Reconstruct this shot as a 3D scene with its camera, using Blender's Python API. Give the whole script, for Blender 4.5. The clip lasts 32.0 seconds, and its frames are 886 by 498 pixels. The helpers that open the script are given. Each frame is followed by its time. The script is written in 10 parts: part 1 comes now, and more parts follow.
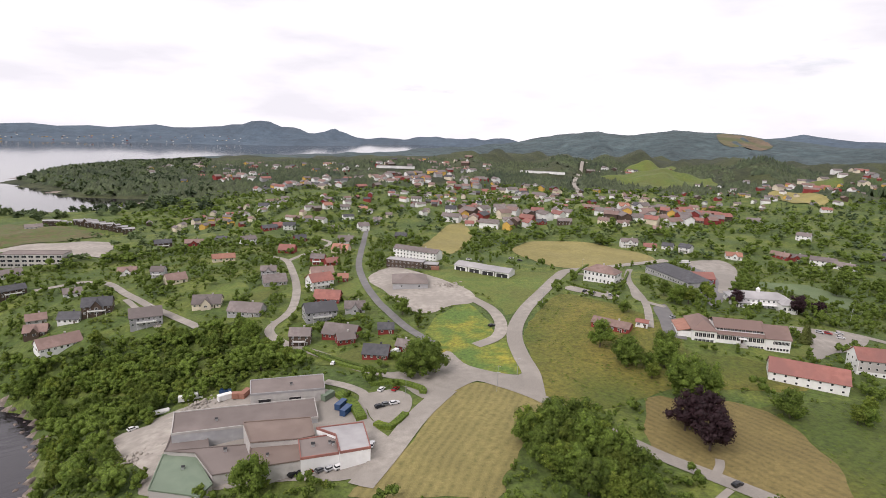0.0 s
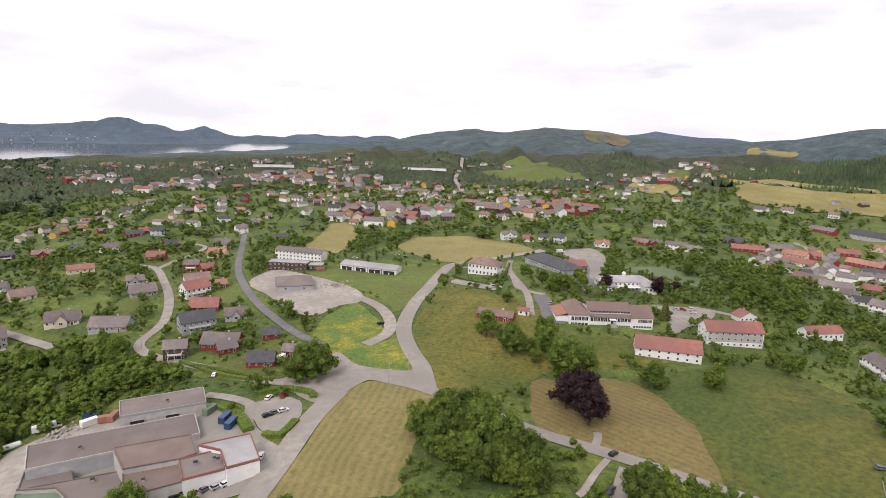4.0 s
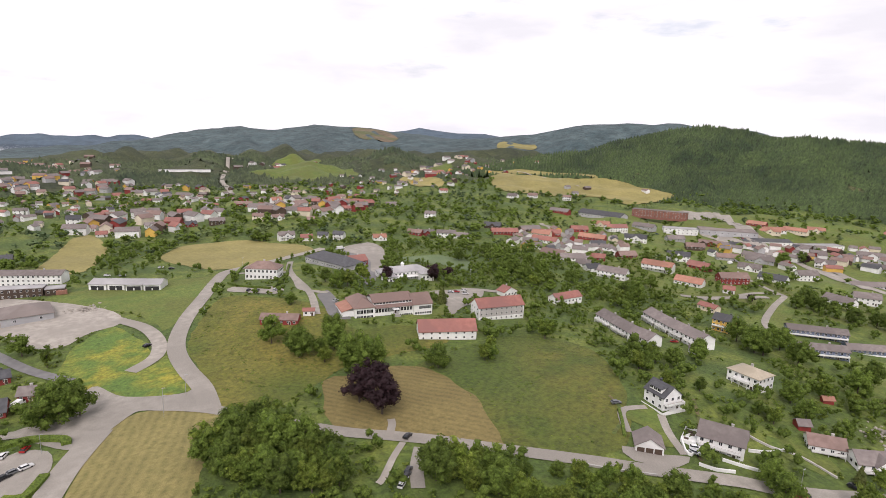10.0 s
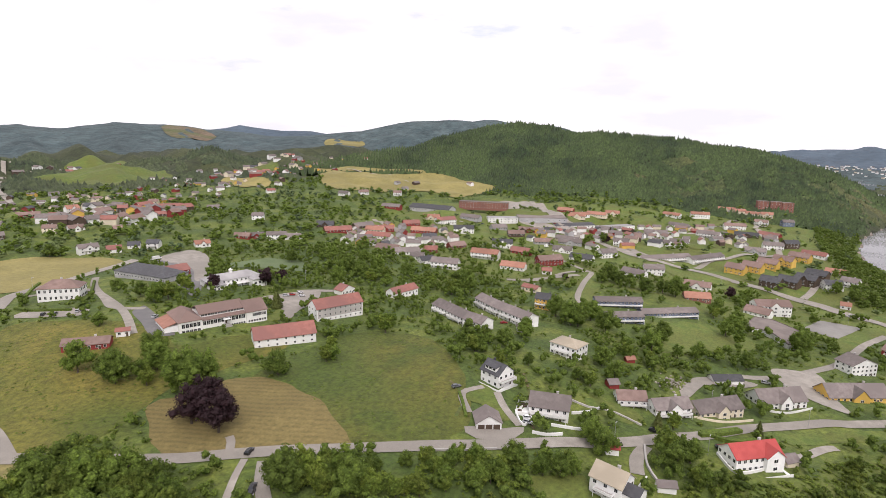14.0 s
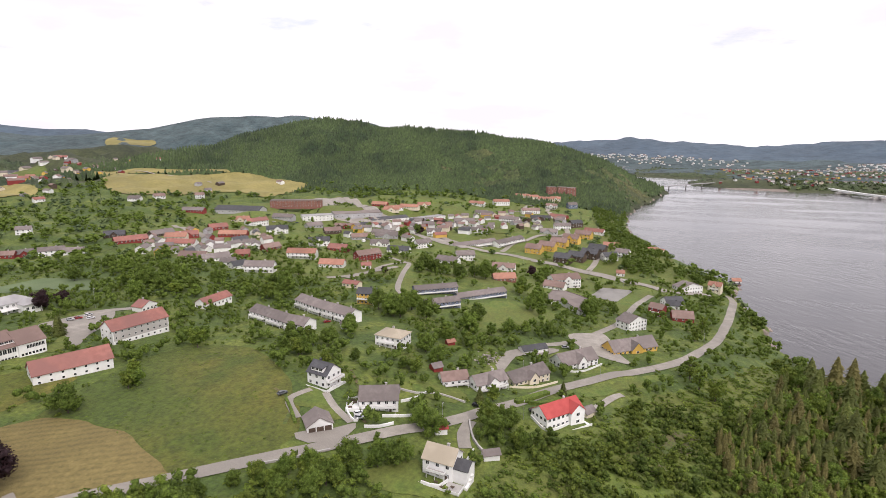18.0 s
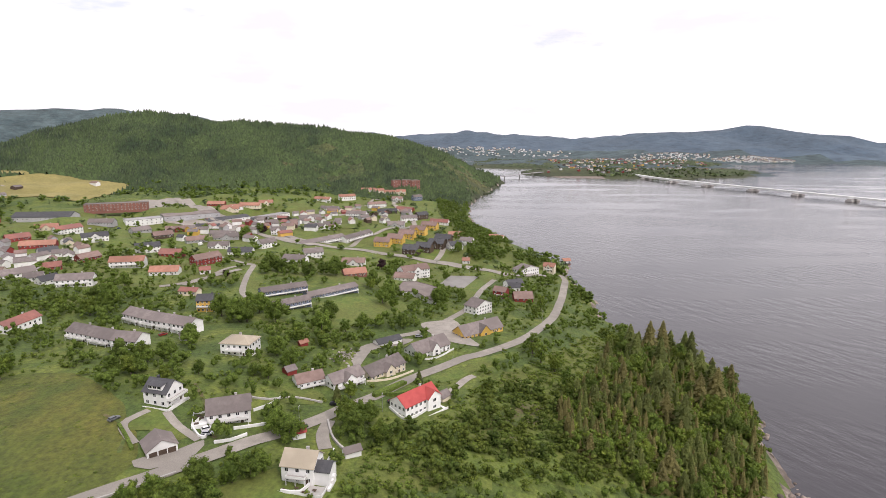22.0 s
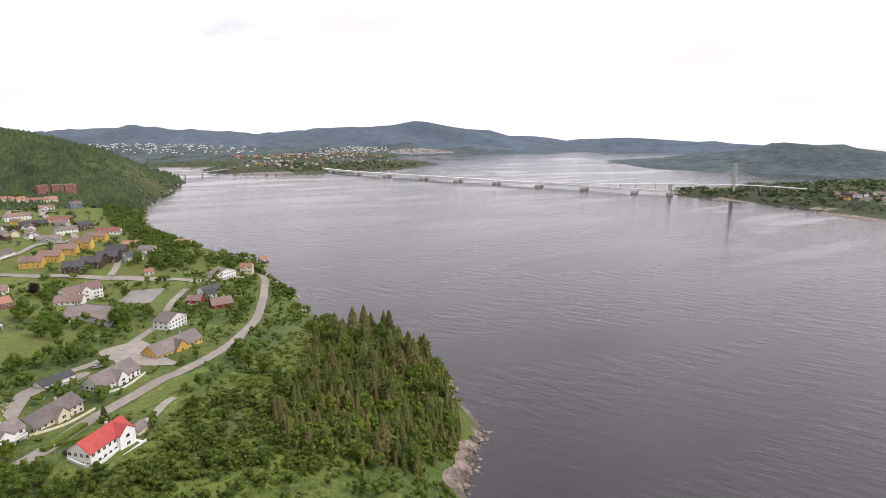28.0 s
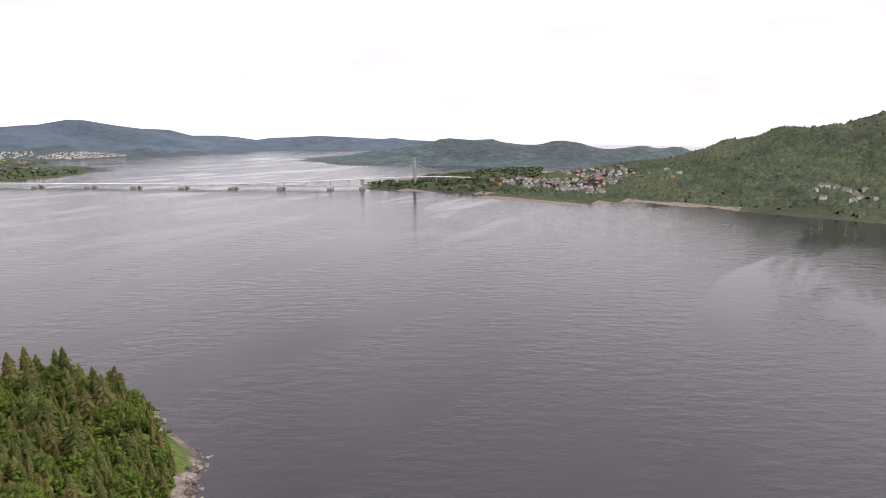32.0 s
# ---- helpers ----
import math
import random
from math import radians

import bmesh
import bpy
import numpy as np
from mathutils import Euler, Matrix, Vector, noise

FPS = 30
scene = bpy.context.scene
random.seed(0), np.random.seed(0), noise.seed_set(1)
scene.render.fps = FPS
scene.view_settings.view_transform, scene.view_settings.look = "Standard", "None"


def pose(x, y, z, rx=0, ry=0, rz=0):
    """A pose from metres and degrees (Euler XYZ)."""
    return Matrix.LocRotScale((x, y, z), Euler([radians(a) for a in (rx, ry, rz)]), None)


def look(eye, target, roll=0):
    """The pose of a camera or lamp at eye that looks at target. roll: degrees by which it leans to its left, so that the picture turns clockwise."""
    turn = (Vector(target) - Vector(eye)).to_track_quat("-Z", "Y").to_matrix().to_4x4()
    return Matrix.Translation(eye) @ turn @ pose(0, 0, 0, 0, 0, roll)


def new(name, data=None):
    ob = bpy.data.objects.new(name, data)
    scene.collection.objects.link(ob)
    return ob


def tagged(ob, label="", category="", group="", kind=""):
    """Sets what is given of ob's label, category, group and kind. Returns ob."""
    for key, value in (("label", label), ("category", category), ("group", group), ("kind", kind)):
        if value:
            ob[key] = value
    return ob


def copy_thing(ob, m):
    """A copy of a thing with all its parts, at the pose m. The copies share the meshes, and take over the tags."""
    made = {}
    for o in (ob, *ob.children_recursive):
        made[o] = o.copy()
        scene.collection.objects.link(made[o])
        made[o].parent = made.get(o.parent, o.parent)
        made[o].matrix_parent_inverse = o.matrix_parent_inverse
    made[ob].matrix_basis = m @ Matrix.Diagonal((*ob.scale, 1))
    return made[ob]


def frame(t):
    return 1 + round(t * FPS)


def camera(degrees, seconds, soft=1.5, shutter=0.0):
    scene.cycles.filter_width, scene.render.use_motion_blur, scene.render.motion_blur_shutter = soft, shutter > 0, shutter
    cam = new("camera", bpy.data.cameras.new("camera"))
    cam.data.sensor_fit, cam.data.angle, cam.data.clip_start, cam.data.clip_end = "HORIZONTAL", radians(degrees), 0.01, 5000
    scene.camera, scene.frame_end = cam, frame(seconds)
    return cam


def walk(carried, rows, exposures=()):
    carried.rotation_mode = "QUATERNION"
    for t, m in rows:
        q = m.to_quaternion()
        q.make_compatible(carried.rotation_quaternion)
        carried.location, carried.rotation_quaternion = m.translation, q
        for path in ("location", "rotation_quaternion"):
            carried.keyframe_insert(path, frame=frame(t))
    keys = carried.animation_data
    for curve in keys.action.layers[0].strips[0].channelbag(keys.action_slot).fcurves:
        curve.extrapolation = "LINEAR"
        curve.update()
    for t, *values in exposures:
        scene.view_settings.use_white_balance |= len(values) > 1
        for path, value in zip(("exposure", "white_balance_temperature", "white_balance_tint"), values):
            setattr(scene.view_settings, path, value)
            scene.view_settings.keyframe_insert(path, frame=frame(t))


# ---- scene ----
def row(t, yaw, pitch, roll):
    return t, pose(0, 0, 155, 90 + pitch, roll, yaw)


# ---- camera: a drone hovering 155 m above the fjord and turning on the spot ----
cam = camera(76.0, 32.0, soft=0.6)
walk(cam, [row(*r) for r in (
    (0, -0.00, -12.20, -2.02),
    (0.5, -1.53, -12.21, -2.03),
    (1, -2.70, -12.18, -2.04),
    (1.5, -3.72, -12.15, -2.04),
    (2, -4.86, -12.13, -2.06),
    (2.5, -6.14, -12.11, -2.08),
    (3, -7.54, -12.11, -2.06),
    (3.5, -9.72, -12.08, -2.05),
    (4, -11.75, -12.05, -2.05),
    (4.5, -13.56, -12.01, -2.04),
    (6.5, -19.87, -11.89, -1.98),
    (7, -21.17, -11.87, -1.95),
    (7.5, -21.82, -11.86, -1.91),
    (8, -23.05, -11.84, -1.87),
    (8.5, -24.89, -11.78, -1.81),
    (9, -27.85, -11.72, -1.75),
    (9.5, -30.84, -11.67, -1.70),
    (10, -34.26, -11.60, -1.66),
    (10.5, -36.65, -11.57, -1.63),
    (11, -39.72, -11.55, -1.58),
    (11.5, -42.10, -11.53, -1.54),
    (12, -44.04, -11.50, -1.50),
    (12.5, -45.09, -11.49, -1.47),
    (13, -46.63, -11.50, -1.39),
    (13.5, -48.48, -11.50, -1.32),
    (14, -51.25, -11.48, -1.22),
    (14.5, -53.72, -11.47, -1.13),
    (15, -56.10, -11.49, -1.05),
    (15.5, -58.26, -11.51, -0.99),
    (17.5, -67.24, -11.59, -0.63),
    (18, -70.00, -11.63, -0.52),
    (18.5, -72.59, -11.67, -0.40),
    (19, -76.04, -11.71, -0.32),
    (19.5, -78.66, -11.77, -0.28),
    (20, -80.62, -11.84, -0.26),
    (20.5, -82.04, -11.90, -0.25),
    (21, -83.83, -11.97, -0.26),
    (21.5, -85.21, -12.03, -0.28),
    (22, -85.54, -12.11, -0.29),
    (23, -84.95, -12.27, -0.29),
    (24, -84.17, -12.43, -0.30),
    (24.5, -83.79, -12.51, -0.32),
    (26.5, -89.21, -12.64, -0.48),
    (27, -98.25, -12.59, -0.53),
    (27.5, -107.16, -12.51, -0.54),
    (28, -116.07, -12.39, -0.52),
    (28.5, -125.45, -12.32, -0.47),
    (29, -132.47, -12.28, -0.42),
    (29.5, -134.04, -12.28, -0.39),
    (30, -134.40, -12.28, -0.37),
    (30.5, -136.67, -12.30, -0.35),
    (31, -140.97, -12.31, -0.33),
    (31.5, -145.17, -12.32, -0.32),
    (32, -146.02, -12.29, -0.32),
)], exposures=((0.0, 0.07, 6500, 20), (10.0, 0.09, 6500, 20), (17.0, 0.19, 6500, 20), (32.0, 0.19, 6500, 20)))

# ---- light: bright overcast summer sky with a broad veiled sun ----
SUN_AZ, SUN_EL = radians(222), radians(46)   # clockwise from +y
world = bpy.data.worlds.new("sky")
scene.world = world
world.use_nodes = True
wt = world.node_tree
wt.nodes.clear()
sky = wt.nodes.new("ShaderNodeTexSky")
sky.sky_type, sky.sun_disc = "NISHITA", False
sky.sun_elevation, sky.sun_rotation = SUN_EL, SUN_AZ
sky.altitude, sky.air_density, sky.dust_density, sky.ozone_density = 100, 1.0, 3.0, 1.0
wc = wt.nodes.new("ShaderNodeTexCoord")
wmap = wt.nodes.new("ShaderNodeMapping")
wmap.inputs["Scale"].default_value = (1.0, 1.0, 4.0)
wn = wt.nodes.new("ShaderNodeTexNoise")
wn.inputs["Scale"].default_value, wn.inputs["Detail"].default_value = 2.6, 7.0
wn.inputs["Roughness"].default_value = 0.55
wr = wt.nodes.new("ShaderNodeValToRGB")
wr.color_ramp.elements[0].position, wr.color_ramp.elements[0].color = 0.19, (0, 0, 0, 1)
wr.color_ramp.elements[1].position, wr.color_ramp.elements[1].color = 0.37, (1, 1, 1, 1)
wn2 = wt.nodes.new("ShaderNodeTexNoise")
wn2.inputs["Scale"].default_value, wn2.inputs["Detail"].default_value = 4.5, 6.0
wr2 = wt.nodes.new("ShaderNodeValToRGB")
wr2.color_ramp.elements[0].position, wr2.color_ramp.elements[0].color = 0.34, (7.5, 7.66, 7.85, 1)
wr2.color_ramp.elements[1].position, wr2.color_ramp.elements[1].color = 0.56, (9.2, 9.35, 9.3, 1)
wmix = wt.nodes.new("ShaderNodeMix")
wmix.data_type = "RGBA"
bg = wt.nodes.new("ShaderNodeBackground")
bg.inputs["Strength"].default_value = 0.112
wo = wt.nodes.new("ShaderNodeOutputWorld")
wt.links.new(wc.outputs["Generated"], wmap.inputs["Vector"])
wt.links.new(wmap.outputs[0], wn.inputs["Vector"])
wt.links.new(wmap.outputs[0], wn2.inputs["Vector"])
wt.links.new(wn.outputs["Fac"], wr.inputs["Fac"])
wt.links.new(wn2.outputs["Fac"], wr2.inputs["Fac"])
wt.links.new(wr.outputs["Color"], wmix.inputs[0])
wt.links.new(sky.outputs[0], wmix.inputs[6])
wt.links.new(wr2.outputs["Color"], wmix.inputs[7])
wt.links.new(wmix.outputs[2], bg.inputs["Color"])
wt.links.new(bg.outputs[0], wo.inputs["Surface"])
sun = new("sun", bpy.data.lights.new("sun", "SUN"))
sun.data.energy, sun.data.angle, sun.data.color = 2.1, radians(26), (1.0, 0.96, 0.9)
sun.matrix_world = look((0, 0, 0), (-math.sin(SUN_AZ) * math.cos(SUN_EL), -math.cos(SUN_AZ) * math.cos(SUN_EL), -math.sin(SUN_EL)))


# ---- materials ----
def rgb(c, k=1.0):
    return (min(c[0] * k, 1), min(c[1] * k, 1), min(c[2] * k, 1), 1)


def material(name, a, b, scale=1.0, rough=0.8, metal=0.0, bump=0.3, fine=8.0, spread=0.12, third=None, big=0.15, speck=0.0):
    """Two colours mixed by noise at two scales (world metres), a shade that differs from object to object, fine relief."""
    m = bpy.data.materials.new(name)
    m.use_nodes = True
    n, l = m.node_tree.nodes, m.node_tree.links
    s = n["Principled BSDF"]
    s.inputs["Roughness"].default_value, s.inputs["Metallic"].default_value = rough, metal
    g = n.new("ShaderNodeNewGeometry")
    n1 = n.new("ShaderNodeTexNoise")
    n1.inputs["Scale"].default_value, n1.inputs["Detail"].default_value = scale, 6
    n2 = n.new("ShaderNodeTexNoise")
    n2.inputs["Scale"].default_value, n2.inputs["Detail"].default_value = scale * big, 4
    l.new(g.outputs["Position"], n1.inputs["Vector"])
    l.new(g.outputs["Position"], n2.inputs["Vector"])
    r1 = n.new("ShaderNodeValToRGB")
    r1.color_ramp.elements[0].position, r1.color_ramp.elements[0].color = 0.35, rgb(a)
    r1.color_ramp.elements[1].position, r1.color_ramp.elements[1].color = 0.65, rgb(b)
    l.new(n1.outputs["Fac"], r1.inputs["Fac"])
    col = r1.outputs["Color"]
    mx = n.new("ShaderNodeMix")
    mx.data_type, mx.blend_type = "RGBA", "MIX"
    r2 = n.new("ShaderNodeValToRGB")
    r2.color_ramp.elements[0].position, r2.color_ramp.elements[1].position = 0.42, 0.62
    l.new(n2.outputs["Fac"], r2.inputs["Fac"])
    l.new(r2.outputs["Color"], mx.inputs[0])
    l.new(col, mx.inputs[6])
    mx.inputs[7].default_value = rgb(third if third else [(p + q) / 2 * 0.82 for p, q in zip(a, b)])
    col = mx.outputs[2]
    o = n.new("ShaderNodeObjectInfo")
    mr = n.new("ShaderNodeMapRange")
    mr.inputs["To Min"].default_value, mr.inputs["To Max"].default_value = 1 - spread, 1 + spread
    l.new(o.outputs["Random"], mr.inputs["Value"])
    hv = n.new("ShaderNodeHueSaturation")
    l.new(mr.outputs[0], hv.inputs["Value"])
    l.new(col, hv.inputs["Color"])
    l.new(hv.outputs[0], s.inputs["Base Color"])
    if speck:
        n4 = n.new("ShaderNodeTexNoise")
        n4.inputs["Scale"].default_value, n4.inputs["Detail"].default_value = scale * fine * 0.45, 8
        n4.inputs["Roughness"].default_value = 0.7
        l.new(g.outputs["Position"], n4.inputs["Vector"])
        m4 = n.new("ShaderNodeMapRange")
        m4.inputs["From Min"].default_value, m4.inputs["From Max"].default_value = 0.3, 0.7
        m4.inputs["To Min"].default_value, m4.inputs["To Max"].default_value = 1 - speck, 1 + speck
        l.new(n4.outputs["Fac"], m4.inputs["Value"])
        mu = n.new("ShaderNodeMath")
        mu.operation = "MULTIPLY"
        l.new(mr.outputs[0], mu.inputs[0])
        l.new(m4.outputs[0], mu.inputs[1])
        l.new(mu.outputs[0], hv.inputs["Value"])
    if bump:
        n3 = n.new("ShaderNodeTexNoise")
        n3.inputs["Scale"].default_value, n3.inputs["Detail"].default_value = scale * fine, 4
        l.new(g.outputs["Position"], n3.inputs["Vector"])
        bp = n.new("ShaderNodeBump")
        bp.inputs["Strength"].default_value, bp.inputs["Distance"].default_value = bump, 0.3 / scale / fine * 2
        l.new(n3.outputs["Fac"], bp.inputs["Height"])
        l.new(bp.outputs[0], s.inputs["Normal"])
    return m


def leafy(m, amount=0.4):
    """Lets light through the leaves."""
    n, l = m.node_tree.nodes, m.node_tree.links
    hv = [k for k in n if k.type == "HUE_SAT"][0]
    tr = n.new("ShaderNodeBsdfTranslucent")
    mx = n.new("ShaderNodeMixShader")
    mx.inputs[0].default_value = amount
    l.new(hv.outputs[0], tr.inputs["Color"])
    l.new(n["Principled BSDF"].outputs[0], mx.inputs[1])
    l.new(tr.outputs[0], mx.inputs[2])
    l.new(mx.outputs[0], n["Material Output"].inputs["Surface"])


def striped(name, a, b, wave, turn, rough=0.9, amount=0.16):
    """Hay field: mown swathes that lie in wavy bands over blotches of shorter grass."""
    m = material(name, a, b, scale=0.35, rough=rough, bump=0.7, fine=6, speck=0.3)
    n, l = m.node_tree.nodes, m.node_tree.links
    g = n.new("ShaderNodeNewGeometry")
    mp = n.new("ShaderNodeMapping")
    mp.inputs["Rotation"].default_value = (0, 0, radians(turn))
    w = n.new("ShaderNodeTexWave")
    w.inputs["Scale"].default_value, w.inputs["Distortion"].default_value = 0.314 / wave, 8.0
    w.inputs["Detail"].default_value, w.inputs["Detail Scale"].default_value = 4.0, 0.35
    l.new(g.outputs["Position"], mp.inputs["Vector"])
    l.new(mp.outputs[0], w.inputs["Vector"])
    mx = n.new("ShaderNodeMix")
    mx.data_type, mx.blend_type = "RGBA", "MIX"
    hv = [k for k in n if k.type == "HUE_SAT"][0]
    mr = n.new("ShaderNodeMapRange")
    mr.inputs["To Min"].default_value, mr.inputs["To Max"].default_value = 0.0, amount
    l.new(w.outputs["Fac"], mr.inputs["Value"])
    l.new(mr.outputs[0], mx.inputs[0])
    l.new(hv.outputs[0], mx.inputs[6])
    mx.inputs[7].default_value = rgb([v * 1.45 for v in b])
    l.new(mx.outputs[2], n["Principled BSDF"].inputs["Base Color"])
    return m


M_GROUND = material("rough_grass", (0.070, 0.106, 0.016), (0.128, 0.155, 0.027), 0.09, 0.95, 0, 0.9, 10, 0.0, (0.058, 0.092, 0.017), 0.3, 0.55)
M_FOREST_FLOOR = material("undergrowth", (0.03675, 0.06207, 0.012), (0.063, 0.0955, 0.018), 0.12, 0.95, 0, 0.8, 8, 0.0)
M_LAWN = material("lawn", (0.07938, 0.1208, 0.019), (0.1235, 0.1524, 0.028), 0.12, 0.95, 0, 0.6, 10, 0.08, (0.09702, 0.1134, 0.021), 0.25, 0.38)
M_MEADOW = material("meadow", (0.098, 0.102, 0.0125), (0.172, 0.145, 0.027), 0.075, 0.95, 0, 0.9, 14, 0.0, (0.072, 0.092, 0.011), 0.25, 0.5)
M_PASTURE = material("rough_pasture", (0.062, 0.084, 0.0105), (0.118, 0.112, 0.018), 0.06, 0.95, 0, 1.0, 16, 0.0, (0.058, 0.086, 0.0115), 0.25, 0.5)
M_FLOWERS = material("buttercup_meadow", (0.085, 0.14, 0.02), (0.29, 0.25, 0.03), 0.13, 0.95, 0, 0.6, 10, 0.0, (0.085, 0.145, 0.025), 0.3, 0.5)
M_HAY = striped("mown_hay", (0.13, 0.115, 0.036), (0.20, 0.168, 0.058), 3.4, 20, amount=0.34)
M_HAY2 = striped("mown_hay_far", (0.138, 0.110, 0.034), (0.205, 0.158, 0.054), 3.2, -35, amount=0.2)
M_FIELD = material("dry_field", (0.20, 0.175, 0.055), (0.27, 0.23, 0.08), 0.03, 0.95, 0, 0.3, 20, 0.1, None, 0.3, 0.2)
M_ASPHALT = material("worn_asphalt", (0.245, 0.2227, 0.1929), (0.325, 0.2976, 0.2593), 0.25, 0.9, 0, 0.2, 20, 0.05, None, 0.12, 0.15)
M_ASPHALT_DARK = material("new_asphalt", (0.14, 0.135, 0.135), (0.19, 0.185, 0.18), 0.3, 0.85, 0, 0.2, 20, 0.05)
M_GRAVEL = material("gravel", (0.2678, 0.24, 0.209), (0.3708, 0.34, 0.2945), 0.3, 0.95, 0, 0.5, 16, 0.05)
M_ROCK = material("shore_rock", (0.15, 0.122, 0.10), (0.31, 0.255, 0.215), 0.4, 0.9, 0, 1.0, 6, 0.1, (0.10, 0.08, 0.066), 0.3, 0.4)
M_HEATH = material("brown_heath", (0.085, 0.075, 0.03), (0.14, 0.11, 0.05), 0.3, 0.95, 0, 0.9, 8, 0.0, (0.075, 0.105, 0.022), 0.5, 0.5)
M_BARK = material("bark", (0.07, 0.055, 0.04), (0.13, 0.10, 0.08), 2.0, 0.95)
M_LEAF = material("broad_leaves", (0.077, 0.126, 0.015), (0.140, 0.196, 0.030), 0.35, 0.92, 0, 0.6, 9, 0.24, (0.130, 0.190, 0.028), 0.3, 0.75)
M_LEAF2 = material("fresh_leaves", (0.119, 0.172, 0.019), (0.190, 0.238, 0.036), 0.35, 0.92, 0, 0.6, 9, 0.25, (0.092, 0.145, 0.019), 0.3, 0.75)
M_SCRUB = material("bracken_leaves", (0.118, 0.178, 0.020), (0.190, 0.240, 0.040), 0.2, 0.92, 0, 0.6, 9, 0.2, (0.10, 0.15, 0.02), 0.3, 0.6)
M_COPPER = material("copper_beech_leaves", (0.022, 0.008, 0.012), (0.06, 0.022, 0.028), 0.6, 0.7, 0, 0.6, 4, 0.15)
M_NEEDLE = material("spruce_needles", (0.100, 0.132, 0.028), (0.172, 0.192, 0.050), 0.4, 0.92, 0, 0.8, 8, 0.3, None, 0.15, 0.5)
M_PINE = material("brownish_pine_needles", (0.130, 0.124, 0.036), (0.205, 0.180, 0.062), 0.4, 0.92, 0, 0.8, 8, 0.3, None, 0.15, 0.5)
for leaf_material in (M_LEAF, M_LEAF2, M_SCRUB, M_COPPER, M_NEEDLE, M_PINE):
    leafy(leaf_material)
M_LEAF_FAR = material("mixed_far_leaves", (0.06468, 0.09903, 0.0275), (0.1176, 0.1538, 0.0462), 0.08, 0.8, 0, 0.6, 6, 0.2, (0.04704, 0.0769, 0.0264), 0.12)
M_NEEDLE_FAR = material("hill_spruce_needles", (0.04052, 0.07308, 0.0231), (0.1158, 0.1592, 0.04851), 0.035, 0.8, 0, 0.6, 6, 0.2, (0.03473, 0.06002, 0.02079), 0.2)
M_CANOPY = material("forest_canopy", (0.017, 0.035, 0.012), (0.050, 0.078, 0.022), 0.03, 0.9, 0, 0.5, 12, 0.0, (0.052, 0.083, 0.024), 0.2, 0.8)
M_CANOPY_MIXED = material("mixed_canopy", (0.022, 0.038, 0.018), (0.060, 0.080, 0.033), 0.02, 0.9, 0, 0.5, 12, 0.0, (0.062, 0.080, 0.035), 0.18, 0.8)
M_CANOPY_YOUNG = material("young_birch_canopy", (0.030, 0.052, 0.015), (0.062, 0.086, 0.024), 0.03, 0.9, 0, 0.5, 12, 0.0, (0.078, 0.082, 0.030), 0.2, 0.8)
M_CLEARED = material("cleared_slope", (0.11, 0.085, 0.05), (0.17, 0.12, 0.08), 0.02, 0.95, 0, 0.5, 10, 0.0, (0.08, 0.09, 0.03), 0.4, 0.4)
M_WOODS = material("woodland", (0.0189, 0.02674, 0.01), (0.0378, 0.04584, 0.016), 0.02, 0.95, 0, 0.9, 12, 0.1, (0.04725, 0.0573, 0.018), 0.3, 0.55)
# aerial haze is painted into these two base colours, bluer with distance
M_HAZE = material("haze_tinted_woods", (0.037, 0.061, 0.066), (0.070, 0.100, 0.104), 0.012, 0.95, 0, 0.9, 5, 0.05, None, 0.2, 0.5)
M_HAZE_FAR = material("haze_blue_hills", (0.054, 0.083, 0.115), (0.082, 0.117, 0.152), 0.006, 0.95, 0, 0.6, 6, 0.05, None, 0.25, 0.3)
M_WHITE = material("white_paint", (0.72, 0.72, 0.70), (0.80, 0.80, 0.78), 0.5, 0.6, 0, 0.1, 10, 0.05)
M_CREAM = material("cream_paint", (0.62, 0.55, 0.42), (0.70, 0.63, 0.49), 0.5, 0.6, 0, 0.1, 10, 0.08)
M_YELLOW = material("ochre_paint", (0.58, 0.36, 0.07), (0.66, 0.43, 0.10), 0.5, 0.6, 0, 0.1, 10, 0.08)
M_RED = material("falu_red_paint", (0.19, 0.025, 0.022), (0.26, 0.035, 0.03), 0.5, 0.7, 0, 0.1, 10, 0.12)
M_BROWN = material("brown_stain", (0.055, 0.035, 0.025), (0.09, 0.06, 0.04), 0.6, 0.7, 0, 0.1, 10, 0.15)
M_GREY = material("grey_paint", (0.34, 0.34, 0.35), (0.42, 0.42, 0.42), 0.5, 0.6, 0, 0.1, 10, 0.12)
M_BLUE = material("slate_blue_paint", (0.10, 0.13, 0.19), (0.15, 0.18, 0.25), 0.5, 0.6, 0, 0.1, 10, 0.1)
M_BRICK = material("red_brick", (0.20, 0.085, 0.065), (0.27, 0.12, 0.09), 0.7, 0.85, 0, 0.3, 10, 0.1)
M_CONCRETE = material("concrete", (0.38, 0.36, 0.34), (0.48, 0.46, 0.43), 0.4, 0.85, 0, 0.3, 10, 0.08)
M_TILE_GREY = material("grey_roof_tiles", (0.1455, 0.1196, 0.1125), (0.2037, 0.1748, 0.162), 0.5, 0.8, 0, 0.5, 6, 0.22)
M_TILE_DARK = material("black_roof_tiles", (0.045, 0.045, 0.05), (0.075, 0.075, 0.08), 0.5, 0.65, 0, 0.5, 6, 0.2)
M_TILE_RED = material("weathered_red_tiles", (0.235, 0.095, 0.075), (0.30, 0.125, 0.10), 0.4, 0.8, 0, 0.5, 6, 0.12, (0.21, 0.095, 0.08))
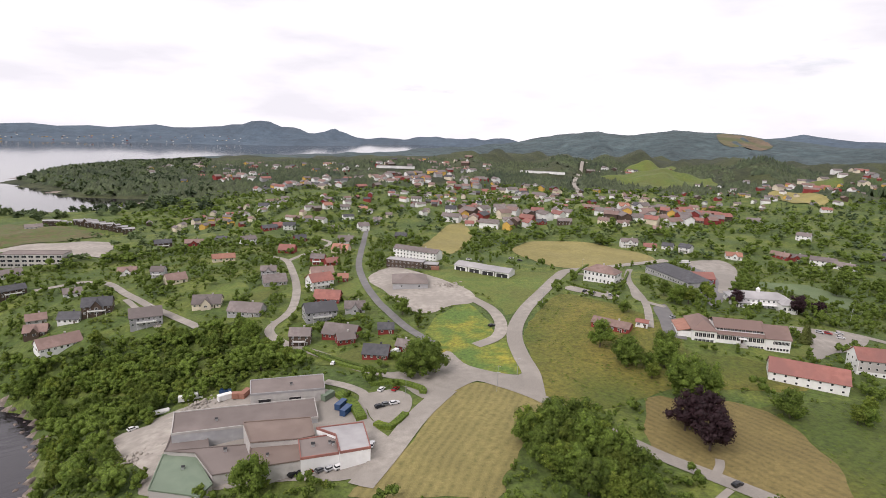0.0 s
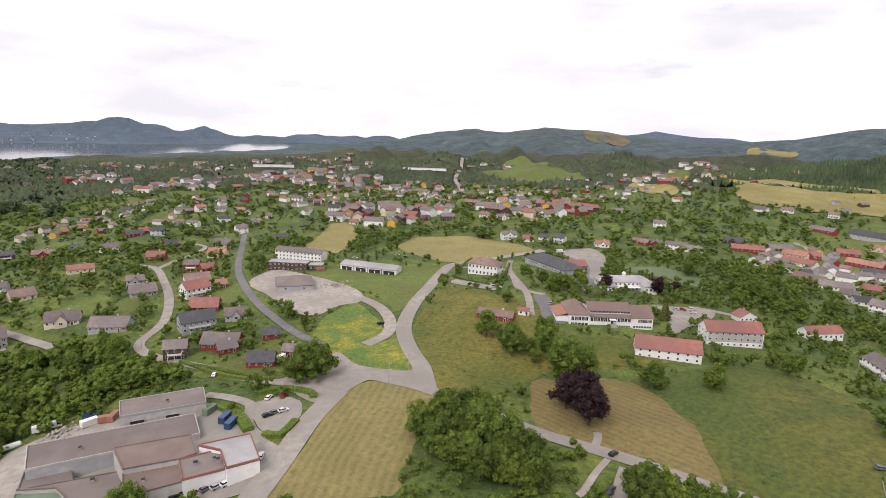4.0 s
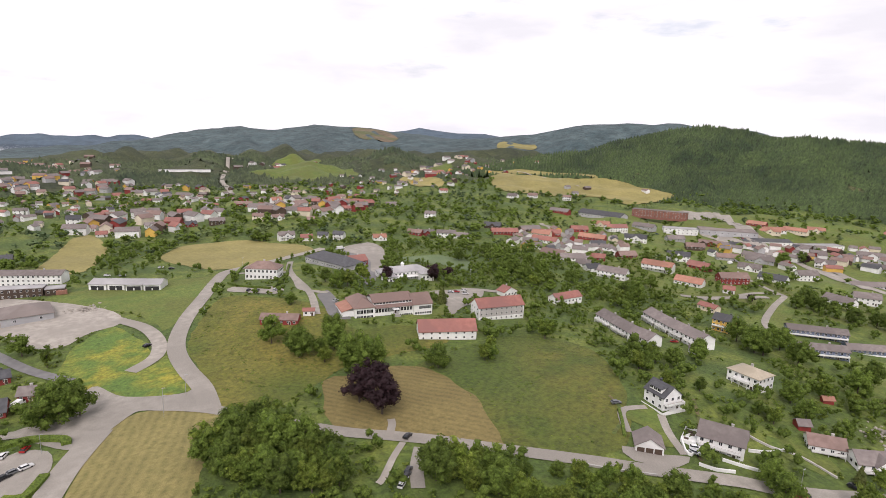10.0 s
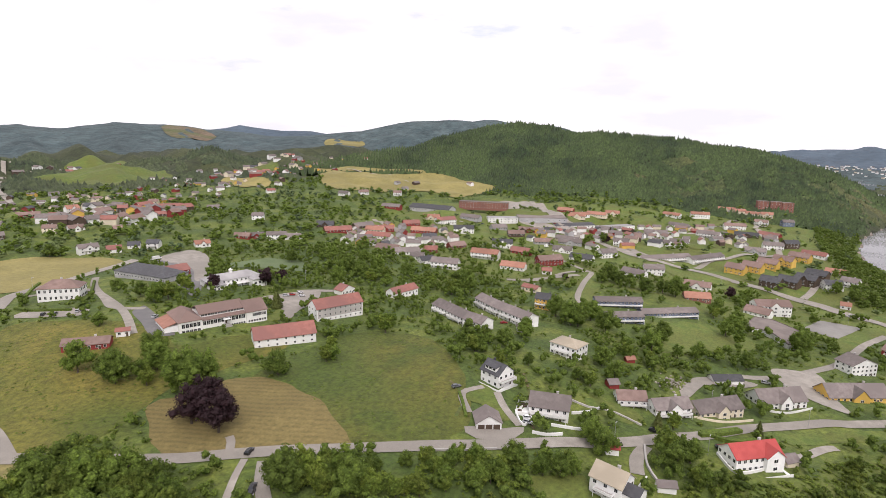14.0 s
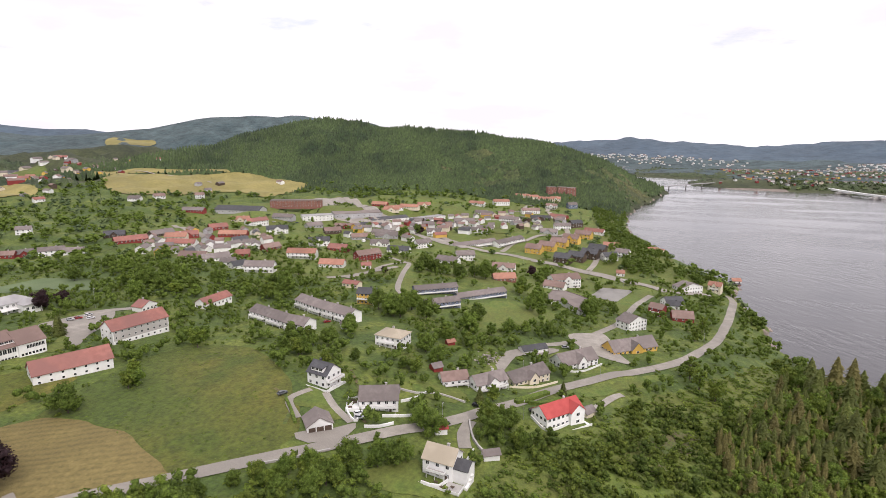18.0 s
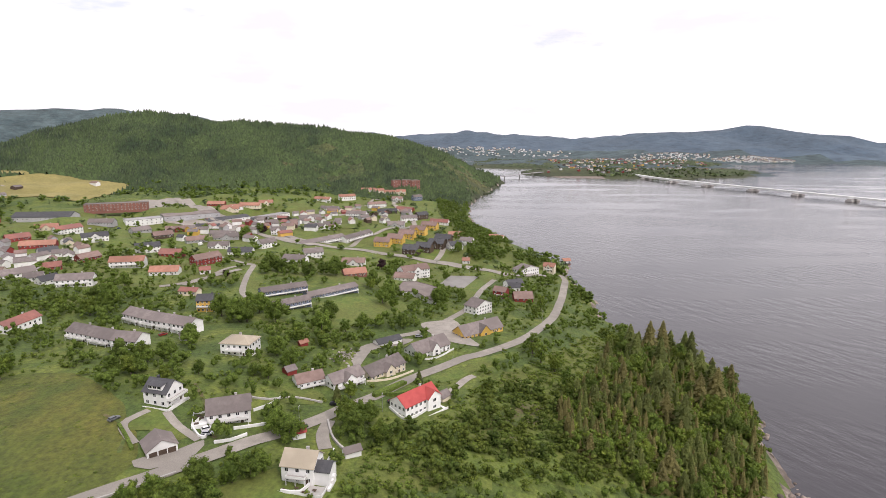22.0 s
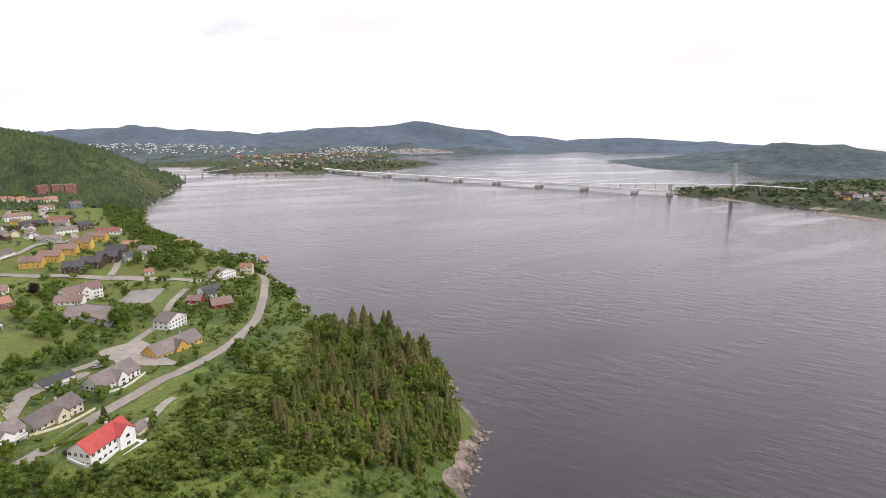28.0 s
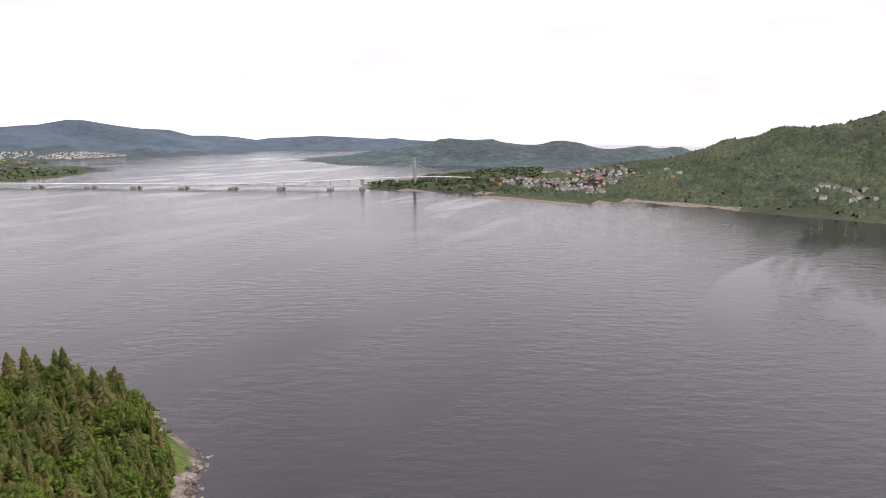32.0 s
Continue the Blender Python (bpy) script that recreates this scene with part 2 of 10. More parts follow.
M_TILE_BROWN = material("faded_brown_tiles", (0.19, 0.125, 0.105), (0.25, 0.17, 0.145), 0.4, 0.8, 0, 0.5, 6, 0.15)
M_TILE_ORANGE = material("orange_tiles", (0.30, 0.145, 0.10), (0.38, 0.185, 0.13), 0.4, 0.8, 0, 0.5, 6, 0.15)
M_TILE_SCARLET = material("scarlet_tiles", (0.36, 0.045, 0.04), (0.43, 0.065, 0.055), 0.4, 0.6, 0, 0.4, 6, 0.05)
M_TILE_BEIGE = material("sand_roof_tiles", (0.36, 0.31, 0.23), (0.43, 0.37, 0.28), 0.4, 0.8, 0, 0.4, 6, 0.05)
M_FELT = material("roofing_felt", (0.150, 0.123, 0.111), (0.212, 0.177, 0.160), 0.12, 0.85, 0, 0.3, 20, 0.12)
M_FELT_BROWN = material("brown_roofing_felt", (0.1672, 0.1232, 0.1025), (0.2112, 0.1615, 0.1353), 0.12, 0.85, 0, 0.3, 20, 0.05)
M_FELT_LIGHT = material("pale_roof_sheet", (0.27, 0.262, 0.260), (0.37, 0.36, 0.358), 0.12, 0.7, 0, 0.2, 20, 0.05)
M_GREEN_ROOF = material("green_roof_sheet", (0.14, 0.19, 0.13), (0.19, 0.24, 0.17), 0.2, 0.7, 0, 0.2, 20, 0.02)
M_GLASS = material("window_glass", (0.012, 0.014, 0.017), (0.03, 0.034, 0.04), 0.3, 0.08, 0, 0.0)
M_DARK = material("dark_opening", (0.015, 0.015, 0.016), (0.03, 0.03, 0.032), 0.5, 0.8)
M_STEEL = material("galvanised_steel", (0.42, 0.43, 0.44), (0.52, 0.53, 0.54), 0.6, 0.45, 0.6, 0.1)
M_TYRE = material("tyre_rubber", (0.015, 0.015, 0.015), (0.03, 0.03, 0.03), 2, 0.9)
M_SAND = material("all_weather_pitch", (0.21, 0.20, 0.185), (0.26, 0.25, 0.23), 0.1, 0.9)
M_TURF = material("artificial_turf", (0.085, 0.125, 0.05), (0.11, 0.15, 0.065), 0.08, 0.9)
CAR_PAINT = {k: material("car_paint_" + k, c, [min(v * 1.15, 1) for v in c], 0.5, 0.25, 0.2, 0, 8, 0.05) for k, c in (
    ("white", (0.72, 0.72, 0.72)), ("silver", (0.45, 0.46, 0.47)), ("black", (0.02, 0.02, 0.022)), ("grey", (0.15, 0.155, 0.16)),
    ("red", (0.30, 0.02, 0.02)), ("blue", (0.03, 0.07, 0.16)))}

# water: dark fjord, wind ripples in patches
M_WATER = bpy.data.materials.new("fjord_water")
M_WATER.use_nodes = True
n, l = M_WATER.node_tree.nodes, M_WATER.node_tree.links
s = n["Principled BSDF"]
s.inputs["Base Color"].default_value = (0.017, 0.013, 0.018, 1)
s.inputs["IOR"].default_value = 1.62
g = n.new("ShaderNodeNewGeometry")
mp = n.new("ShaderNodeMapping")
mp.inputs["Scale"].default_value = (1.0, 0.36, 1.0)
turned = n.new("ShaderNodeMapping")
turned.inputs["Rotation"].default_value = (0, 0, radians(55))
l.new(g.outputs["Position"], turned.inputs["Vector"])
l.new(turned.outputs[0], mp.inputs["Vector"])
w1 = n.new("ShaderNodeTexNoise")
w1.inputs["Scale"].default_value, w1.inputs["Detail"].default_value = 0.13, 5
w1.inputs["Roughness"].default_value = 0.6
l.new(mp.outputs[0], w1.inputs["Vector"])
mp2 = n.new("ShaderNodeMapping")
mp2.inputs["Rotation"].default_value = (0, 0, radians(32))
mp2.inputs["Scale"].default_value = (1.0, 0.2, 1.0)
l.new(g.outputs["Position"], mp2.inputs["Vector"])
w2 = n.new("ShaderNodeTexNoise")
w2.inputs["Scale"].default_value, w2.inputs["Detail"].default_value = 0.011, 6
w2.inputs["Distortion"].default_value = 1.2
l.new(mp2.outputs[0], w2.inputs["Vector"])
# wind streaks: rough and smooth bands; the sheltered north-western arm lies calm
sx = n.new("ShaderNodeSeparateXYZ")
l.new(g.outputs["Position"], sx.inputs[0])
calm = n.new("ShaderNodeMapRange")
calm.inputs["From Min"].default_value, calm.inputs["From Max"].default_value = 300, 1000
calm.inputs["To Min"].default_value, calm.inputs["To Max"].default_value = 1.0, 0.03
l.new(sx.outputs["Y"], calm.inputs["Value"])
band = n.new("ShaderNodeMapRange")
band.inputs["From Min"].default_value, band.inputs["From Max"].default_value = 0.38, 0.50
band.inputs["To Min"].default_value, band.inputs["To Max"].default_value = 0.07, 0.40
l.new(w2.outputs["Fac"], band.inputs["Value"])
st = n.new("ShaderNodeMath")
st.operation = "MULTIPLY"
l.new(calm.outputs[0], st.inputs[0])
l.new(band.outputs[0], st.inputs[1])
wb = n.new("ShaderNodeBump")
wb.inputs["Distance"].default_value = 1.9
l.new(st.outputs[0], wb.inputs["Strength"])
l.new(w1.outputs["Fac"], wb.inputs["Height"])
l.new(wb.outputs[0], s.inputs["Normal"])
s.inputs["Roughness"].default_value = 0.08


# ---- building blocks ----
def mesh_of(name, verts, faces, mats, idx=None, smooth=False):
    me = bpy.data.meshes.new(name)
    me.from_pydata([tuple(v) for v in verts], [], faces)
    for m in (mats if isinstance(mats, (list, tuple)) else [mats]):
        me.materials.append(m)
    if idx is not None:
        me.polygons.foreach_set("material_index", np.asarray(idx, dtype=np.int32))
    if smooth:
        me.polygons.foreach_set("use_smooth", np.ones(len(me.polygons), dtype=bool))
    me.update()
    return me


def big_mesh(name, V, Fq, mat, smooth=True):
    """Quads or triangles by numpy arrays."""
    me = bpy.data.meshes.new(name)
    k = Fq.shape[1]
    me.vertices.add(len(V))
    me.vertices.foreach_set("co", np.asarray(V, dtype=np.float32).ravel())
    me.loops.add(Fq.size)
    me.loops.foreach_set("vertex_index", np.asarray(Fq, dtype=np.int32).ravel())
    me.polygons.add(len(Fq))
    me.polygons.foreach_set("loop_start", np.arange(0, Fq.size, k, dtype=np.int32))
    if smooth:
        me.polygons.foreach_set("use_smooth", np.ones(len(Fq), dtype=bool))
    for m in (mat if isinstance(mat, (list, tuple)) else [mat]):
        me.materials.append(m)
    me.update(calc_edges=True)
    return me


def child(name, me, parent, label="", m=None):
    ob = new(name, me)
    ob.parent = parent
    if m is not None:
        ob.matrix_basis = m
    return tagged(ob, label)


def empty(name, m, label, category, group="", kind=""):
    ob = new(name)
    ob.matrix_basis = m
    return tagged(ob, label, category, group, kind)


# ---- the land: shoreline, heights, ridges ----
SHORE = np.array([(187, -103), (219, -128), (279, -144), (340, -146), (400, -112), (470, -100), (560, -88), (639, -88), (700, -60), (752, -27),
                  (889, 18), (1061, 35), (1252, 27), (1699, -54), (1800, 60), (2300, 260), (3400, 700), (4900, 900), (4900, 4900), (1900, 4900),
                  (1250, 3900), (650, 3250), (250, 2920), (-120, 2740), (-480, 2560), (-760, 2380), (-900, 2220), (-985, 2050), (-1036, 1609), (-1001, 1401), (-935, 1241), (-826, 1184), (-670, 1065),
                  (-565, 1078), (-516, 960), (-610, 885), (-760, 860), (-900, 640), (-620, 470), (-330, 330), (-250, 285), (-203, 263), (-179, 241),
                  (-168, 215), (-150, 150), (-90, 60), (-20, -30), (90, -70)], dtype=float)
BASE = np.array([(0, 160, 52), (-40, 230, 43), (-130, 255, 32), (-60, 200, 42), (-95, 200, 40), (-30, 180, 44), (-70, 245, 42), (120, 330, 55), (0, 380, 48), (-150, 450, 40), (-300, 420, 30), (-450, 620, 24),
                 (-100, 800, 44), (300, 700, 52), (700, 900, 55), (200, 150, 48), (190, 30, 40), (300, 0, 30), (450, -20, 22), (560, 40, 18),
                 (400, 200, 38), (800, 200, 24), (1000, 110, 20), (800, 500, 42), (0, 1500, 45), (1000, 1600, 60), (-600, 1500, 24), (-840, 1550, 14), (-560, 800, 6), (-620, 740, 6), (-500, 840, 5), (-470, 740, 12), (-420, 860, 14), (250, -85, 26),
                 (0, 30, 36), (-70, 140, 40), (-450, 2100, 18), (-750, 1850, 14), (-250, 2450, 24), (-150, 1900, 30), (100, 2750, 40)], dtype=float)
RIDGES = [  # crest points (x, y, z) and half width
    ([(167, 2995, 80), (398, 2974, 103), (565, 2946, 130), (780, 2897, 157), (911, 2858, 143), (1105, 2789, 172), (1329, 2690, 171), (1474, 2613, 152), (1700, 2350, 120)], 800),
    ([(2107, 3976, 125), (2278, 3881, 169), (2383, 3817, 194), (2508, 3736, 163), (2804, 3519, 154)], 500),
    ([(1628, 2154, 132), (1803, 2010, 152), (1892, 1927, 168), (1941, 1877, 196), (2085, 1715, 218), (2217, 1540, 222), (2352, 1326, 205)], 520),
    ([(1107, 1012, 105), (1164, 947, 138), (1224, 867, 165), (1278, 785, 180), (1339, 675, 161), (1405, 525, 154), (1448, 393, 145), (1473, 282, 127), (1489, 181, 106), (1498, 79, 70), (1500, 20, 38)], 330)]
ISLES = [  # land across the water: crest points, half width to the shore
    ([(-3000, 3300, 85), (-2461, 3647, 92), (-2230, 3793, 80), (-1874, 3981, 100), (-1700, 4050, 118), (-1540, 4122, 132), (-1359, 4185, 146), (-1180, 4260, 134)], 560),
    ([(-1180, 4300, 134), (-950, 4560, 118), (-640, 4760, 120), (-200, 4800, 108), (420, 4820, 100), (900, 4780, 96)], 170),
    ([(3929, 752, 118), (3975, 445, 108), (3999, 95, 136), (3992, -252, 112), (3962, -553, 88), (3911, -838, 116), (3825, -1172, 145)], 1150),
    ([(3825, -1172, 145), (3680, -1567, 174), (3565, -1813, 165)], 850),
    ([(3565, -1813, 165), (3372, -2151, 110), (3243, -2341, 90)], 420),
    ([(3200, -2700, 95), (2912, -2950, 75), (2614, -3150, 75), (2300, -3300, 70)], 380),
    ([(1700, -2040, 50), (1625, -2060, 66), (1503, -2121, 96), (1333, -2232, 106), (1201, -2306, 98), (976, -2410, 100), (751, -2489, 88), (530, -2545, 69)], 340),
    ([(600, -1580, 30), (545, -1610, 38), (415, -1649, 62), (305, -1672, 100), (213, -1687, 127), (90, -1698, 160), (-1, -1700, 186), (-94, -1697, 202), (-400, -1650, 240), (-900, -1500, 230)], 480),
    ([(2010, -260, 22), (1980, -560, 26), (2120, -860, 14)], 150),
    ([(2450, -90, 20), (2500, -400, 26), (2600, -800, 22)], 260),
    ([(905, -1180, 10), (760, -1240, 22), (620, -1320, 28), (430, -1420, 34), (250, -1370, 30), (60, -1330, 34), (-200, -1330, 40)], 125)]


def seg_dist(x, y, pts):
    """Distance to a polyline and the height along it."""
    best = np.full(x.shape, 1e9)
    zz = np.zeros(x.shape)
    for (ax, ay, az), (bx, by, bz) in zip(pts[:-1], pts[1:]):
        dx, dy = bx - ax, by - ay
        t = np.clip(((x - ax) * dx + (y - ay) * dy) / (dx * dx + dy * dy), 0, 1)
        d = np.hypot(x - ax - t * dx, y - ay - t * dy)
        m = d < best
        best = np.where(m, d, best)
        zz = np.where(m, az + t * (bz - az), zz)
    return best, zz


def inland(x, y):
    """Signed distance to the main shoreline, positive on land."""
    best = np.full(x.shape, 1e9)
    ins = np.zeros(x.shape, dtype=bool)
    for (ax, ay), (bx, by) in zip(SHORE, np.roll(SHORE, -1, axis=0)):
        dx, dy = bx - ax, by - ay
        t = np.clip(((x - ax) * dx + (y - ay) * dy) / (dx * dx + dy * dy), 0, 1)
        best = np.minimum(best, np.hypot(x - ax - t * dx, y - ay - t * dy))
        if ay != by:
            ins ^= ((ay > y) != (by > y)) & (x < (bx - ax) * (y - ay) / (by - ay) + ax)
    return np.where(ins, best, -best)


def wobble(x, y):
    return np.sin(x * 0.031 + 1.3 * np.sin(y * 0.017)) * np.sin(y * 0.027 + 1.1 * np.sin(x * 0.021)) + 0.5 * np.sin(x * 0.083 + y * 0.041) * np.sin(y * 0.071 - x * 0.029)


def height(x, y):
    x, y = np.asarray(x, dtype=float), np.asarray(y, dtype=float)
    w = np.zeros(x.shape)
    z = np.zeros(x.shape)
    for bx, by, bz in BASE:
        k = 1.0 / (((x - bx) ** 2 + (y - by) ** 2) / 2500.0 + 1.0) ** 1.6
        w += k
        z += k * bz
    z = z / w
    r = np.hypot(x, y)
    z = z + wobble(x, y) * np.clip((r - 450) / 400, 0.0, 1.0) * 5.0
    kn = np.maximum(wobble(x * 0.42 + 40, y * 0.42 - 15), -0.2) * np.clip((r - 1000) / 700, 0.0, 1.0) * (y > 300) * np.clip((x + 250) / 500, 0.0, 1.0)
    z = z + kn * 34.0 + np.maximum(wobble(x * 0.85 - 20, y * 0.85 + 33), -0.3) * np.clip((r - 1000) / 700, 0.0, 1.0) * np.clip((x + 250) / 500, 0.0, 1.0) * 7.0
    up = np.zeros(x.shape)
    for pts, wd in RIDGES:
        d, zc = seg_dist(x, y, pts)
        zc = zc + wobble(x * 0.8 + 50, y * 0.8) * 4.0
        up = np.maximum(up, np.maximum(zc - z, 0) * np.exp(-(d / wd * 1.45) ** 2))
    d = inland(x, y) + 5.0 * wobble(x * 1.7, y * 1.7)
    z = (z + up) * (1 - np.exp(-np.maximum(d, 0) / 42.0)) + np.where(d > 0, 0.6, np.maximum(d, -25) * 0.3)
    for pts, wd in ISLES:
        d, zc = seg_dist(x, y, pts)
        d = d + wobble(x * 0.35, y * 0.35) * wd * 0.10
        zc = zc * (1 + 0.06 * wobble(x * 0.5, y * 0.5))
        z = np.maximum(z, np.where(d < wd, zc * (1 - np.clip(d / wd, 0, 1) ** 0.9) ** 1.15, -1) * 1.0)
    return z


def ground_z(x, y):
    """The height of the land at a place in the plan."""
    return float(height(np.array([x]), np.array([y]))[0])
# ---- end of heights ----


def axis(lo, hi, fine_lo, fine_hi, step):
    """Grid lines: even in the middle, growing towards the ends."""
    a = list(np.arange(fine_lo, fine_hi + step, step))
    s, v = step, a[-1]
    while v < hi:
        s *= 1.06
        v += s
        a.append(v)
    s, v = step, a[0]
    while v > lo:
        s *= 1.06
        v -= s
        a.insert(0, v)
    return np.array(a)


gx, gy = axis(-4990, 4990, -320, 600, 6.0), axis(-4990, 4990, -190, 560, 6.0)
X, Y = np.meshgrid(gx, gy)
Z = height(X, Y)
nx, ny = len(gx), len(gy)


def mesh_z(x, y):
    """The height of the ground sheet itself, between its grid lines."""
    i = np.clip(np.searchsorted(gx, x) - 1, 0, nx - 2)
    j = np.clip(np.searchsorted(gy, y) - 1, 0, ny - 2)
    u = (x - gx[i]) / (gx[i + 1] - gx[i])
    v = (y - gy[j]) / (gy[j + 1] - gy[j])
    return (Z[j, i] * (1 - u) + Z[j, i + 1] * u) * (1 - v) + (Z[j + 1, i] * (1 - u) + Z[j + 1, i + 1] * u) * v


def inside(px, py, poly):
    r = np.zeros(px.shape, dtype=bool)
    for (ax, ay), (bx, by) in zip(poly, poly[1:] + poly[:1]):
        if ay != by:
            r ^= ((ay > py) != (by > py)) & (px < (bx - ax) * (py - ay) / (by - ay) + ax)
    return r


ii = np.arange(nx * ny).reshape(ny, nx)
quads = np.stack([ii[:-1, :-1], ii[:-1, 1:], ii[1:, 1:], ii[1:, :-1]], -1).reshape(-1, 4)
TOWN = [(385, 250), (430, 150), (450, 40), (560, -60), (760, -20), (900, 40), (1120, 60), (1180, 160), (1080, 260), (960, 360), (860, 500), (720, 590), (480, 560), (390, 400)]
HEADLAND = [(154.2, 49.3), (167.1, 45.3), (193.1, 40.8), (205.7, 31.8), (226.8, 12.6), (255.3, 3.4), (291.7, -23.3), (326.6, -52.3), (392.4, -85.7), (399.8, -137.4), (375.9, -170.2), (311.4, -154.8), (255.7, -133.7), (221.8, -120.8)]
me = big_mesh("ground", np.stack([X, Y, Z], -1).reshape(-1, 3), quads, [M_GROUND, M_WOODS, M_HAZE, M_HAZE_FAR, M_ROCK, M_FOREST_FLOOR, M_LAWN])
cxq = (X[:-1, :-1] + X[1:, 1:]).ravel() / 2
cyq = (Y[:-1, :-1] + Y[1:, 1:]).ravel() / 2
czq = (Z[:-1, :-1] + Z[1:, 1:]).ravel() / 2
rq = np.hypot(cxq, cyq)
# far land gets the haze-tinted slots 2 and 3 by distance from the origin
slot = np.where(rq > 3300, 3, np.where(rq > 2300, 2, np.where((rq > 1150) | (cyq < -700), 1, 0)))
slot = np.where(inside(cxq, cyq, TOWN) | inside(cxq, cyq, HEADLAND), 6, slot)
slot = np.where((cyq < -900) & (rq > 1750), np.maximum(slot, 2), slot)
slot = np.where(((czq < 1.8) & (rq < 620)) | ((czq < 1.0) & (rq < 1900)), 4, slot)
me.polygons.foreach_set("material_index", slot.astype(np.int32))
ground = tagged(new("ground", me), "rolling green coastal land with wooded hills", "ground", kind="structure")

wx = np.linspace(-4990, 4990, 60)
WX, WY = np.meshgrid(wx, wx)
wi = np.arange(3600).reshape(60, 60)
wq = np.stack([wi[:-1, :-1], wi[:-1, 1:], wi[1:, 1:], wi[1:, :-1]], -1).reshape(-1, 4)
water = tagged(new("water", big_mesh("water", np.stack([WX, WY, WX * 0], -1).reshape(-1, 3), wq, M_WATER)),
               "calm dark grey fjord with wind streaks", "water", kind="structure")


HOUSES = []   # plan circles round buildings
CLEAR = []    # plan polygons that hold no scattered trees
LINES = []    # road centre lines and half widths


# ---- shapes ----
def box_data(x0, x1, y0, y1, z0, z1):
    v = [(x0, y0, z0), (x1, y0, z0), (x1, y1, z0), (x0, y1, z0), (x0, y0, z1), (x1, y0, z1), (x1, y1, z1), (x0, y1, z1)]
    f = [(0, 3, 2, 1), (4, 5, 6, 7), (0, 1, 5, 4), (1, 2, 6, 5), (2, 3, 7, 6), (3, 0, 4, 7)]
    return v, f


class Shape:
    """Collects boxes and faces into one mesh."""
    def __init__(self):
        self.v, self.f, self.i = [], [], []

    def add(self, v, f, slot=0):
        k = len(self.v)
        self.v += list(v)
        self.f += [tuple(a + k for a in q) for q in f]
        self.i += [slot] * len(f)
        return self

    def box(self, x0, x1, y0, y1, z0, z1, slot=0):
        return self.add(*box_data(x0, x1, y0, y1, z0, z1), slot)

    def beam(self, a, b, w, slot=0):
        a, b = Vector(a), Vector(b)
        d = (b - a).normalized()
        s = d.cross(Vector((0, 0, 1)))
        s = s.normalized() if s.length > 1e-3 else Vector((1, 0, 0))
        u = s.cross(d)
        v = [p + s * i * w / 2 + u * j * w / 2 for p in (a, b) for i, j in ((-1, -1), (1, -1), (1, 1), (-1, 1))]
        return self.add(v, [(0, 1, 2, 3), (7, 6, 5, 4), (0, 4, 5, 1), (1, 5, 6, 2), (2, 6, 7, 3), (3, 7, 4, 0)], slot)

    def tube(self, x, y, z0, z1, r0, r1, n=8, slot=0):
        v = [(x + r * math.cos(a * 2 * math.pi / n), y + r * math.sin(a * 2 * math.pi / n), z) for z, r in ((z0, r0), (z1, r1)) for a in range(n)]
        f = [(a, (a + 1) % n, n + (a + 1) % n, n + a) for a in range(n)] + [tuple(range(n, 2 * n)), tuple(range(n - 1, -1, -1))]
        return self.add(v, f, slot)

    def mesh(self, name, mats, smooth=False):
        return mesh_of(name, self.v, self.f, mats, self.i, smooth)


WINDOWS = {}


def window_mesh(w, h, frame_mat):
    key = (round(w, 1), round(h, 1), frame_mat.name)
    if key not in WINDOWS:
        s = Shape().box(-w / 2 - 0.1, w / 2 + 0.1, -0.05, 0.02, -h / 2 - 0.1, h / 2 + 0.1)
        if w > 1.0:
            m = 0.05
            s.box(-w / 2, -m, -0.075, -0.045, -h / 2, h / 2, 1).box(m, w / 2, -0.075, -0.045, -h / 2, h / 2, 1)
        else:
            s.box(-w / 2, w / 2, -0.075, -0.045, -h / 2, h / 2, 1)
        WINDOWS[key] = s.mesh("window", [frame_mat, M_GLASS])
    return WINDOWS[key]


DOOR = Shape().box(-0.6, 0.6, -0.06, 0.02, 0, 2.2).box(-0.48, 0.48, -0.09, -0.05, 0.05, 2.05, 1).mesh("door", [M_WHITE, M_BROWN])


def put_windows(ob, w, d, h, storeys, sides, frame_mat, size=(1.1, 1.2), gap=2.7, z0=0.0):
    """Rows of windows on the walls named in sides (f front, b back, l, r)."""
    for side in sides:
        run = w if side in "fb" else d
        n = max(1, int(run / gap))
        for k in range(storeys):
            z = z0 + (k + 0.58) * h / storeys
            for i in range(n):
                u = (i + 0.5) / n * run - run / 2
                m = {"f": pose(u, -d / 2, z), "b": pose(u, d / 2, z, 0, 0, 180), "l": pose(-w / 2, u, z, 0, 0, -90), "r": pose(w / 2, u, z, 0, 0, 90)}[side]
                child("window", window_mesh(size[0], size[1], frame_mat), ob, "", m)


def gable_roof(w, d, h, rise, o=0.5, th=0.22, z0=0.0):
    """Two slabs, ridge along x."""
    s = Shape()
    k = rise / (d / 2)
    for sg in (-1, 1):
        ye, ze = sg * (d / 2 + o), h - o * k
        v = []
        for dz in (0.0, th):
            v += [(-w / 2 - o, ye, ze + dz), (w / 2 + o, ye, ze + dz), (w / 2 + o, 0, h + rise + dz), (-w / 2 - o, 0, h + rise + dz)]
        f = [(0, 1, 2, 3), (7, 6, 5, 4), (0, 4, 5, 1), (1, 5, 6, 2), (2, 6, 7, 3), (3, 7, 4, 0)]
        s.add([(a, b, c + z0) for a, b, c in v], f if sg > 0 else [q[::-1] for q in f])
    return s


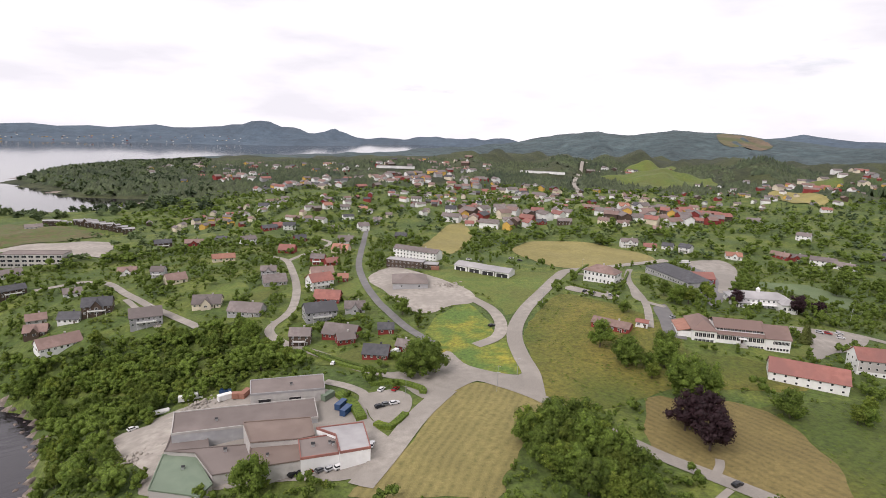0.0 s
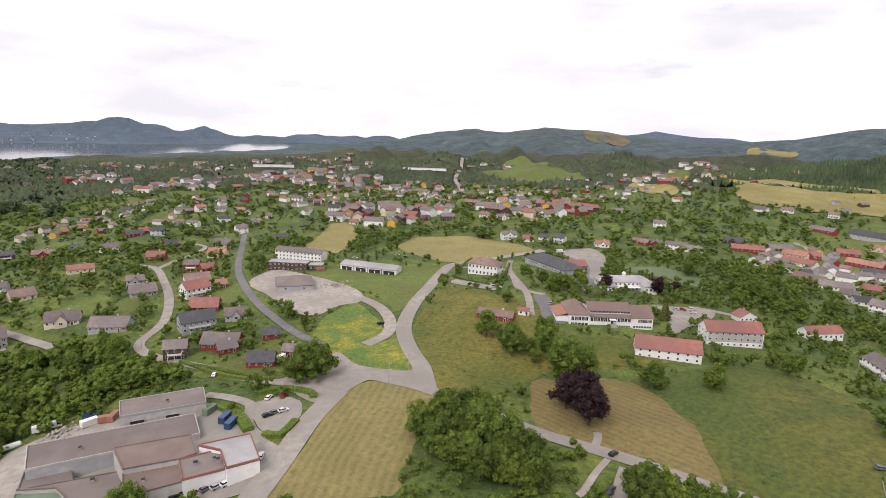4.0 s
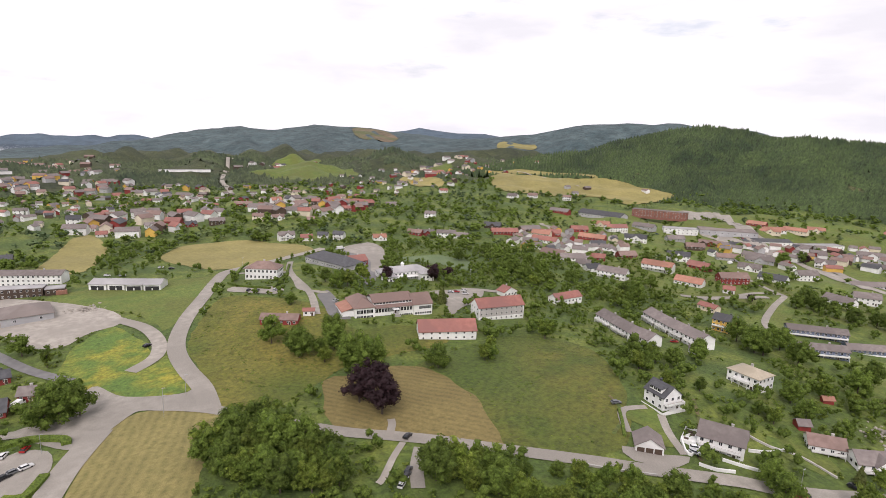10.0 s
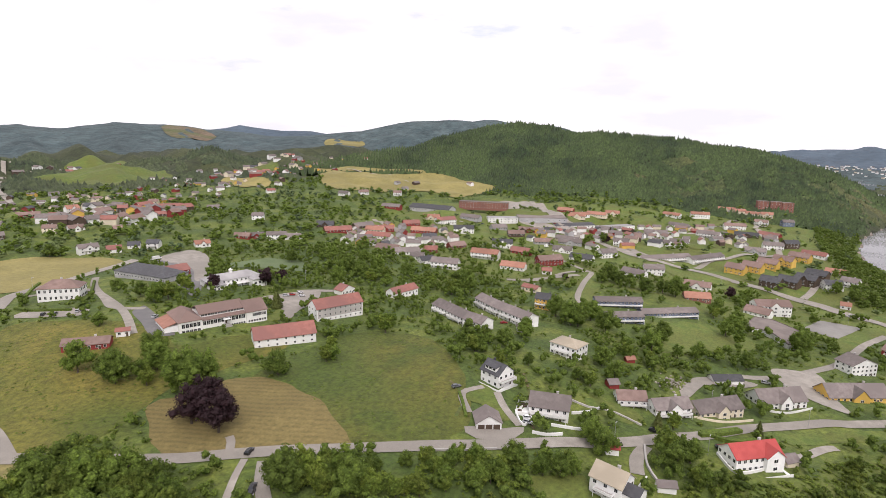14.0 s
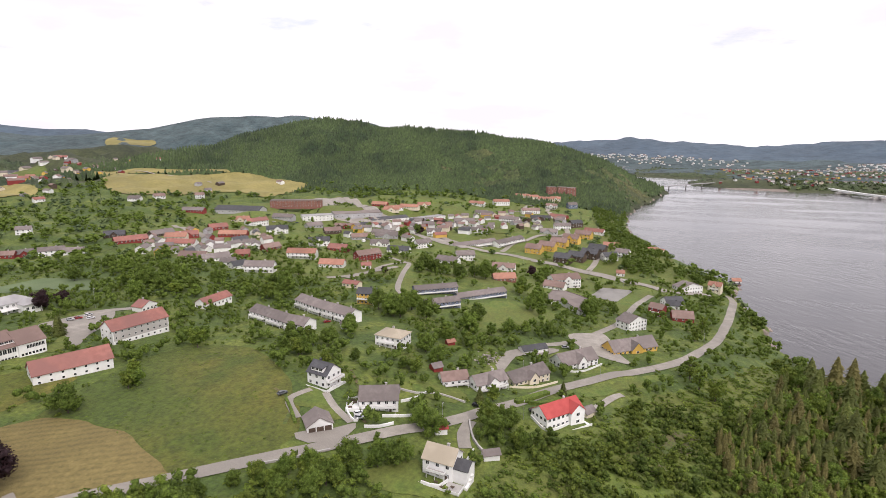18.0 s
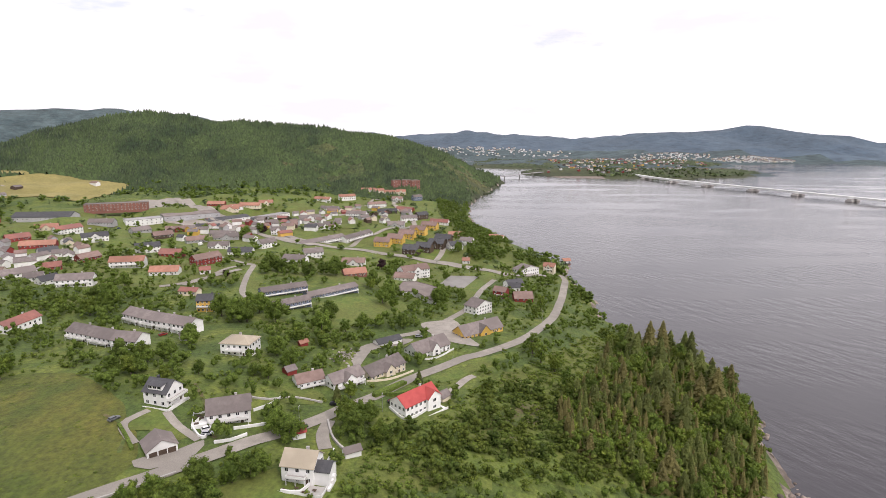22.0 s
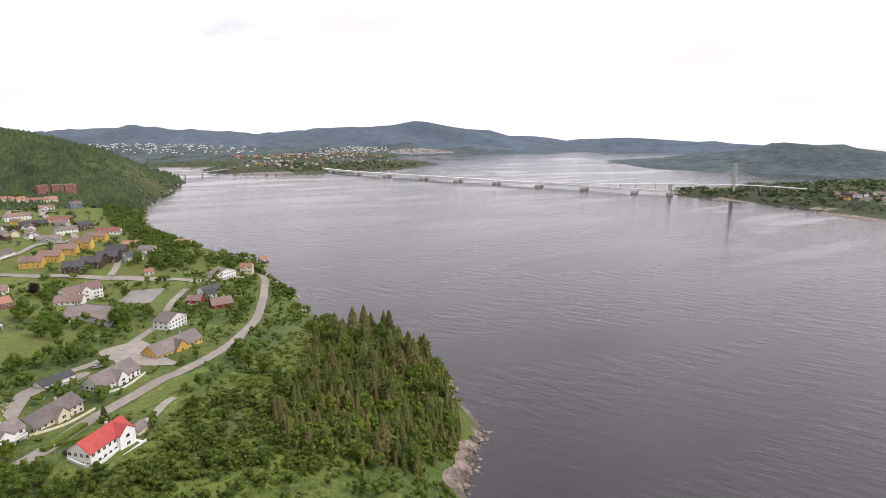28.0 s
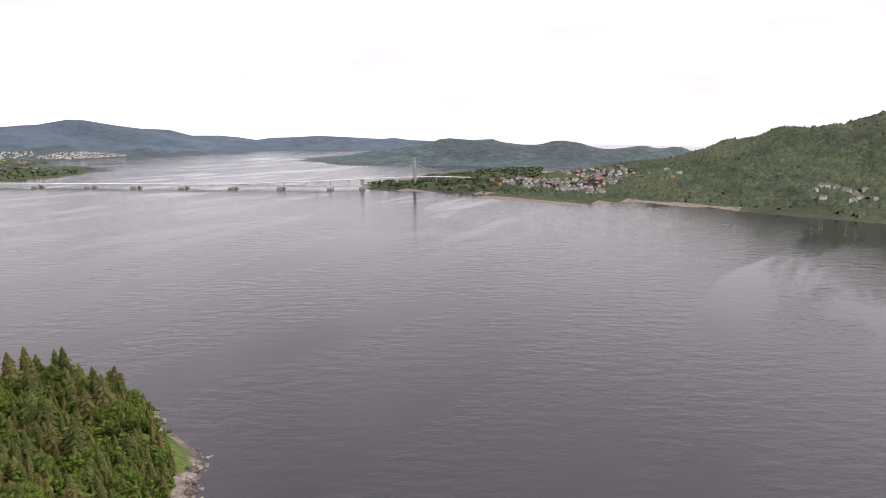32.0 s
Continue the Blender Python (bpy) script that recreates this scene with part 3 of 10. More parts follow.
def hip_roof(w, d, h, rise, o=0.5, th=0.22):
    s = Shape()
    r = max(w - d, 0.5) / 2 if w >= d else 0.0
    q = max(d - w, 0.0) / 2 if d > w else 0.0
    W, D = w / 2 + o, d / 2 + o
    ze = h - 0.15
    v = [(-W, -D, ze), (W, -D, ze), (W, D, ze), (-W, D, ze), (-W, -D, ze + th), (W, -D, ze + th), (W, D, ze + th), (-W, D, ze + th)]
    f = [(0, 3, 2, 1), (0, 1, 5, 4), (1, 2, 6, 5), (2, 3, 7, 6), (3, 0, 4, 7)]
    if w >= d:
        v += [(-r, 0, h + rise), (r, 0, h + rise)]
        f += [(4, 5, 9, 8), (6, 7, 8, 9), (5, 6, 9), (7, 4, 8)]
    else:
        v += [(0, -q, h + rise), (0, q, h + rise)]
        f += [(4, 5, 8), (6, 7, 9), (5, 6, 9, 8), (7, 4, 8, 9)]
    return s.add(v, f)


def gable_walls(w, d, h, rise, down=2.5):
    """Four walls with gable ends, ridge along x, footing below ground."""
    v = [(-w / 2, -d / 2, -down), (w / 2, -d / 2, -down), (w / 2, d / 2, -down), (-w / 2, d / 2, -down),
         (-w / 2, -d / 2, h), (w / 2, -d / 2, h), (w / 2, d / 2, h), (-w / 2, d / 2, h), (-w / 2, 0, h + rise), (w / 2, 0, h + rise)]
    f = [(0, 1, 5, 4), (2, 3, 7, 6), (1, 2, 6, 9, 5), (3, 0, 4, 8, 7), (0, 3, 2, 1)]
    return Shape().add(v, f)


def turned(s, quarter):
    if quarter:
        s.v = [(-b, a, c) for a, b, c in (tuple(p) for p in s.v)]
    return s


def house(x, y, rz, w, d, h, rise, wall, roof, ridge="x", kind="gable", label="", storeys=1, sides="flr", win=(1.1, 1.2), gap=2.9,
          chimney=True, balcony=0.0, cross=0.0, cross_at=0.0, dormers=0, base=0.0, category="house", name="house", group="", sill=None, porch=False, z=None):
    """A building with its front (the wall at -y) turned by rz."""
    gz = (ground_z(x, y) if z is None else z) + base
    HOUSES.append((x, y, 0.5 * math.hypot(w, d) + 1.0))
    ob = empty(name, pose(x, y, gz, 0, 0, rz), label, category, group)
    fm = M_WHITE
    if kind == "gable":
        q = ridge == "y"
        a, b = (d, w) if q else (w, d)
        child("wall", turned(gable_walls(a, b, h, rise), q).mesh("wall", wall), ob)
        child("roof", turned(gable_roof(a, b, h, rise), q).mesh("roof", roof), ob)
        if chimney:
            cx, cy = (0.3, 0.18 * d) if q else (0.18 * w, 0.3)
            child("chimney", Shape().box(cx - 0.45, cx + 0.45, cy - 0.35, cy + 0.35, h + rise - 0.8, h + rise + 0.9).box(cx - 0.55, cx + 0.55, cy - 0.45, cy + 0.45, h + rise + 0.9, h + rise + 1.02).mesh("chimney", M_CONCRETE if roof is not M_TILE_DARK else M_TILE_DARK), ob)
    elif kind == "hip":
        child("wall", Shape().box(-w / 2, w / 2, -d / 2, d / 2, -2.5, h).mesh("wall", wall), ob)
        child("roof", hip_roof(w, d, h, rise).mesh("roof", roof), ob)
        if chimney:
            child("chimney", Shape().box(-0.5, 0.5, 0.2, 1.0, h + rise - 1.0, h + rise + 1.0).mesh("chimney", M_CONCRETE), ob)
    else:
        child("wall", Shape().box(-w / 2, w / 2, -d / 2, d / 2, -2.5, h).mesh("wall", wall), ob)
        s = Shape().box(-w / 2 - 0.15, w / 2 + 0.15, -d / 2 - 0.15, d / 2 + 0.15, h, h + 0.18)
        for e in ((-w / 2 - 0.2, w / 2 + 0.2, -d / 2 - 0.2, -d / 2 + 0.15), (-w / 2 - 0.2, w / 2 + 0.2, d / 2 - 0.15, d / 2 + 0.2),
                  (-w / 2 - 0.2, -w / 2 + 0.15, -d / 2 + 0.15, d / 2 - 0.15), (w / 2 - 0.15, w / 2 + 0.2, -d / 2 + 0.15, d / 2 - 0.15)):
            s.box(*e, h + 0.02, h + 0.45)
        child("roof", s.mesh("roof", roof), ob)
    if sides:
        put_windows(ob, w, d, h, storeys, sides, fm, win, gap)
    if "f" in sides and category in ("house", "terrace"):
        child("door", DOOR, ob, "", pose(w * 0.3, -d / 2 - 0.03, 0.1))
    if cross:   # gabled wing to the front
        cw, cd, cr = cross, 1.6, rise * 0.85
        child("front_gable", Shape().add(*_moved(turned(gable_walls(d / 2 + cd, cw, h, cr), True), (cross_at, -(d / 2 + cd) / 2, 0))).mesh("front_gable", wall), ob)
        child("gable_roof", Shape().add(*_moved(turned(gable_roof(d / 2 + cd, cw, h + 0.05, cr, 0.35), True), (cross_at, -(d / 2 + cd) / 2, 0))).mesh("gable_roof", roof), ob)
        for k in range(storeys):
            child("window", window_mesh(1.6, 1.2, fm), ob, "", pose(cross_at, -d / 2 - cd, (k + 0.58) * h / storeys))
    for k in range(dormers):
        u = (k + 0.5) / dormers * w - w / 2
        dz = h + rise * 0.25
        dm = child("dormer", Shape().box(-1.1, 1.1, -d / 2 * 0.78, -d * 0.12, dz, dz + 1.5).mesh("dormer", wall), ob, "", pose(u, 0, 0))
        child("dormer_roof", Shape().box(-1.3, 1.3, -d / 2 * 0.86, -d * 0.1, dz + 1.5, dz + 1.66).mesh("dormer_roof", roof), dm)
        child("window", window_mesh(1.4, 0.9, fm), dm, "", pose(0, -d / 2 * 0.78, dz + 0.75))
    if balcony:
        bw = w * balcony
        s = Shape().box(-bw / 2, bw / 2, -d / 2 - 2.2, -d / 2 - 0.0, h / 2 - 0.2, h / 2)
        bal = child("balcony", s.mesh("balcony", M_CONCRETE), ob)
        s = Shape().box(-bw / 2, bw / 2, -d / 2 - 2.2, -d / 2 - 2.12, h / 2 + 0.1, h / 2 + 0.95)
        s.box(-bw / 2, -bw / 2 + 0.08, -d / 2 - 2.1, -d / 2, h / 2 + 0.1, h / 2 + 0.95).box(bw / 2 - 0.08, bw / 2, -d / 2 - 2.1, -d / 2, h / 2 + 0.1, h / 2 + 0.95)
        child("railing", s.mesh("railing", M_WHITE), bal)
        for u in (-bw / 2 + 0.15, 0, bw / 2 - 0.15):
            child("post", Shape().box(u - 0.08, u + 0.08, -d / 2 - 2.1, -d / 2 - 1.94, -1.0, h / 2 - 0.2).mesh("post", M_WHITE), bal)
    if porch:
        child("porch", Shape().box(-1.6, 1.6, -d / 2 - 2.0, -d / 2, 2.5, 2.7).box(-1.5, -1.35, -d / 2 - 1.9, -d / 2 - 1.75, -0.5, 2.5).box(1.35, 1.5, -d / 2 - 1.9, -d / 2 - 1.75, -0.5, 2.5).mesh("porch", M_WHITE), ob)
    return ob


def _moved(s, o):
    return [(a + o[0], b + o[1], c + o[2]) for a, b, c in s.v], s.f


def block(pts, z0, h, wall, roof, label, category="building", name="industrial_building", parapet=0.4, rows=0, gap=4.0, win=(1.6, 1.2), fascia=None):
    """A flat-roofed building on a plan of corner points, anticlockwise."""
    cx, cy = sum(p[0] for p in pts) / len(pts), sum(p[1] for p in pts) / len(pts)
    ob = empty(name, pose(cx, cy, z0), label, category)
    CLEAR.append([tuple(q) for q in pts])
    p = [(a - cx, b - cy) for a, b in pts]
    area = sum(p[i - 1][0] * p[i][1] - p[i][0] * p[i - 1][1] for i in range(len(p)))
    if area < 0:
        p = p[::-1]
    n = len(p)
    v = [(a, b, -4) for a, b in p] + [(a, b, h) for a, b in p]
    child("wall", mesh_of("wall", v, [(i, (i + 1) % n, n + (i + 1) % n, n + i) for i in range(n)], wall), ob)
    child("roof", mesh_of("roof", [(a, b, h + 0.02) for a, b in p] + [(a, b, h - 0.3) for a, b in p],
                          [tuple(range(n))] + [(n + i, n + (i + 1) % n, (i + 1) % n, i) for i in range(n)], roof), ob)
    for i in range(n):
        a, b = Vector((*p[i], 0)), Vector((*p[(i + 1) % n], 0))
        L = (b - a).length
        ang = math.degrees(math.atan2(b.y - a.y, b.x - a.x))
        fs = fascia if fascia else roof
        child("parapet", Shape().box(0, L, -0.12, 0.2, h - 0.5 if fascia else h - 0.05, h + parapet).mesh("parapet", fs), ob, "", pose(a.x, a.y, 0, 0, 0, ang))
        if rows:
            k = int(L / gap)
            for r in range(rows):
                for j in range(k):
                    child("window", window_mesh(win[0], win[1], M_WHITE), ob, "", pose(0, 0, 0) @ Matrix.Translation(a + (b - a) * ((j + 0.5) / k) + Vector((0, 0, (r + 0.55) * h / rows))) @ pose(0, 0, 0, 0, 0, ang))
    return ob


def sheet(quad, th=0.2):
    """A slab below four corners."""
    v = [tuple(q) for q in quad] + [(a, b, c - th) for a, b, c in quad]
    return Shape().add(v, [(0, 1, 2, 3), (7, 6, 5, 4), (4, 5, 1, 0), (5, 6, 2, 1), (6, 7, 3, 2), (7, 4, 0, 3)])


def window_row(ob, x0, x1, y, z, n_, size):
    for k in range(n_):
        child("window", window_mesh(size[0], size[1], M_WHITE), ob, "", pose(x0 + (x1 - x0) * (k + 0.5) / n_, y, z))


def school_house():
    """Long school: hipped wing, low middle with a band of upper lights set back, gabled end, lean-to on the flank."""
    ob = empty("school", pose(132.5, 276.9, 49.6, 0, 0, -11.7), "long white plastered school with brown tiled roofs and large window bands", "school")
    HOUSES.append((146, 282, 17)), HOUSES.append((166, 277, 17))
    child("wing_wall", Shape().box(0, 11.5, 0, 22, -4, 7.6).mesh("wing_wall", M_WHITE), ob)
    child("wing_roof", Shape().add(*_moved(hip_roof(11.5, 22, 7.6, 4.4, 0.6), (5.75, 11, 0))).mesh("wing_roof", M_TILE_BROWN), ob)
    for z in (1.9, 5.3):
        window_row(ob, 1.0, 10.6, 0, z, 5, (1.5, 2.1))
    child("side_wall", Shape().box(-6.5, 0, 3, 20, -4, 5.6).mesh("side_wall", M_WHITE), ob)
    child("side_roof", sheet([(-7.0, 2.6, 5.5), (0, 2.6, 7.5), (0, 20.4, 7.5), (-7.0, 20.4, 5.5)], 0.3).mesh("side_roof", M_TILE_ORANGE), ob, "paler red roof of the lean-to")
    child("middle_wall", Shape().box(11.5, 35, 1.2, 18, -4, 6.5).box(11.5, 35, 4.0, 18, 6.5, 9.0).mesh("middle_wall", M_WHITE), ob)
    child("lower_roof", sheet([(11.5, 0.6, 6.4), (35, 0.6, 6.4), (35, 4.0, 7.3), (11.5, 4.0, 7.3)], 0.22).mesh("lower_roof", M_TILE_BROWN), ob)
    child("middle_roof", Shape().add(*_moved(gable_roof(23.5, 14, 9.0, 3.0, 0.5), (23.25, 11, 0))).mesh("middle_roof", M_TILE_BROWN), ob)
    window_row(ob, 12.2, 21.8, 1.2, 1.2, 7, (0.9, 0.9))
    window_row(ob, 26.6, 34.6, 1.2, 1.2, 6, (0.9, 0.9))
    window_row(ob, 12.0, 34.6, 1.2, 4.7, 12, (1.5, 2.1))
    window_row(ob, 12.0, 34.6, 4.0, 8.2, 13, (1.4, 0.9))
    steps = child("entrance_steps", Shape().box(22.4, 25.8, -1.6, 1.2, -3, 2.4).mesh("entrance_steps", M_CONCRETE), ob)
    for k in range(5):
        child("step", Shape().box(25.8 + k * 0.35, 26.15 + k * 0.35, -1.4, 0.6, -2, 2.1 - k * 0.42).mesh("step", M_CONCRETE), steps)
    child("porch", Shape().box(22.2, 26.0, -1.6, 1.2, 5.2, 5.4).box(22.3, 22.5, -1.5, -1.3, 2.4, 5.2).box(25.7, 25.9, -1.5, -1.3, 2.4, 5.2).mesh("porch", M_WHITE), ob)
    child("door", DOOR, ob, "", pose(24.1, 1.17, 2.4))
    child("end_wall", Shape().add(*_moved(gable_walls(11.5, 17, 6.8, 4.6, 4.0), (40.75, 8.5, 0))).mesh("end_wall", M_WHITE), ob)
    child("end_roof", Shape().add(*_moved(gable_roof(11.5, 17, 6.8, 4.6, 0.5), (40.75, 8.5, 0))).mesh("end_roof", M_TILE_BROWN), ob)
    window_row(ob, 35.6, 46.0, 0, 1.5, 7, (1.0, 1.1))
    window_row(ob, 38.2, 45.8, 0, 4.8, 6, (1.1, 1.6))
    return ob


# ---- draped surfaces ----
from mathutils.geometry import delaunay_2d_cdt


def patch(name, pts, mat, lift, label, category="ground", step=6.0, clear=True, ragged=0.0, soft=False):
    """A sheet laid on the land within a plan polygon."""
    pts = [tuple(p) for p in pts]
    if soft:    # rounded outline
        pts = smooth_line(pts[-2:] + pts + pts[:2], 4.0)
        i0 = min(range(len(pts) // 2), key=lambda i: math.dist(pts[i], pts[-1]))
        pts = pts[i0:-1]
    b = []
    for (ax, ay), (bx, by) in zip(pts, pts[1:] + pts[:1]):
        k = max(1, int(math.hypot(bx - ax, by - ay) / step))
        b += [(ax + (bx - ax) * i / k, ay + (by - ay) * i / k) for i in range(k)]
    if ragged:
        b = [(a + ragged * noise.noise((a * 0.11, c * 0.11, 3)), c + ragged * noise.noise((a * 0.11, c * 0.11, 9))) for a, c in b]
    gx_, gy_ = np.meshgrid(np.arange(min(p[0] for p in b), max(p[0] for p in b), step), np.arange(min(p[1] for p in b), max(p[1] for p in b), step))
    m = inside(gx_, gy_, b)
    verts = [Vector(p) for p in b] + [Vector(p) for p in zip(gx_[m], gy_[m])]
    ed = [(i, (i + 1) % len(b)) for i in range(len(b))]
    vo, _, fo, _, _, _ = delaunay_2d_cdt(verts, ed, [], 1, 0.05)
    P = np.array([(p.x, p.y) for p in vo])
    z = np.where(np.hypot(P[:, 0], P[:, 1]) > 640, mesh_z(P[:, 0], P[:, 1]), height(P[:, 0], P[:, 1])) + lift
    me = mesh_of(name, np.column_stack([P, z]), [tuple(f) for f in fo], mat, None, True)
    if me.polygons and me.polygons[0].normal.z < 0:
        me.flip_normals()
    if clear:
        CLEAR.append(pts)
    return tagged(new(name, me), label, category, kind="structure")


def smooth_line(pts, step=3.0):
    out = []
    for i in range(len(pts) - 1):
        p0, p1, p2, p3 = pts[max(i - 1, 0)], pts[i], pts[i + 1], pts[min(i + 2, len(pts) - 1)]
        k = max(2, int(math.hypot(p2[0] - p1[0], p2[1] - p1[1]) / step))
        for j in range(k):
            t = j / k
            out.append(tuple(0.5 * (2 * p1[c] + (p2[c] - p0[c]) * t + (2 * p0[c] - 5 * p1[c] + 4 * p2[c] - p3[c]) * t * t + (3 * p1[c] - p0[c] - 3 * p2[c] + p3[c]) * t ** 3) for c in (0, 1)))
    return out + [tuple(pts[-1])]


def ribbon(name, pts, width, mat, lift, label, category="road", kind="structure", tall=0.0, note=True):
    """A road, path or (with tall) a low wall along a line on the land."""
    c = smooth_line(pts)
    v, f = [], []
    for i, (x, y) in enumerate(c):
        a, b = c[max(i - 1, 0)], c[min(i + 1, len(c) - 1)]
        L = math.hypot(b[0] - a[0], b[1] - a[1]) or 1.0
        nx_, ny_ = -(b[1] - a[1]) / L, (b[0] - a[0]) / L
        for s in (-0.5, 0.0, 0.5):
            v.append((x + nx_ * s * width, y + ny_ * s * width))
    P = np.array(v)
    z = height(P[:, 0], P[:, 1])
    n_ = len(c)
    if tall:
        top = [(x, y, q + tall) for (x, y), q in zip(v, z)]
        low = [(x, y, q - 0.6) for (x, y), q in zip(v, z)]
        V = top + low
        o = 3 * n_
        for i in range(n_ - 1):
            a, b = 3 * i, 3 * i + 3
            f += [(a, b, b + 2, a + 2), (a + o, b + o, b, a), (a + 2, b + 2, b + 2 + o, a + 2 + o)]
        f += [(0, 2, 2 + o, o), (3 * n_ - 3, 3 * n_ - 3 + o, 3 * n_ - 1 + o, 3 * n_ - 1)]
    else:
        z = np.maximum(z.reshape(-1, 3), z.reshape(-1, 3)[:, 1:2] - 0.1)
        V = [(x, y, q + lift) for (x, y), q in zip(v, z.ravel())]
        for i in range(n_ - 1):
            a, b = 3 * i, 3 * i + 3
            f += [(a, b, b + 1, a + 1), (a + 1, b + 1, b + 2, a + 2)]
    me = mesh_of(name, V, f, mat, None, not tall)
    if not tall and me.polygons[0].normal.z < 0:
        me.flip_normals()
    if note:
        LINES.append((np.array(c[::2]), width / 2))
    return tagged(new(name, me), label, category, kind=kind)


# ---- trees ----
def leaf_cards(rng, centres, radii, n, size, flat=0.9):
    """n small leafy blades scattered over the skins of clumps; faces turn outwards with jitter."""
    k = rng.integers(0, len(centres), n)
    d = rng.normal(size=(n, 3))
    d[:, 2] += 0.25
    d /= np.linalg.norm(d, axis=1)[:, None]
    p = centres[k] + d * (radii[k] * rng.uniform(0.75, 1.08, n))[:, None] * np.array([1, 1, flat])
    nr = d + rng.normal(size=(n, 3)) * 0.45
    nr /= np.linalg.norm(nr, axis=1)[:, None]
    t = np.cross(nr, rng.normal(size=(n, 3)))
    t /= np.linalg.norm(t, axis=1)[:, None]
    u = np.cross(nr, t)
    s = size * rng.uniform(0.6, 1.35, n)[:, None]
    V = np.stack([p - t * s - u * s * 0.7, p + t * s * 1.1 - u * s * 0.55, p - t * s * 0.1 + u * s * 1.25], 1).reshape(-1, 3)
    return V, np.arange(3 * n).reshape(-1, 3)


def cores(rng, c, r, fine=False):
    """Closed uneven leaf masses inside the clumps: octahedra, split once where fine."""
    v = np.array([(1, 0, 0), (-1, 0, 0), (0, 1, 0), (0, -1, 0), (0, 0, 1), (0, 0, -1)], dtype=float)
    f = np.array([(0, 2, 4), (2, 1, 4), (1, 3, 4), (3, 0, 4), (2, 0, 5), (1, 2, 5), (3, 1, 5), (0, 3, 5)])
    if fine:
        vs, fs, mid = [tuple(p) for p in v], [], {}

        def m_(i, j):
            key = (min(i, j), max(i, j))
            if key not in mid:
                q = (np.array(vs[i]) + np.array(vs[j])) / 2
                vs.append(tuple(q / np.linalg.norm(q)))
                mid[key] = len(vs) - 1
            return mid[key]
        for i, j, k in f:
            x, y, z = m_(i, j), m_(j, k), m_(k, i)
            fs += [(i, x, z), (x, j, y), (z, y, k), (x, y, z)]
        v, f = np.array(vs), np.array(fs)
    n_ = len(c)
    V = v[None] * (r[:, None] * rng.uniform(0.75, 1.15, (n_, len(v))))[:, :, None] * np.array([1, 1, 0.9]) + c[:, None]
    F_ = f[None] + (np.arange(n_) * len(v))[:, None, None]
    return V.reshape(-1, 3), F_.reshape(-1, 3)


def merged(A, B):
    return np.concatenate([A[0], B[0]]), np.concatenate([A[1], B[1] + len(A[0])])


def crown_clumps(rng, n, rx, rz, z0):
    """Clump centres in an uneven egg-shaped crown."""
    d = rng.normal(size=(n, 3))
    d /= np.linalg.norm(d, axis=1)[:, None]
    r = rng.uniform(0.35, 0.86, n)[:, None]
    c = d * r * np.array([rx, rx, rz])
    c[:, 2] += z0 + rz
    return c, rng.uniform(0.20, 0.36, n) * rx


def crown_mesh(seed, rx, rz, z0, cards, size, mat, clumps=26):
    rng = np.random.default_rng(seed)
    c, r = crown_clumps(rng, clumps, rx, rz, z0)
    return big_mesh("crown", *merged(leaf_cards(rng, c, r * 1.08, cards, size), cores(rng, c, r * 0.86)), mat, True)


def spruce_arrays(rng, hgt, rad, tiers, per, z0=0.8, width=0.17, least=4):
    """Drooping, uneven tiers of narrow branch blades."""
    V = []
    step = (hgt - z0) / tiers
    for k in range(tiers):
        f = k / (tiers - 1)
        r = rad * (1 - f) ** (0.64 if tiers >= 9 else 0.8) * rng.uniform(0.7, 1.15) + 0.03 * rad
        m = max(least, int(per * (1 - 0.6 * f)))
        for j in range(m):
            z = z0 + (hgt - z0) * f + rng.uniform(-0.5, 0.5) * step * (1 - f)
            a = 2 * math.pi * (j + rng.uniform(0, 1)) / m
            L = r * rng.uniform(0.55, 1.22)
            c, s = math.cos(a), math.sin(a)
            w = width * r + 0.02 * rad
            dz = -rng.uniform(0.2, 0.55) * L
            V += [(0, 0, z + 0.12 * r), (c * L * 0.65 - s * w, s * L * 0.65 + c * w, z + dz * 0.5), (c * L, s * L, z + dz), (c * L * 0.65 + s * w, s * L * 0.65 - c * w, z + dz * 0.62)]
    for k in range(6 if tiers >= 9 else 0):   # dense heart
        for j in range(7):
            a0, a1 = 2 * math.pi * j / 7, 2 * math.pi * (j + 1) / 7
            f0, f1 = k / 6, (k + 1) / 6
            r0, r1 = 0.66 * rad * (1 - f0) ** 0.7, 0.66 * rad * (1 - f1) ** 0.7
            q0, q1 = z0 + (hgt - z0) * f0, z0 + (hgt - z0) * f1
            V += [(math.cos(a0) * r0, math.sin(a0) * r0, q0), (math.cos(a1) * r0, math.sin(a1) * r0, q0), (math.cos(a1) * r1, math.sin(a1) * r1, q1), (math.cos(a0) * r1, math.sin(a0) * r1, q1)]
    V = np.array(V)
    return V, np.arange(len(V)).reshape(-1, 4)


def trunk_mesh(hgt, r):
    s = Shape().tube(0, 0, -1.0, hgt, r, r * 0.45, 7)
    rng = random.Random(int(hgt * 100))
    for k in range(5):
        a = k * 2 * math.pi / 5 + rng.uniform(0, 0.5)
        z = hgt * rng.uniform(0.45, 0.85)
        L = hgt * rng.uniform(0.3, 0.5)
        s.beam((0, 0, z), (math.cos(a) * L * 0.6, math.sin(a) * L * 0.6, z + L * 0.7), r * 0.6)
    return s.mesh("trunk", M_BARK)


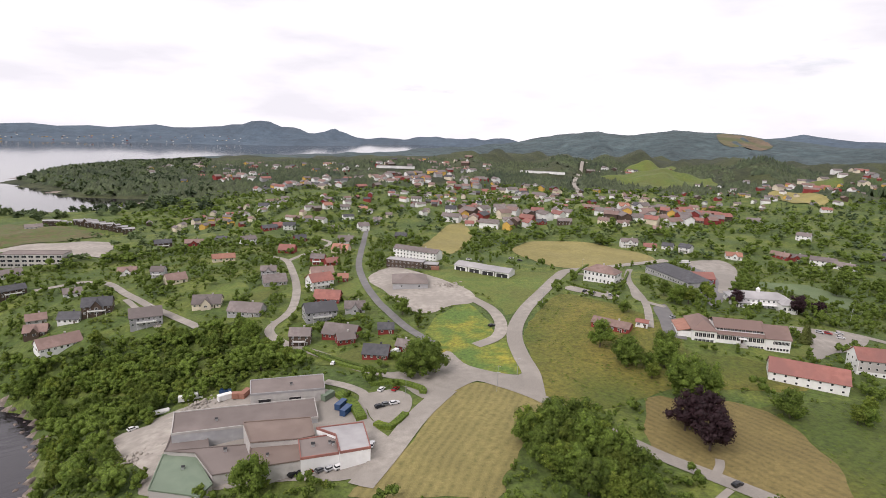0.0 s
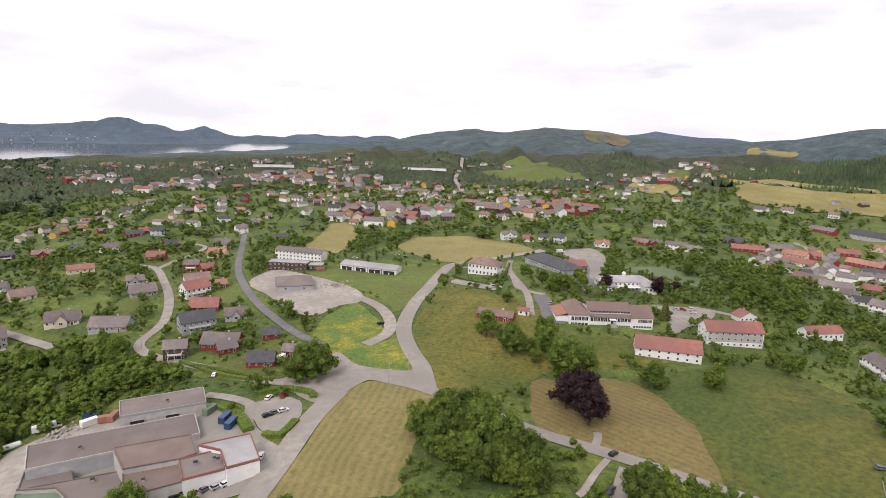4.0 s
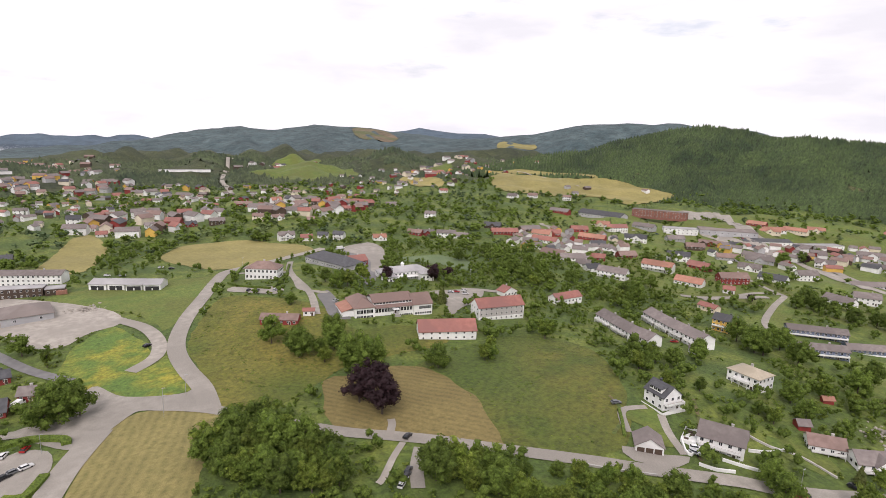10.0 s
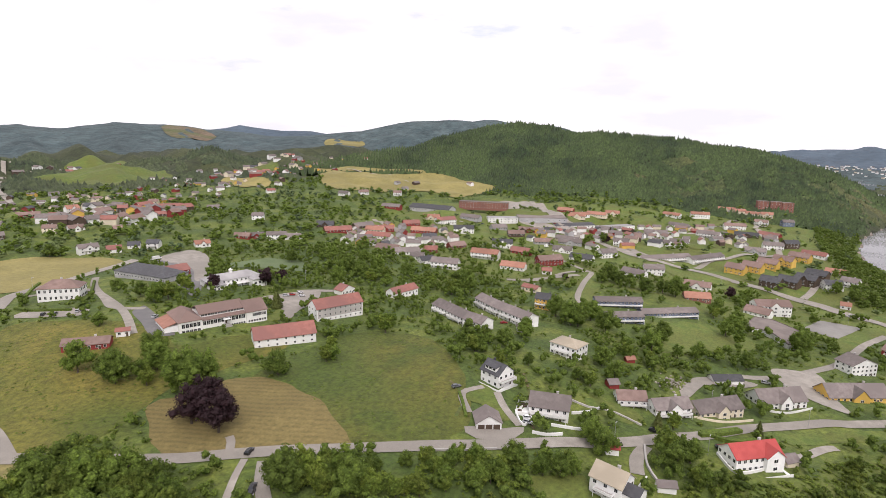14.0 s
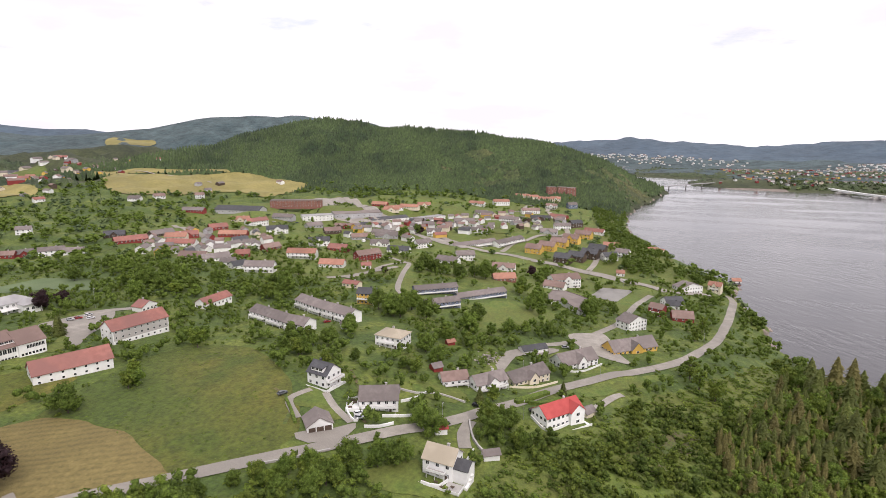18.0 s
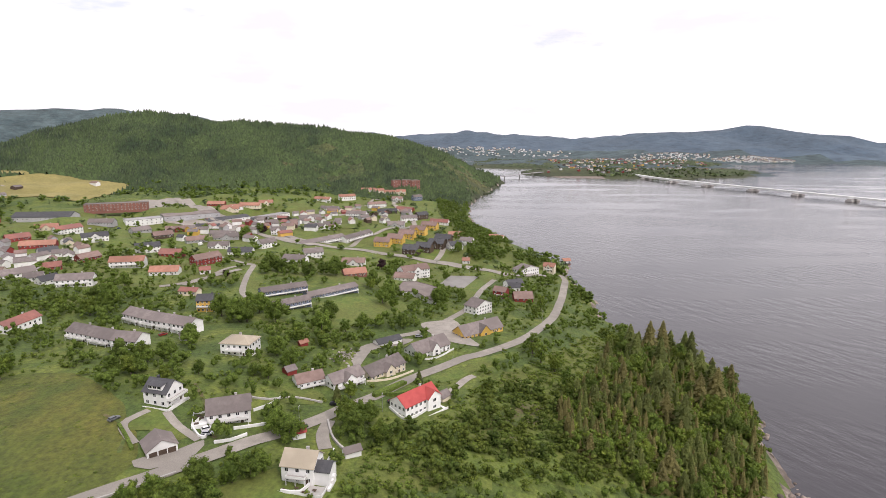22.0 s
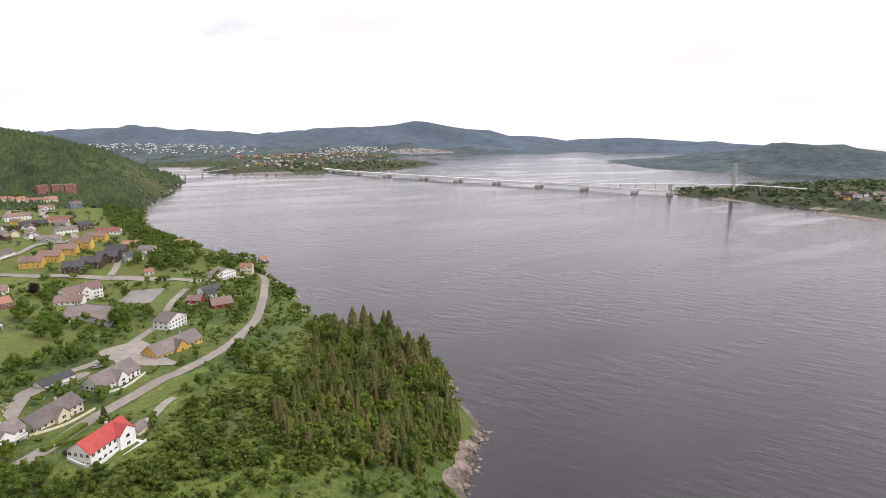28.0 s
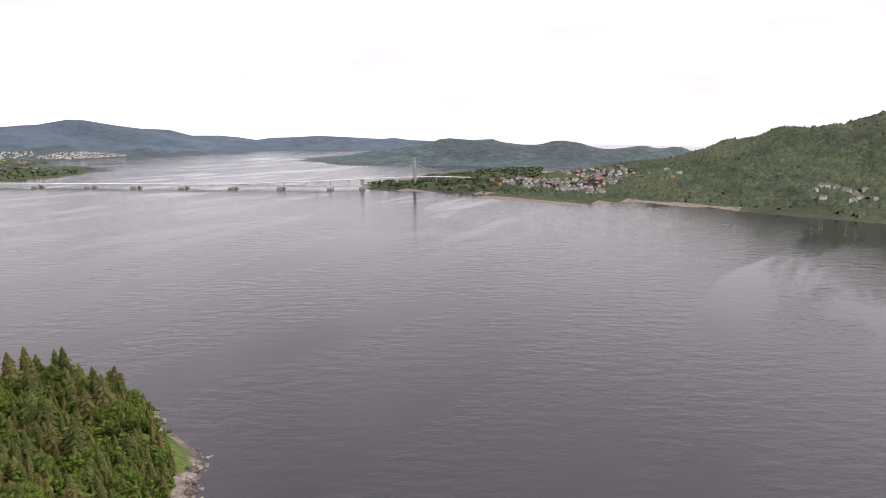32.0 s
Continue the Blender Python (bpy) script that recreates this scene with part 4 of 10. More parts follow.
def tree_kind(name, seed, hgt, rx, mat, label, cards=900, size=0.5, clumps=30):
    ob = empty(name, pose(0, 0, -500), label, "tree", "garden and hillside trees")
    child("trunk", trunk_mesh(hgt * 0.62, 0.028 * hgt), ob)
    child("crown", crown_mesh(seed, rx, hgt * 0.46, hgt * 0.06, cards, size, mat, clumps), ob)
    return ob


def spruce_kind(name, seed, hgt, rad, mat, label):
    rng = np.random.default_rng(seed)
    ob = empty(name, pose(0, 0, -500), label, "tree", "spruce trees")
    child("trunk", Shape().tube(0, 0, -1.0, hgt * 0.9, 0.02 * hgt, 0.03, 6).mesh("trunk", M_BARK), ob)
    child("crown", big_mesh("crown", *spruce_arrays(rng, hgt, rad * 1.6, 26, 20, 0.8, 0.20), mat, False), ob)
    return ob


TREES = {
    "oak": tree_kind("broadleaf_tree", 11, 11.0, 5.2, M_LEAF, "full green broadleaf tree", 2700, 0.23, 44),
    "round": tree_kind("broadleaf_tree", 12, 9.0, 4.2, M_LEAF, "round dense green tree", 2400, 0.215, 40),
    "fresh": tree_kind("broadleaf_tree", 13, 9.5, 3.6, M_LEAF2, "light green leafy tree", 2100, 0.205, 38),
    "slim": tree_kind("birch_tree", 14, 9.0, 2.4, M_LEAF2, "slender light green birch", 1300, 0.18, 34),
    "bush": tree_kind("bush", 15, 3.2, 2.0, M_LEAF, "low green garden bush", 700, 0.15, 20),
    "copper": tree_kind("copper_beech", 16, 12.0, 5.4, M_COPPER, "dark purple copper beech in full leaf", 3200, 0.22, 46),
    "spruce": spruce_kind("spruce_tree", 17, 17.0, 3.1, M_NEEDLE, "tall dark green spruce"),
    "pine": spruce_kind("spruce_tree", 18, 15.0, 2.9, M_PINE, "tall spruce with brownish needles"),
    "young": spruce_kind("spruce_tree", 19, 12.0, 2.7, M_NEEDLE, "broad young green spruce"),
}
USED = set()


def tree(kind, x, y, scale=1.0):
    src = TREES[kind]
    rng = random.Random(int(x * 13 + y * 7))
    m = pose(x, y, float(mesh_z(x, y)) - 0.2, 0, 0, rng.uniform(0, 360))
    if kind not in USED:
        USED.add(kind)
        src.matrix_basis = m
        src.scale = (scale, scale, scale * rng.uniform(0.9, 1.1))
        return src
    ob = copy_thing(src, m)
    ob.scale = (scale, scale, scale * rng.uniform(0.9, 1.1))
    return ob


def scatter(name, pos, mat, label, kind="leaf", cards=60, size=1.1, hgt=(6, 12), lods=6, seed=5, sink=0.3, clumps=9, wide=1.0, tiers=7, fine=False):
    """Many trees joined in one sheet of woodland; each from one of a few shapes, turned and sized at random."""
    rng = np.random.default_rng(seed)
    protos = []
    for k in range(lods):
        if kind == "spruce":
            V, F_ = spruce_arrays(rng, 1.0, 0.22 if tiers < 9 else 0.29, tiers, max(4, cards // tiers), 0.02, 0.3 if tiers < 9 else 0.2)
        else:
            c, r = crown_clumps(rng, clumps, 0.40, 0.46, 0.04)
            r = r * (1.0 + 1.6 / clumps)
            V, F_ = merged(leaf_cards(rng, c, r * 1.08, cards, size), cores(rng, c, r * 0.98, fine))
        protos.append((V, F_))
    n_ = len(pos)
    if n_ == 0:
        return None
    which = rng.integers(0, lods, n_)
    h_ = rng.uniform(hgt[0], hgt[1], n_)
    ang = rng.uniform(0, 2 * math.pi, n_)
    z = mesh_z(pos[:, 0], pos[:, 1]) - sink
    Vs, Fs, o = [], [], 0
    for k in range(lods):
        m = which == k
        V, F_ = protos[k]
        c, s = np.cos(ang[m]), np.sin(ang[m])
        hh = h_[m][:, None]
        wd = hh * rng.uniform(0.85, 1.2, (m.sum(), 1)) * wide
        x = (V[None, :, 0] * c[:, None] - V[None, :, 1] * s[:, None]) * wd + pos[m][:, 0:1]
        y = (V[None, :, 0] * s[:, None] + V[None, :, 1] * c[:, None]) * wd + pos[m][:, 1:2]
        zz = V[None, :, 2] * hh + z[m][:, None]
        A = np.stack([x, y, zz], -1).reshape(-1, 3)
        F2 = (F_[None] + (np.arange(m.sum()) * len(V))[:, None, None]).reshape(-1, F_.shape[1]) + o
        Vs.append(A)
        Fs.append(F2)
        o += len(A)
    return tagged(new(name, big_mesh(name, np.concatenate(Vs), np.concatenate(Fs), mat, kind != "spruce")), label, "woodland", kind="stuff")


# ---- cars and small things ----
def car_mesh(paint):
    prof = [(-2.15, 0.35), (2.15, 0.35), (2.2, 0.75), (1.1, 0.95), (-2.1, 1.0), (-2.2, 0.6)]
    s = Shape()
    n_ = len(prof)
    s.add([(a, -0.88, b) for a, b in prof] + [(a, 0.88, b) for a, b in prof], [tuple(range(n_)), tuple(range(2 * n_ - 1, n_ - 1, -1))] + [(i, n_ + i, n_ + (i + 1) % n_, (i + 1) % n_) for i in range(n_)])
    body = s.mesh("body", paint)
    cab = [(-1.9, 0.98, 0.8), (1.0, 0.95, 0.8), (0.35, 1.45, 0.66), (-1.5, 1.47, 0.66)]
    s = Shape()
    s.add([(a, -w, b) for a, b, w in cab] + [(a, w, b) for a, b, w in cab], [(0, 1, 2, 3), (7, 6, 5, 4), (0, 4, 5, 1), (1, 5, 6, 2), (3, 7, 4, 0)])
    s.add([(0.4, -0.68, 1.46), (-1.55, -0.68, 1.48), (-1.55, 0.68, 1.48), (0.4, 0.68, 1.46)], [(0, 1, 2, 3)][::1], 1)
    cabin = s.mesh("cabin", [M_GLASS, paint])
    return body, cabin


def make_car(key, label):
    ob = empty("car", pose(0, 0, -600), label, "car", "parked cars")
    body, cabin = car_mesh(CAR_PAINT[key])
    child("body", body, ob)
    child("cabin", cabin, ob)
    for a in (-1.35, 1.35):
        for b in (-0.8, 0.8):
            child("wheel", WHEEL, ob, "", pose(a, b, 0.32))
    return ob


_w = Shape().tube(0, 0, -0.11, 0.11, 0.32, 0.32, 10)
_w.v = [(a, c, b) for a, b, c in _w.v]
WHEEL = _w.mesh("wheel", M_TYRE)
CARS = {}


def car(colour, x, y, rz, z=None):
    label = "parked %s car on the asphalt" % colour
    m = pose(x, y, (ground_z(x, y) if z is None else z) + 0.28, 0, 0, rz)
    if colour not in CARS:
        CARS[colour] = make_car(colour, label)
        CARS[colour].matrix_basis = m
        return CARS[colour]
    return copy_thing(CARS[colour], m)


def lamp_post(x, y, hgt=8.0):
    ob = empty("street_lamp", pose(x, y, ground_z(x, y)), "slim grey street lamp beside the road", "lamp", "street lamps")
    child("pole", Shape().tube(0, 0, -0.5, hgt, 0.1, 0.06, 6).mesh("pole", M_STEEL), ob)
    child("lamp_head", Shape().box(-0.2, 1.1, -0.12, 0.12, hgt - 0.05, hgt + 0.1).mesh("lamp_head", M_STEEL), ob)
    return ob


def container(x, y, rz, mat, label, L=6.1):
    ob = empty("container", pose(x, y, ground_z(x, y) + 0.25, 0, 0, rz), label, "container", "yard containers")
    body = child("body", Shape().box(-L / 2, L / 2, -1.2, 1.2, 0.1, 2.6).mesh("body", mat), ob)
    rib = Shape().box(0, 0.3, -1.26, 1.26, 0.2, 2.5).mesh("rib", mat)
    for k in range(int(L / 0.6)):
        child("rib", rib, body, "", pose(-L / 2 + 0.3 + k * 0.6, 0, 0))
    child("door", Shape().box(L / 2, L / 2 + 0.06, -1.1, -0.05, 0.2, 2.5).box(L / 2, L / 2 + 0.06, 0.05, 1.1, 0.2, 2.5).mesh("door", mat), ob)
    return ob


def van(x, y, rz, L=6.5, label="white delivery van with a box body"):
    ob = empty("van", pose(x, y, ground_z(x, y) + 0.28, 0, 0, rz), label, "van")
    child("box_body", Shape().box(-L / 2, L / 2 - 1.8, -1.1, 1.1, 0.6, 2.9).mesh("box_body", M_WHITE), ob)
    child("cab", Shape().box(L / 2 - 1.7, L / 2, -1.0, 1.0, 0.5, 1.5).box(L / 2 - 1.7, L / 2 - 0.4, -0.95, 0.95, 1.5, 2.2, 1).mesh("cab", [M_WHITE, M_GLASS]), ob)
    for u in (-L / 2 + 1.2, L / 2 - 0.9):
        for v in (-0.95, 0.95):
            child("wheel", WHEEL, ob, "", pose(u, v, 0.35))
    return ob


def tank(x, y, rz, L=11.0, r=1.2):
    ob = empty("storage_tank", pose(x, y, ground_z(x, y) + 0.2, 0, 0, rz), "long white steel tank lying in the yard", "tank")
    s = Shape().tube(0, 0, -L / 2, L / 2, r, r, 14)
    s.tube(0, 0, L / 2, L / 2 + 0.5, r, r * 0.5, 14).tube(0, 0, -L / 2 - 0.5, -L / 2, r * 0.5, r, 14)
    s.v = [(c, a, b + r + 0.4) for a, b, c in s.v]
    child("shell", s.mesh("shell", M_WHITE, False), ob)
    for u in (-L / 3, L / 3):
        child("saddle", Shape().box(u - 0.2, u + 0.2, -r, r, 0, 0.8).mesh("saddle", M_CONCRETE), ob)
    return ob


def front_doors(x, y, rz, z, n_, w, h, mat, step, name="garage_door"):
    """A row of up-and-over doors on one wall."""
    for k in range(n_):
        s = Shape().box(-w / 2, w / 2, -0.08, 0.02, 0, h)
        for j in range(3):
            s.box(-w / 2 + 0.1, w / 2 - 0.1, -0.11, -0.07, h * (j + 0.1) / 3, h * (j + 0.9) / 3)
        u = (k - (n_ - 1) / 2) * step
        yield name, s.mesh(name, mat), pose(u, 0, 0)

# ---- fields and yards ----
patch("hay_field", [(-25.6, 155.1), (-17.7, 162.5), (-8.5, 181.5), (1.2, 210.2), (8.3, 226.1), (18.5, 234.4), (32.2, 226.8), (45.1, 213.7), (38.4, 192.5), (30.7, 176.4), (23.3, 159.9), (20.2, 151.2)], M_HAY, 0.12, "freshly mown pale hay field", "ground", soft=True, ragged=1.5)
patch("hay_field", [(90.8, 221.1), (101.5, 219.2), (126.9, 216.5), (137.5, 205.4), (138.6, 174.2), (133.4, 159.9), (127.6, 143.2), (121.7, 137.1), (104.1, 156.4), (92.2, 166.5), (79.0, 179.6), (81.2, 198.1)], M_HAY2, 0.14, "dry mown hay field round the copper beech", "ground", soft=True, ragged=1.5)
patch("buttercup_field", [(-6.9, 285.4), (-0.8, 317.3), (9.4, 330.5), (18.7, 340.3), (26.0, 321.4), (30.9, 307.0), (30.5, 291.0), (20.9, 276.8), (26.7, 276.5), (38.8, 279.9), (42.0, 255.3), (39.3, 242.9), (17.4, 247.2), (8.4, 263.2)], M_FLOWERS, 0.12, "meadow strewn with yellow buttercups", "ground", soft=True, ragged=1.5)
patch("green_field", [(-1.4, 422.9), (90.2, 418.0), (69.8, 366.9), (44.2, 319.5), (39.4, 328.0), (28.4, 359.8), (4.2, 381.9)], M_LAWN, 0.12, "bright green grass field", "ground", soft=True, ragged=1.5)
patch("meadow", [(43.4, 220.4), (48.0, 244.0), (46.7, 269.5), (47.9, 290.6), (56.9, 313.6), (78.6, 350.3), (99.7, 334.7), (119.1, 310.3), (127.7, 282.9), (126.5, 264.1), (157.8, 255.4), (164.3, 230.5), (128.2, 228.1), (106.2, 228.4), (88.0, 219.8), (76.7, 212.3), (55.5, 210.6)], M_MEADOW, 0.1, "uncut yellowish meadow", "ground", soft=True, ragged=1.5)
patch("meadow", [(130.0, 212.2), (145.2, 216.6), (184.1, 221.6), (211.7, 215.6), (222.1, 186.9), (207.7, 156.5), (187.6, 134.5), (158.7, 115.3), (124.5, 137.3), (135.1, 162.6), (139.1, 178.7), (138.2, 206.4)], M_PASTURE, 0.1, "rough green pasture", "ground", soft=True, ragged=1.5)
patch("far_field", [(66.7, 509.3), (92.4, 558.4), (154.6, 557.0), (189.2, 498.2), (179.5, 470.9), (118.4, 436.1), (100.3, 435.1), (85.5, 452.8)], M_FIELD, 0.3, "pale straw-coloured field", "ground", soft=True, ragged=1.5)
patch("far_field", [(-17.8, 505.3), (4.5, 622.2), (26.9, 670.5), (33.5, 571.8), (11.8, 487.9)], M_FIELD, 0.3, "pale straw-coloured field", "ground", soft=True, ragged=1.5)
patch("far_field", [(796.2, 967.7), (876.7, 937.0), (893.2, 831.0), (956.0, 773.3), (955.4, 641.5), (923.1, 618.7), (826.2, 613.9), (797.2, 643.1), (777.5, 708.0), (678.1, 753.6), (674.0, 811.2)], M_FIELD, 1.2, "pale yellow hillside field", "ground", soft=True, ragged=1.5)
patch("far_field", [(844.9, 1058.0), (891.4, 991.3), (945.9, 863.2), (932.5, 801.2), (881.9, 942.6), (803.7, 986.7)], M_FIELD, 1.2, "pale yellow hillside field", "ground", soft=True, ragged=1.5)
patch("far_field", [(437.6, 1428.5), (598.5, 1642.0), (653.6, 1436.5), (614.1, 1288.5), (490.4, 1174.6), (384.9, 1174.2)], M_LAWN, 1.2, "pale green hillside field", "ground", soft=True, ragged=1.5)
patch("far_field", [(410, 1467), (510, 1351), (642, 1329), (545, 1140), (435, 1224), (367, 1288)], M_LAWN, 1.2, "pale green hillside field", "ground", soft=True, ragged=3.0)
patch("far_field", [(598, 1033), (648, 1015), (631, 917), (545, 880)], M_FIELD, 1.2, "pale yellow hillside field", "ground", soft=True, ragged=3.0)
patch("far_field", [(1624, 1916), (1680, 1780), (1567, 1687), (1531, 1836)], M_FIELD, 1.2, "pale field in a fold of the hills", "ground", soft=True, ragged=3.0)
patch("far_field", [(570, 1771), (753, 1884), (677, 1647), (535, 1605)], M_LAWN, 1.2, "pale green hillside field", "ground", soft=True, ragged=3.0)
patch("far_field", [(906, 1344), (860, 1220), (790, 1125), (745, 1140), (800, 1260)], M_LAWN, 1.2, "pale green hillside field", "ground", soft=True, ragged=3.0)
patch("cleared_slope", [(1252, 2611), (1370, 2560), (1349, 2352), (1168, 2260), (1149, 2394)], M_CLEARED, 1.5, "reddish cleared slope on the ridge", "ground", step=20.0, soft=True, ragged=6.0)
patch("gravel_yard", [(-51.2, 398.5), (-38.0, 433.5), (-4.0, 399.7), (22.0, 365.8), (23.0, 342.4), (9.4, 336.2), (-4.3, 323.6), (-17.6, 331.5), (-31.0, 356.8)], M_GRAVEL, 0.2, "wide pale gravel yard", "ground", soft=True, ragged=1.5)
patch("gravel_yard", [(-131.5, 211.9), (-114.1, 224.8), (-106.2, 217.5), (-100.6, 192.9), (-103.5, 184.1), (-116.3, 193.9)], M_GRAVEL, 0.25, "pale gravel yard by the sheds", "ground", soft=True, ragged=1.5)
patch("asphalt_yard", [(-121.6, 224.8), (-85.5, 234.9), (-46.5, 229.6), (-33.0, 209.9), (-22.3, 196.5), (-12.5, 181.9), (-15.1, 167.8), (-29.7, 163.4), (-44.9, 165.7), (-93.6, 166.7), (-102.5, 183.8), (-106.7, 209.5)], M_ASPHALT, 0.2, "worn grey asphalt yard round the sheds", "yard", soft=True)
patch("junction", [(-20.7, 245.6), (-6.2, 244.0), (5.7, 270.2), (16.3, 252.4), (38.6, 241.7), (46.5, 256.4), (44.3, 221.4), (32.4, 227.9), (18.6, 236.1), (7.8, 227.2), (-1.7, 217.4), (-11.3, 227.5)], M_ASPHALT, 0.24, "wide grey road junction", "road", soft=True, ragged=0.0)
patch("car_park", [(-31.6, 222.3), (-19.1, 227.9), (-10.0, 221.9), (-9.2, 208.8), (-14.4, 200.0), (-22.8, 200.9), (-26.6, 210.4)], M_ASPHALT, 0.22, "small asphalt car park", "car park", soft=True)
patch("school_yard", [(128.8, 322.6), (138.3, 329.4), (133.2, 295.1), (129.8, 276.4), (121.3, 284.2), (124.5, 301.5)], M_ASPHALT_DARK, 0.25, "dark asphalt car park beside the school", "car park", soft=True)
patch("school_yard", [(208.7, 468.6), (235.6, 492.8), (244.6, 467.9), (217.1, 407.3), (171.5, 330.4), (173.8, 357.9), (198.8, 422.1)], M_ASPHALT_DARK, 0.25, "asphalt school yard", "yard", soft=True)
patch("school_yard", [(201.7, 307.0), (242.8, 304.6), (224.5, 281.6), (203.6, 272.1), (188.4, 262.7), (202.1, 292.5)], M_ASPHALT, 0.25, "asphalt drive before the boarding house", "yard", soft=True)
patch("car_park", [(85.0, 363.6), (90.7, 372.4), (114.6, 349.8), (107.3, 336.8)], M_ASPHALT, 0.25, "strip of parking asphalt", "car park", soft=True)
patch("sports_pitch", [(234.4, 420.5), (283.2, 419.0), (294.9, 385.4), (272.3, 355.9), (258.6, 382.8), (237.9, 400.2)], M_TURF, 0.3, "green artificial turf pitch", "sports pitch")
patch("sports_court", [(466.8, 39.4), (508.3, 32.4), (508.5, 5.8), (460.4, 17.8)], M_SAND, 0.3, "grey gravel ball court", "sports court")
patch("lawn", [(451.1, 19.7), (506.7, 4.2), (506.8, -8.7), (428.2, 14.1)], M_LAWN, 0.2, "mown green lawn", "lawn", soft=True, ragged=1.5)
patch("lawn", [(353.0, 111.7), (390.2, 101.8), (402.1, 70.3), (378.9, 54.2), (349.7, 68.8), (323.8, 85.0), (331.2, 101.4)], M_LAWN, 0.2, "mown green lawn", "lawn", soft=True, ragged=1.5)
patch("lawn", [(406.6, 181.7), (443.5, 193.7), (451.3, 186.0), (393.5, 165.1), (368.3, 157.9), (369.3, 166.6)], M_LAWN, 0.2, "mown green lawn", "lawn", soft=True, ragged=1.5)
patch("lawn", [(155.1, 83.3), (169.7, 69.9), (157.0, 63.3), (153.8, 51.0), (147.8, 78.0)], M_LAWN, 0.2, "mown green garden lawn", "lawn", soft=True, ragged=1.5)
patch("lawn", [(263.5, 23.4), (299.0, -5.0), (307.2, -21.1), (273.0, 6.7), (255.6, 18.6)], M_LAWN, 0.2, "green road verge", "lawn", soft=True, ragged=1.5)
patch("lawn", [(220.5, 94.0), (230.2, 79.5), (224.9, 70.0), (215.1, 72.1), (213.4, 86.3)], M_LAWN, 0.2, "mown green garden lawn", "lawn", soft=True, ragged=1.5)
patch("lawn", [(178.9, 129.1), (195.9, 131.0), (186.5, 115.0), (179.2, 105.6), (175.5, 112.2), (180.6, 121.7)], M_LAWN, 0.2, "mown green garden lawn", "lawn", soft=True, ragged=1.5)
patch("lawn", [(588.5, 177.2), (653.9, 161.8), (640.3, 138.3), (604.6, 149.8)], M_LAWN, 0.4, "mown green lawn", "lawn", soft=True, ragged=1.5)
patch("lawn", [(-57.4, 257.0), (-48.3, 267.7), (-24.6, 287.6), (-21.9, 258.4), (-33.9, 245.9), (-45.7, 253.0)], M_LAWN, 0.2, "mown green garden lawn", "lawn", soft=True, ragged=1.5)
patch("lawn", [(-128.2, 370.6), (-124.7, 396.8), (-112.6, 369.6), (-117.4, 349.1)], M_LAWN, 0.2, "mown green garden lawn", "lawn", soft=True, ragged=1.5)
patch("lawn", [(-71.7, 376.7), (-55.9, 402.6), (-46.3, 360.7), (-63.5, 352.4)], M_LAWN, 0.2, "mown green garden lawn", "lawn", soft=True, ragged=1.5)
patch("lawn", [(-161.5, 367.5), (-145.2, 397.1), (-130.2, 376.7), (-143.5, 350.7)], M_LAWN, 0.2, "mown green garden lawn", "lawn", soft=True, ragged=1.5)
patch("lawn", [(851.3, 275.4), (878.5, 238.8), (750.1, 162.6), (709.2, 183.6), (767.2, 211.8)], M_LAWN, 0.5, "mown green lawn between the terraces", "lawn", soft=True, ragged=1.5)
patch("lawn", [(581.4, 180.8), (587.7, 117.1), (564.5, 117.2), (547.2, 151.0)], M_LAWN, 0.5, "mown green lawn beside the street", "lawn", soft=True, ragged=1.5)
patch("lawn", [(439.0, 198.9), (453.6, 190.6), (438.9, 160.3), (414.3, 178.2), (372.3, 160.4), (372.8, 169.5)], M_LAWN, 0.3, "bright green lawn above the terraces", "lawn", soft=True, ragged=1.5)
patch("yard", [(818.4, 512.5), (843.1, 478.0), (703.3, 352.0), (663.9, 301.8), (688.3, 312.6), (760.0, 380.0), (860.0, 469.1)], M_ASPHALT, 0.5, "pale asphalt car park of the shops", "yard")
patch("heath", [(-533.3, 678.5), (-519.3, 700.0), (-425.0, 645.0), (-375.2, 623.7), (-390.7, 585.2), (-445.0, 562.9)], M_HEATH, 0.6, "brownish open ground by the bay", "ground", soft=True, ragged=3.0)
patch("gravel_yard", [(-430.0, 550.2), (-337.1, 560.2), (-300.2, 500.0), (-318.5, 492.8), (-392.7, 500.3)], M_GRAVEL, 0.6, "pale gravel building site", "ground", soft=True, ragged=3.0)
patch("gravel_drive", [(346.8, 40.4), (360.6, 21.0), (326.2, 8.6), (312.3, 1.5), (316.3, 18.2), (327.2, 31.1)], M_ASPHALT, 0.3, "wide asphalt drive between houses", "drive", soft=True)
patch("gravel_drive", [(269.8, 67.7), (294.5, 68.5), (312.0, 54.8), (316.2, 41.9), (304.8, 46.9), (292.0, 60.9), (264.8, 62.7)], M_ASPHALT, 0.3, "asphalt drive before the houses", "drive", soft=True)
patch("gravel_drive", [(162.1, 116.7), (171.8, 105.5), (179.0, 100.1), (170.2, 98.8), (159.2, 108.8)], M_ASPHALT, 0.3, "gravel drive before the garage", "drive", soft=True)

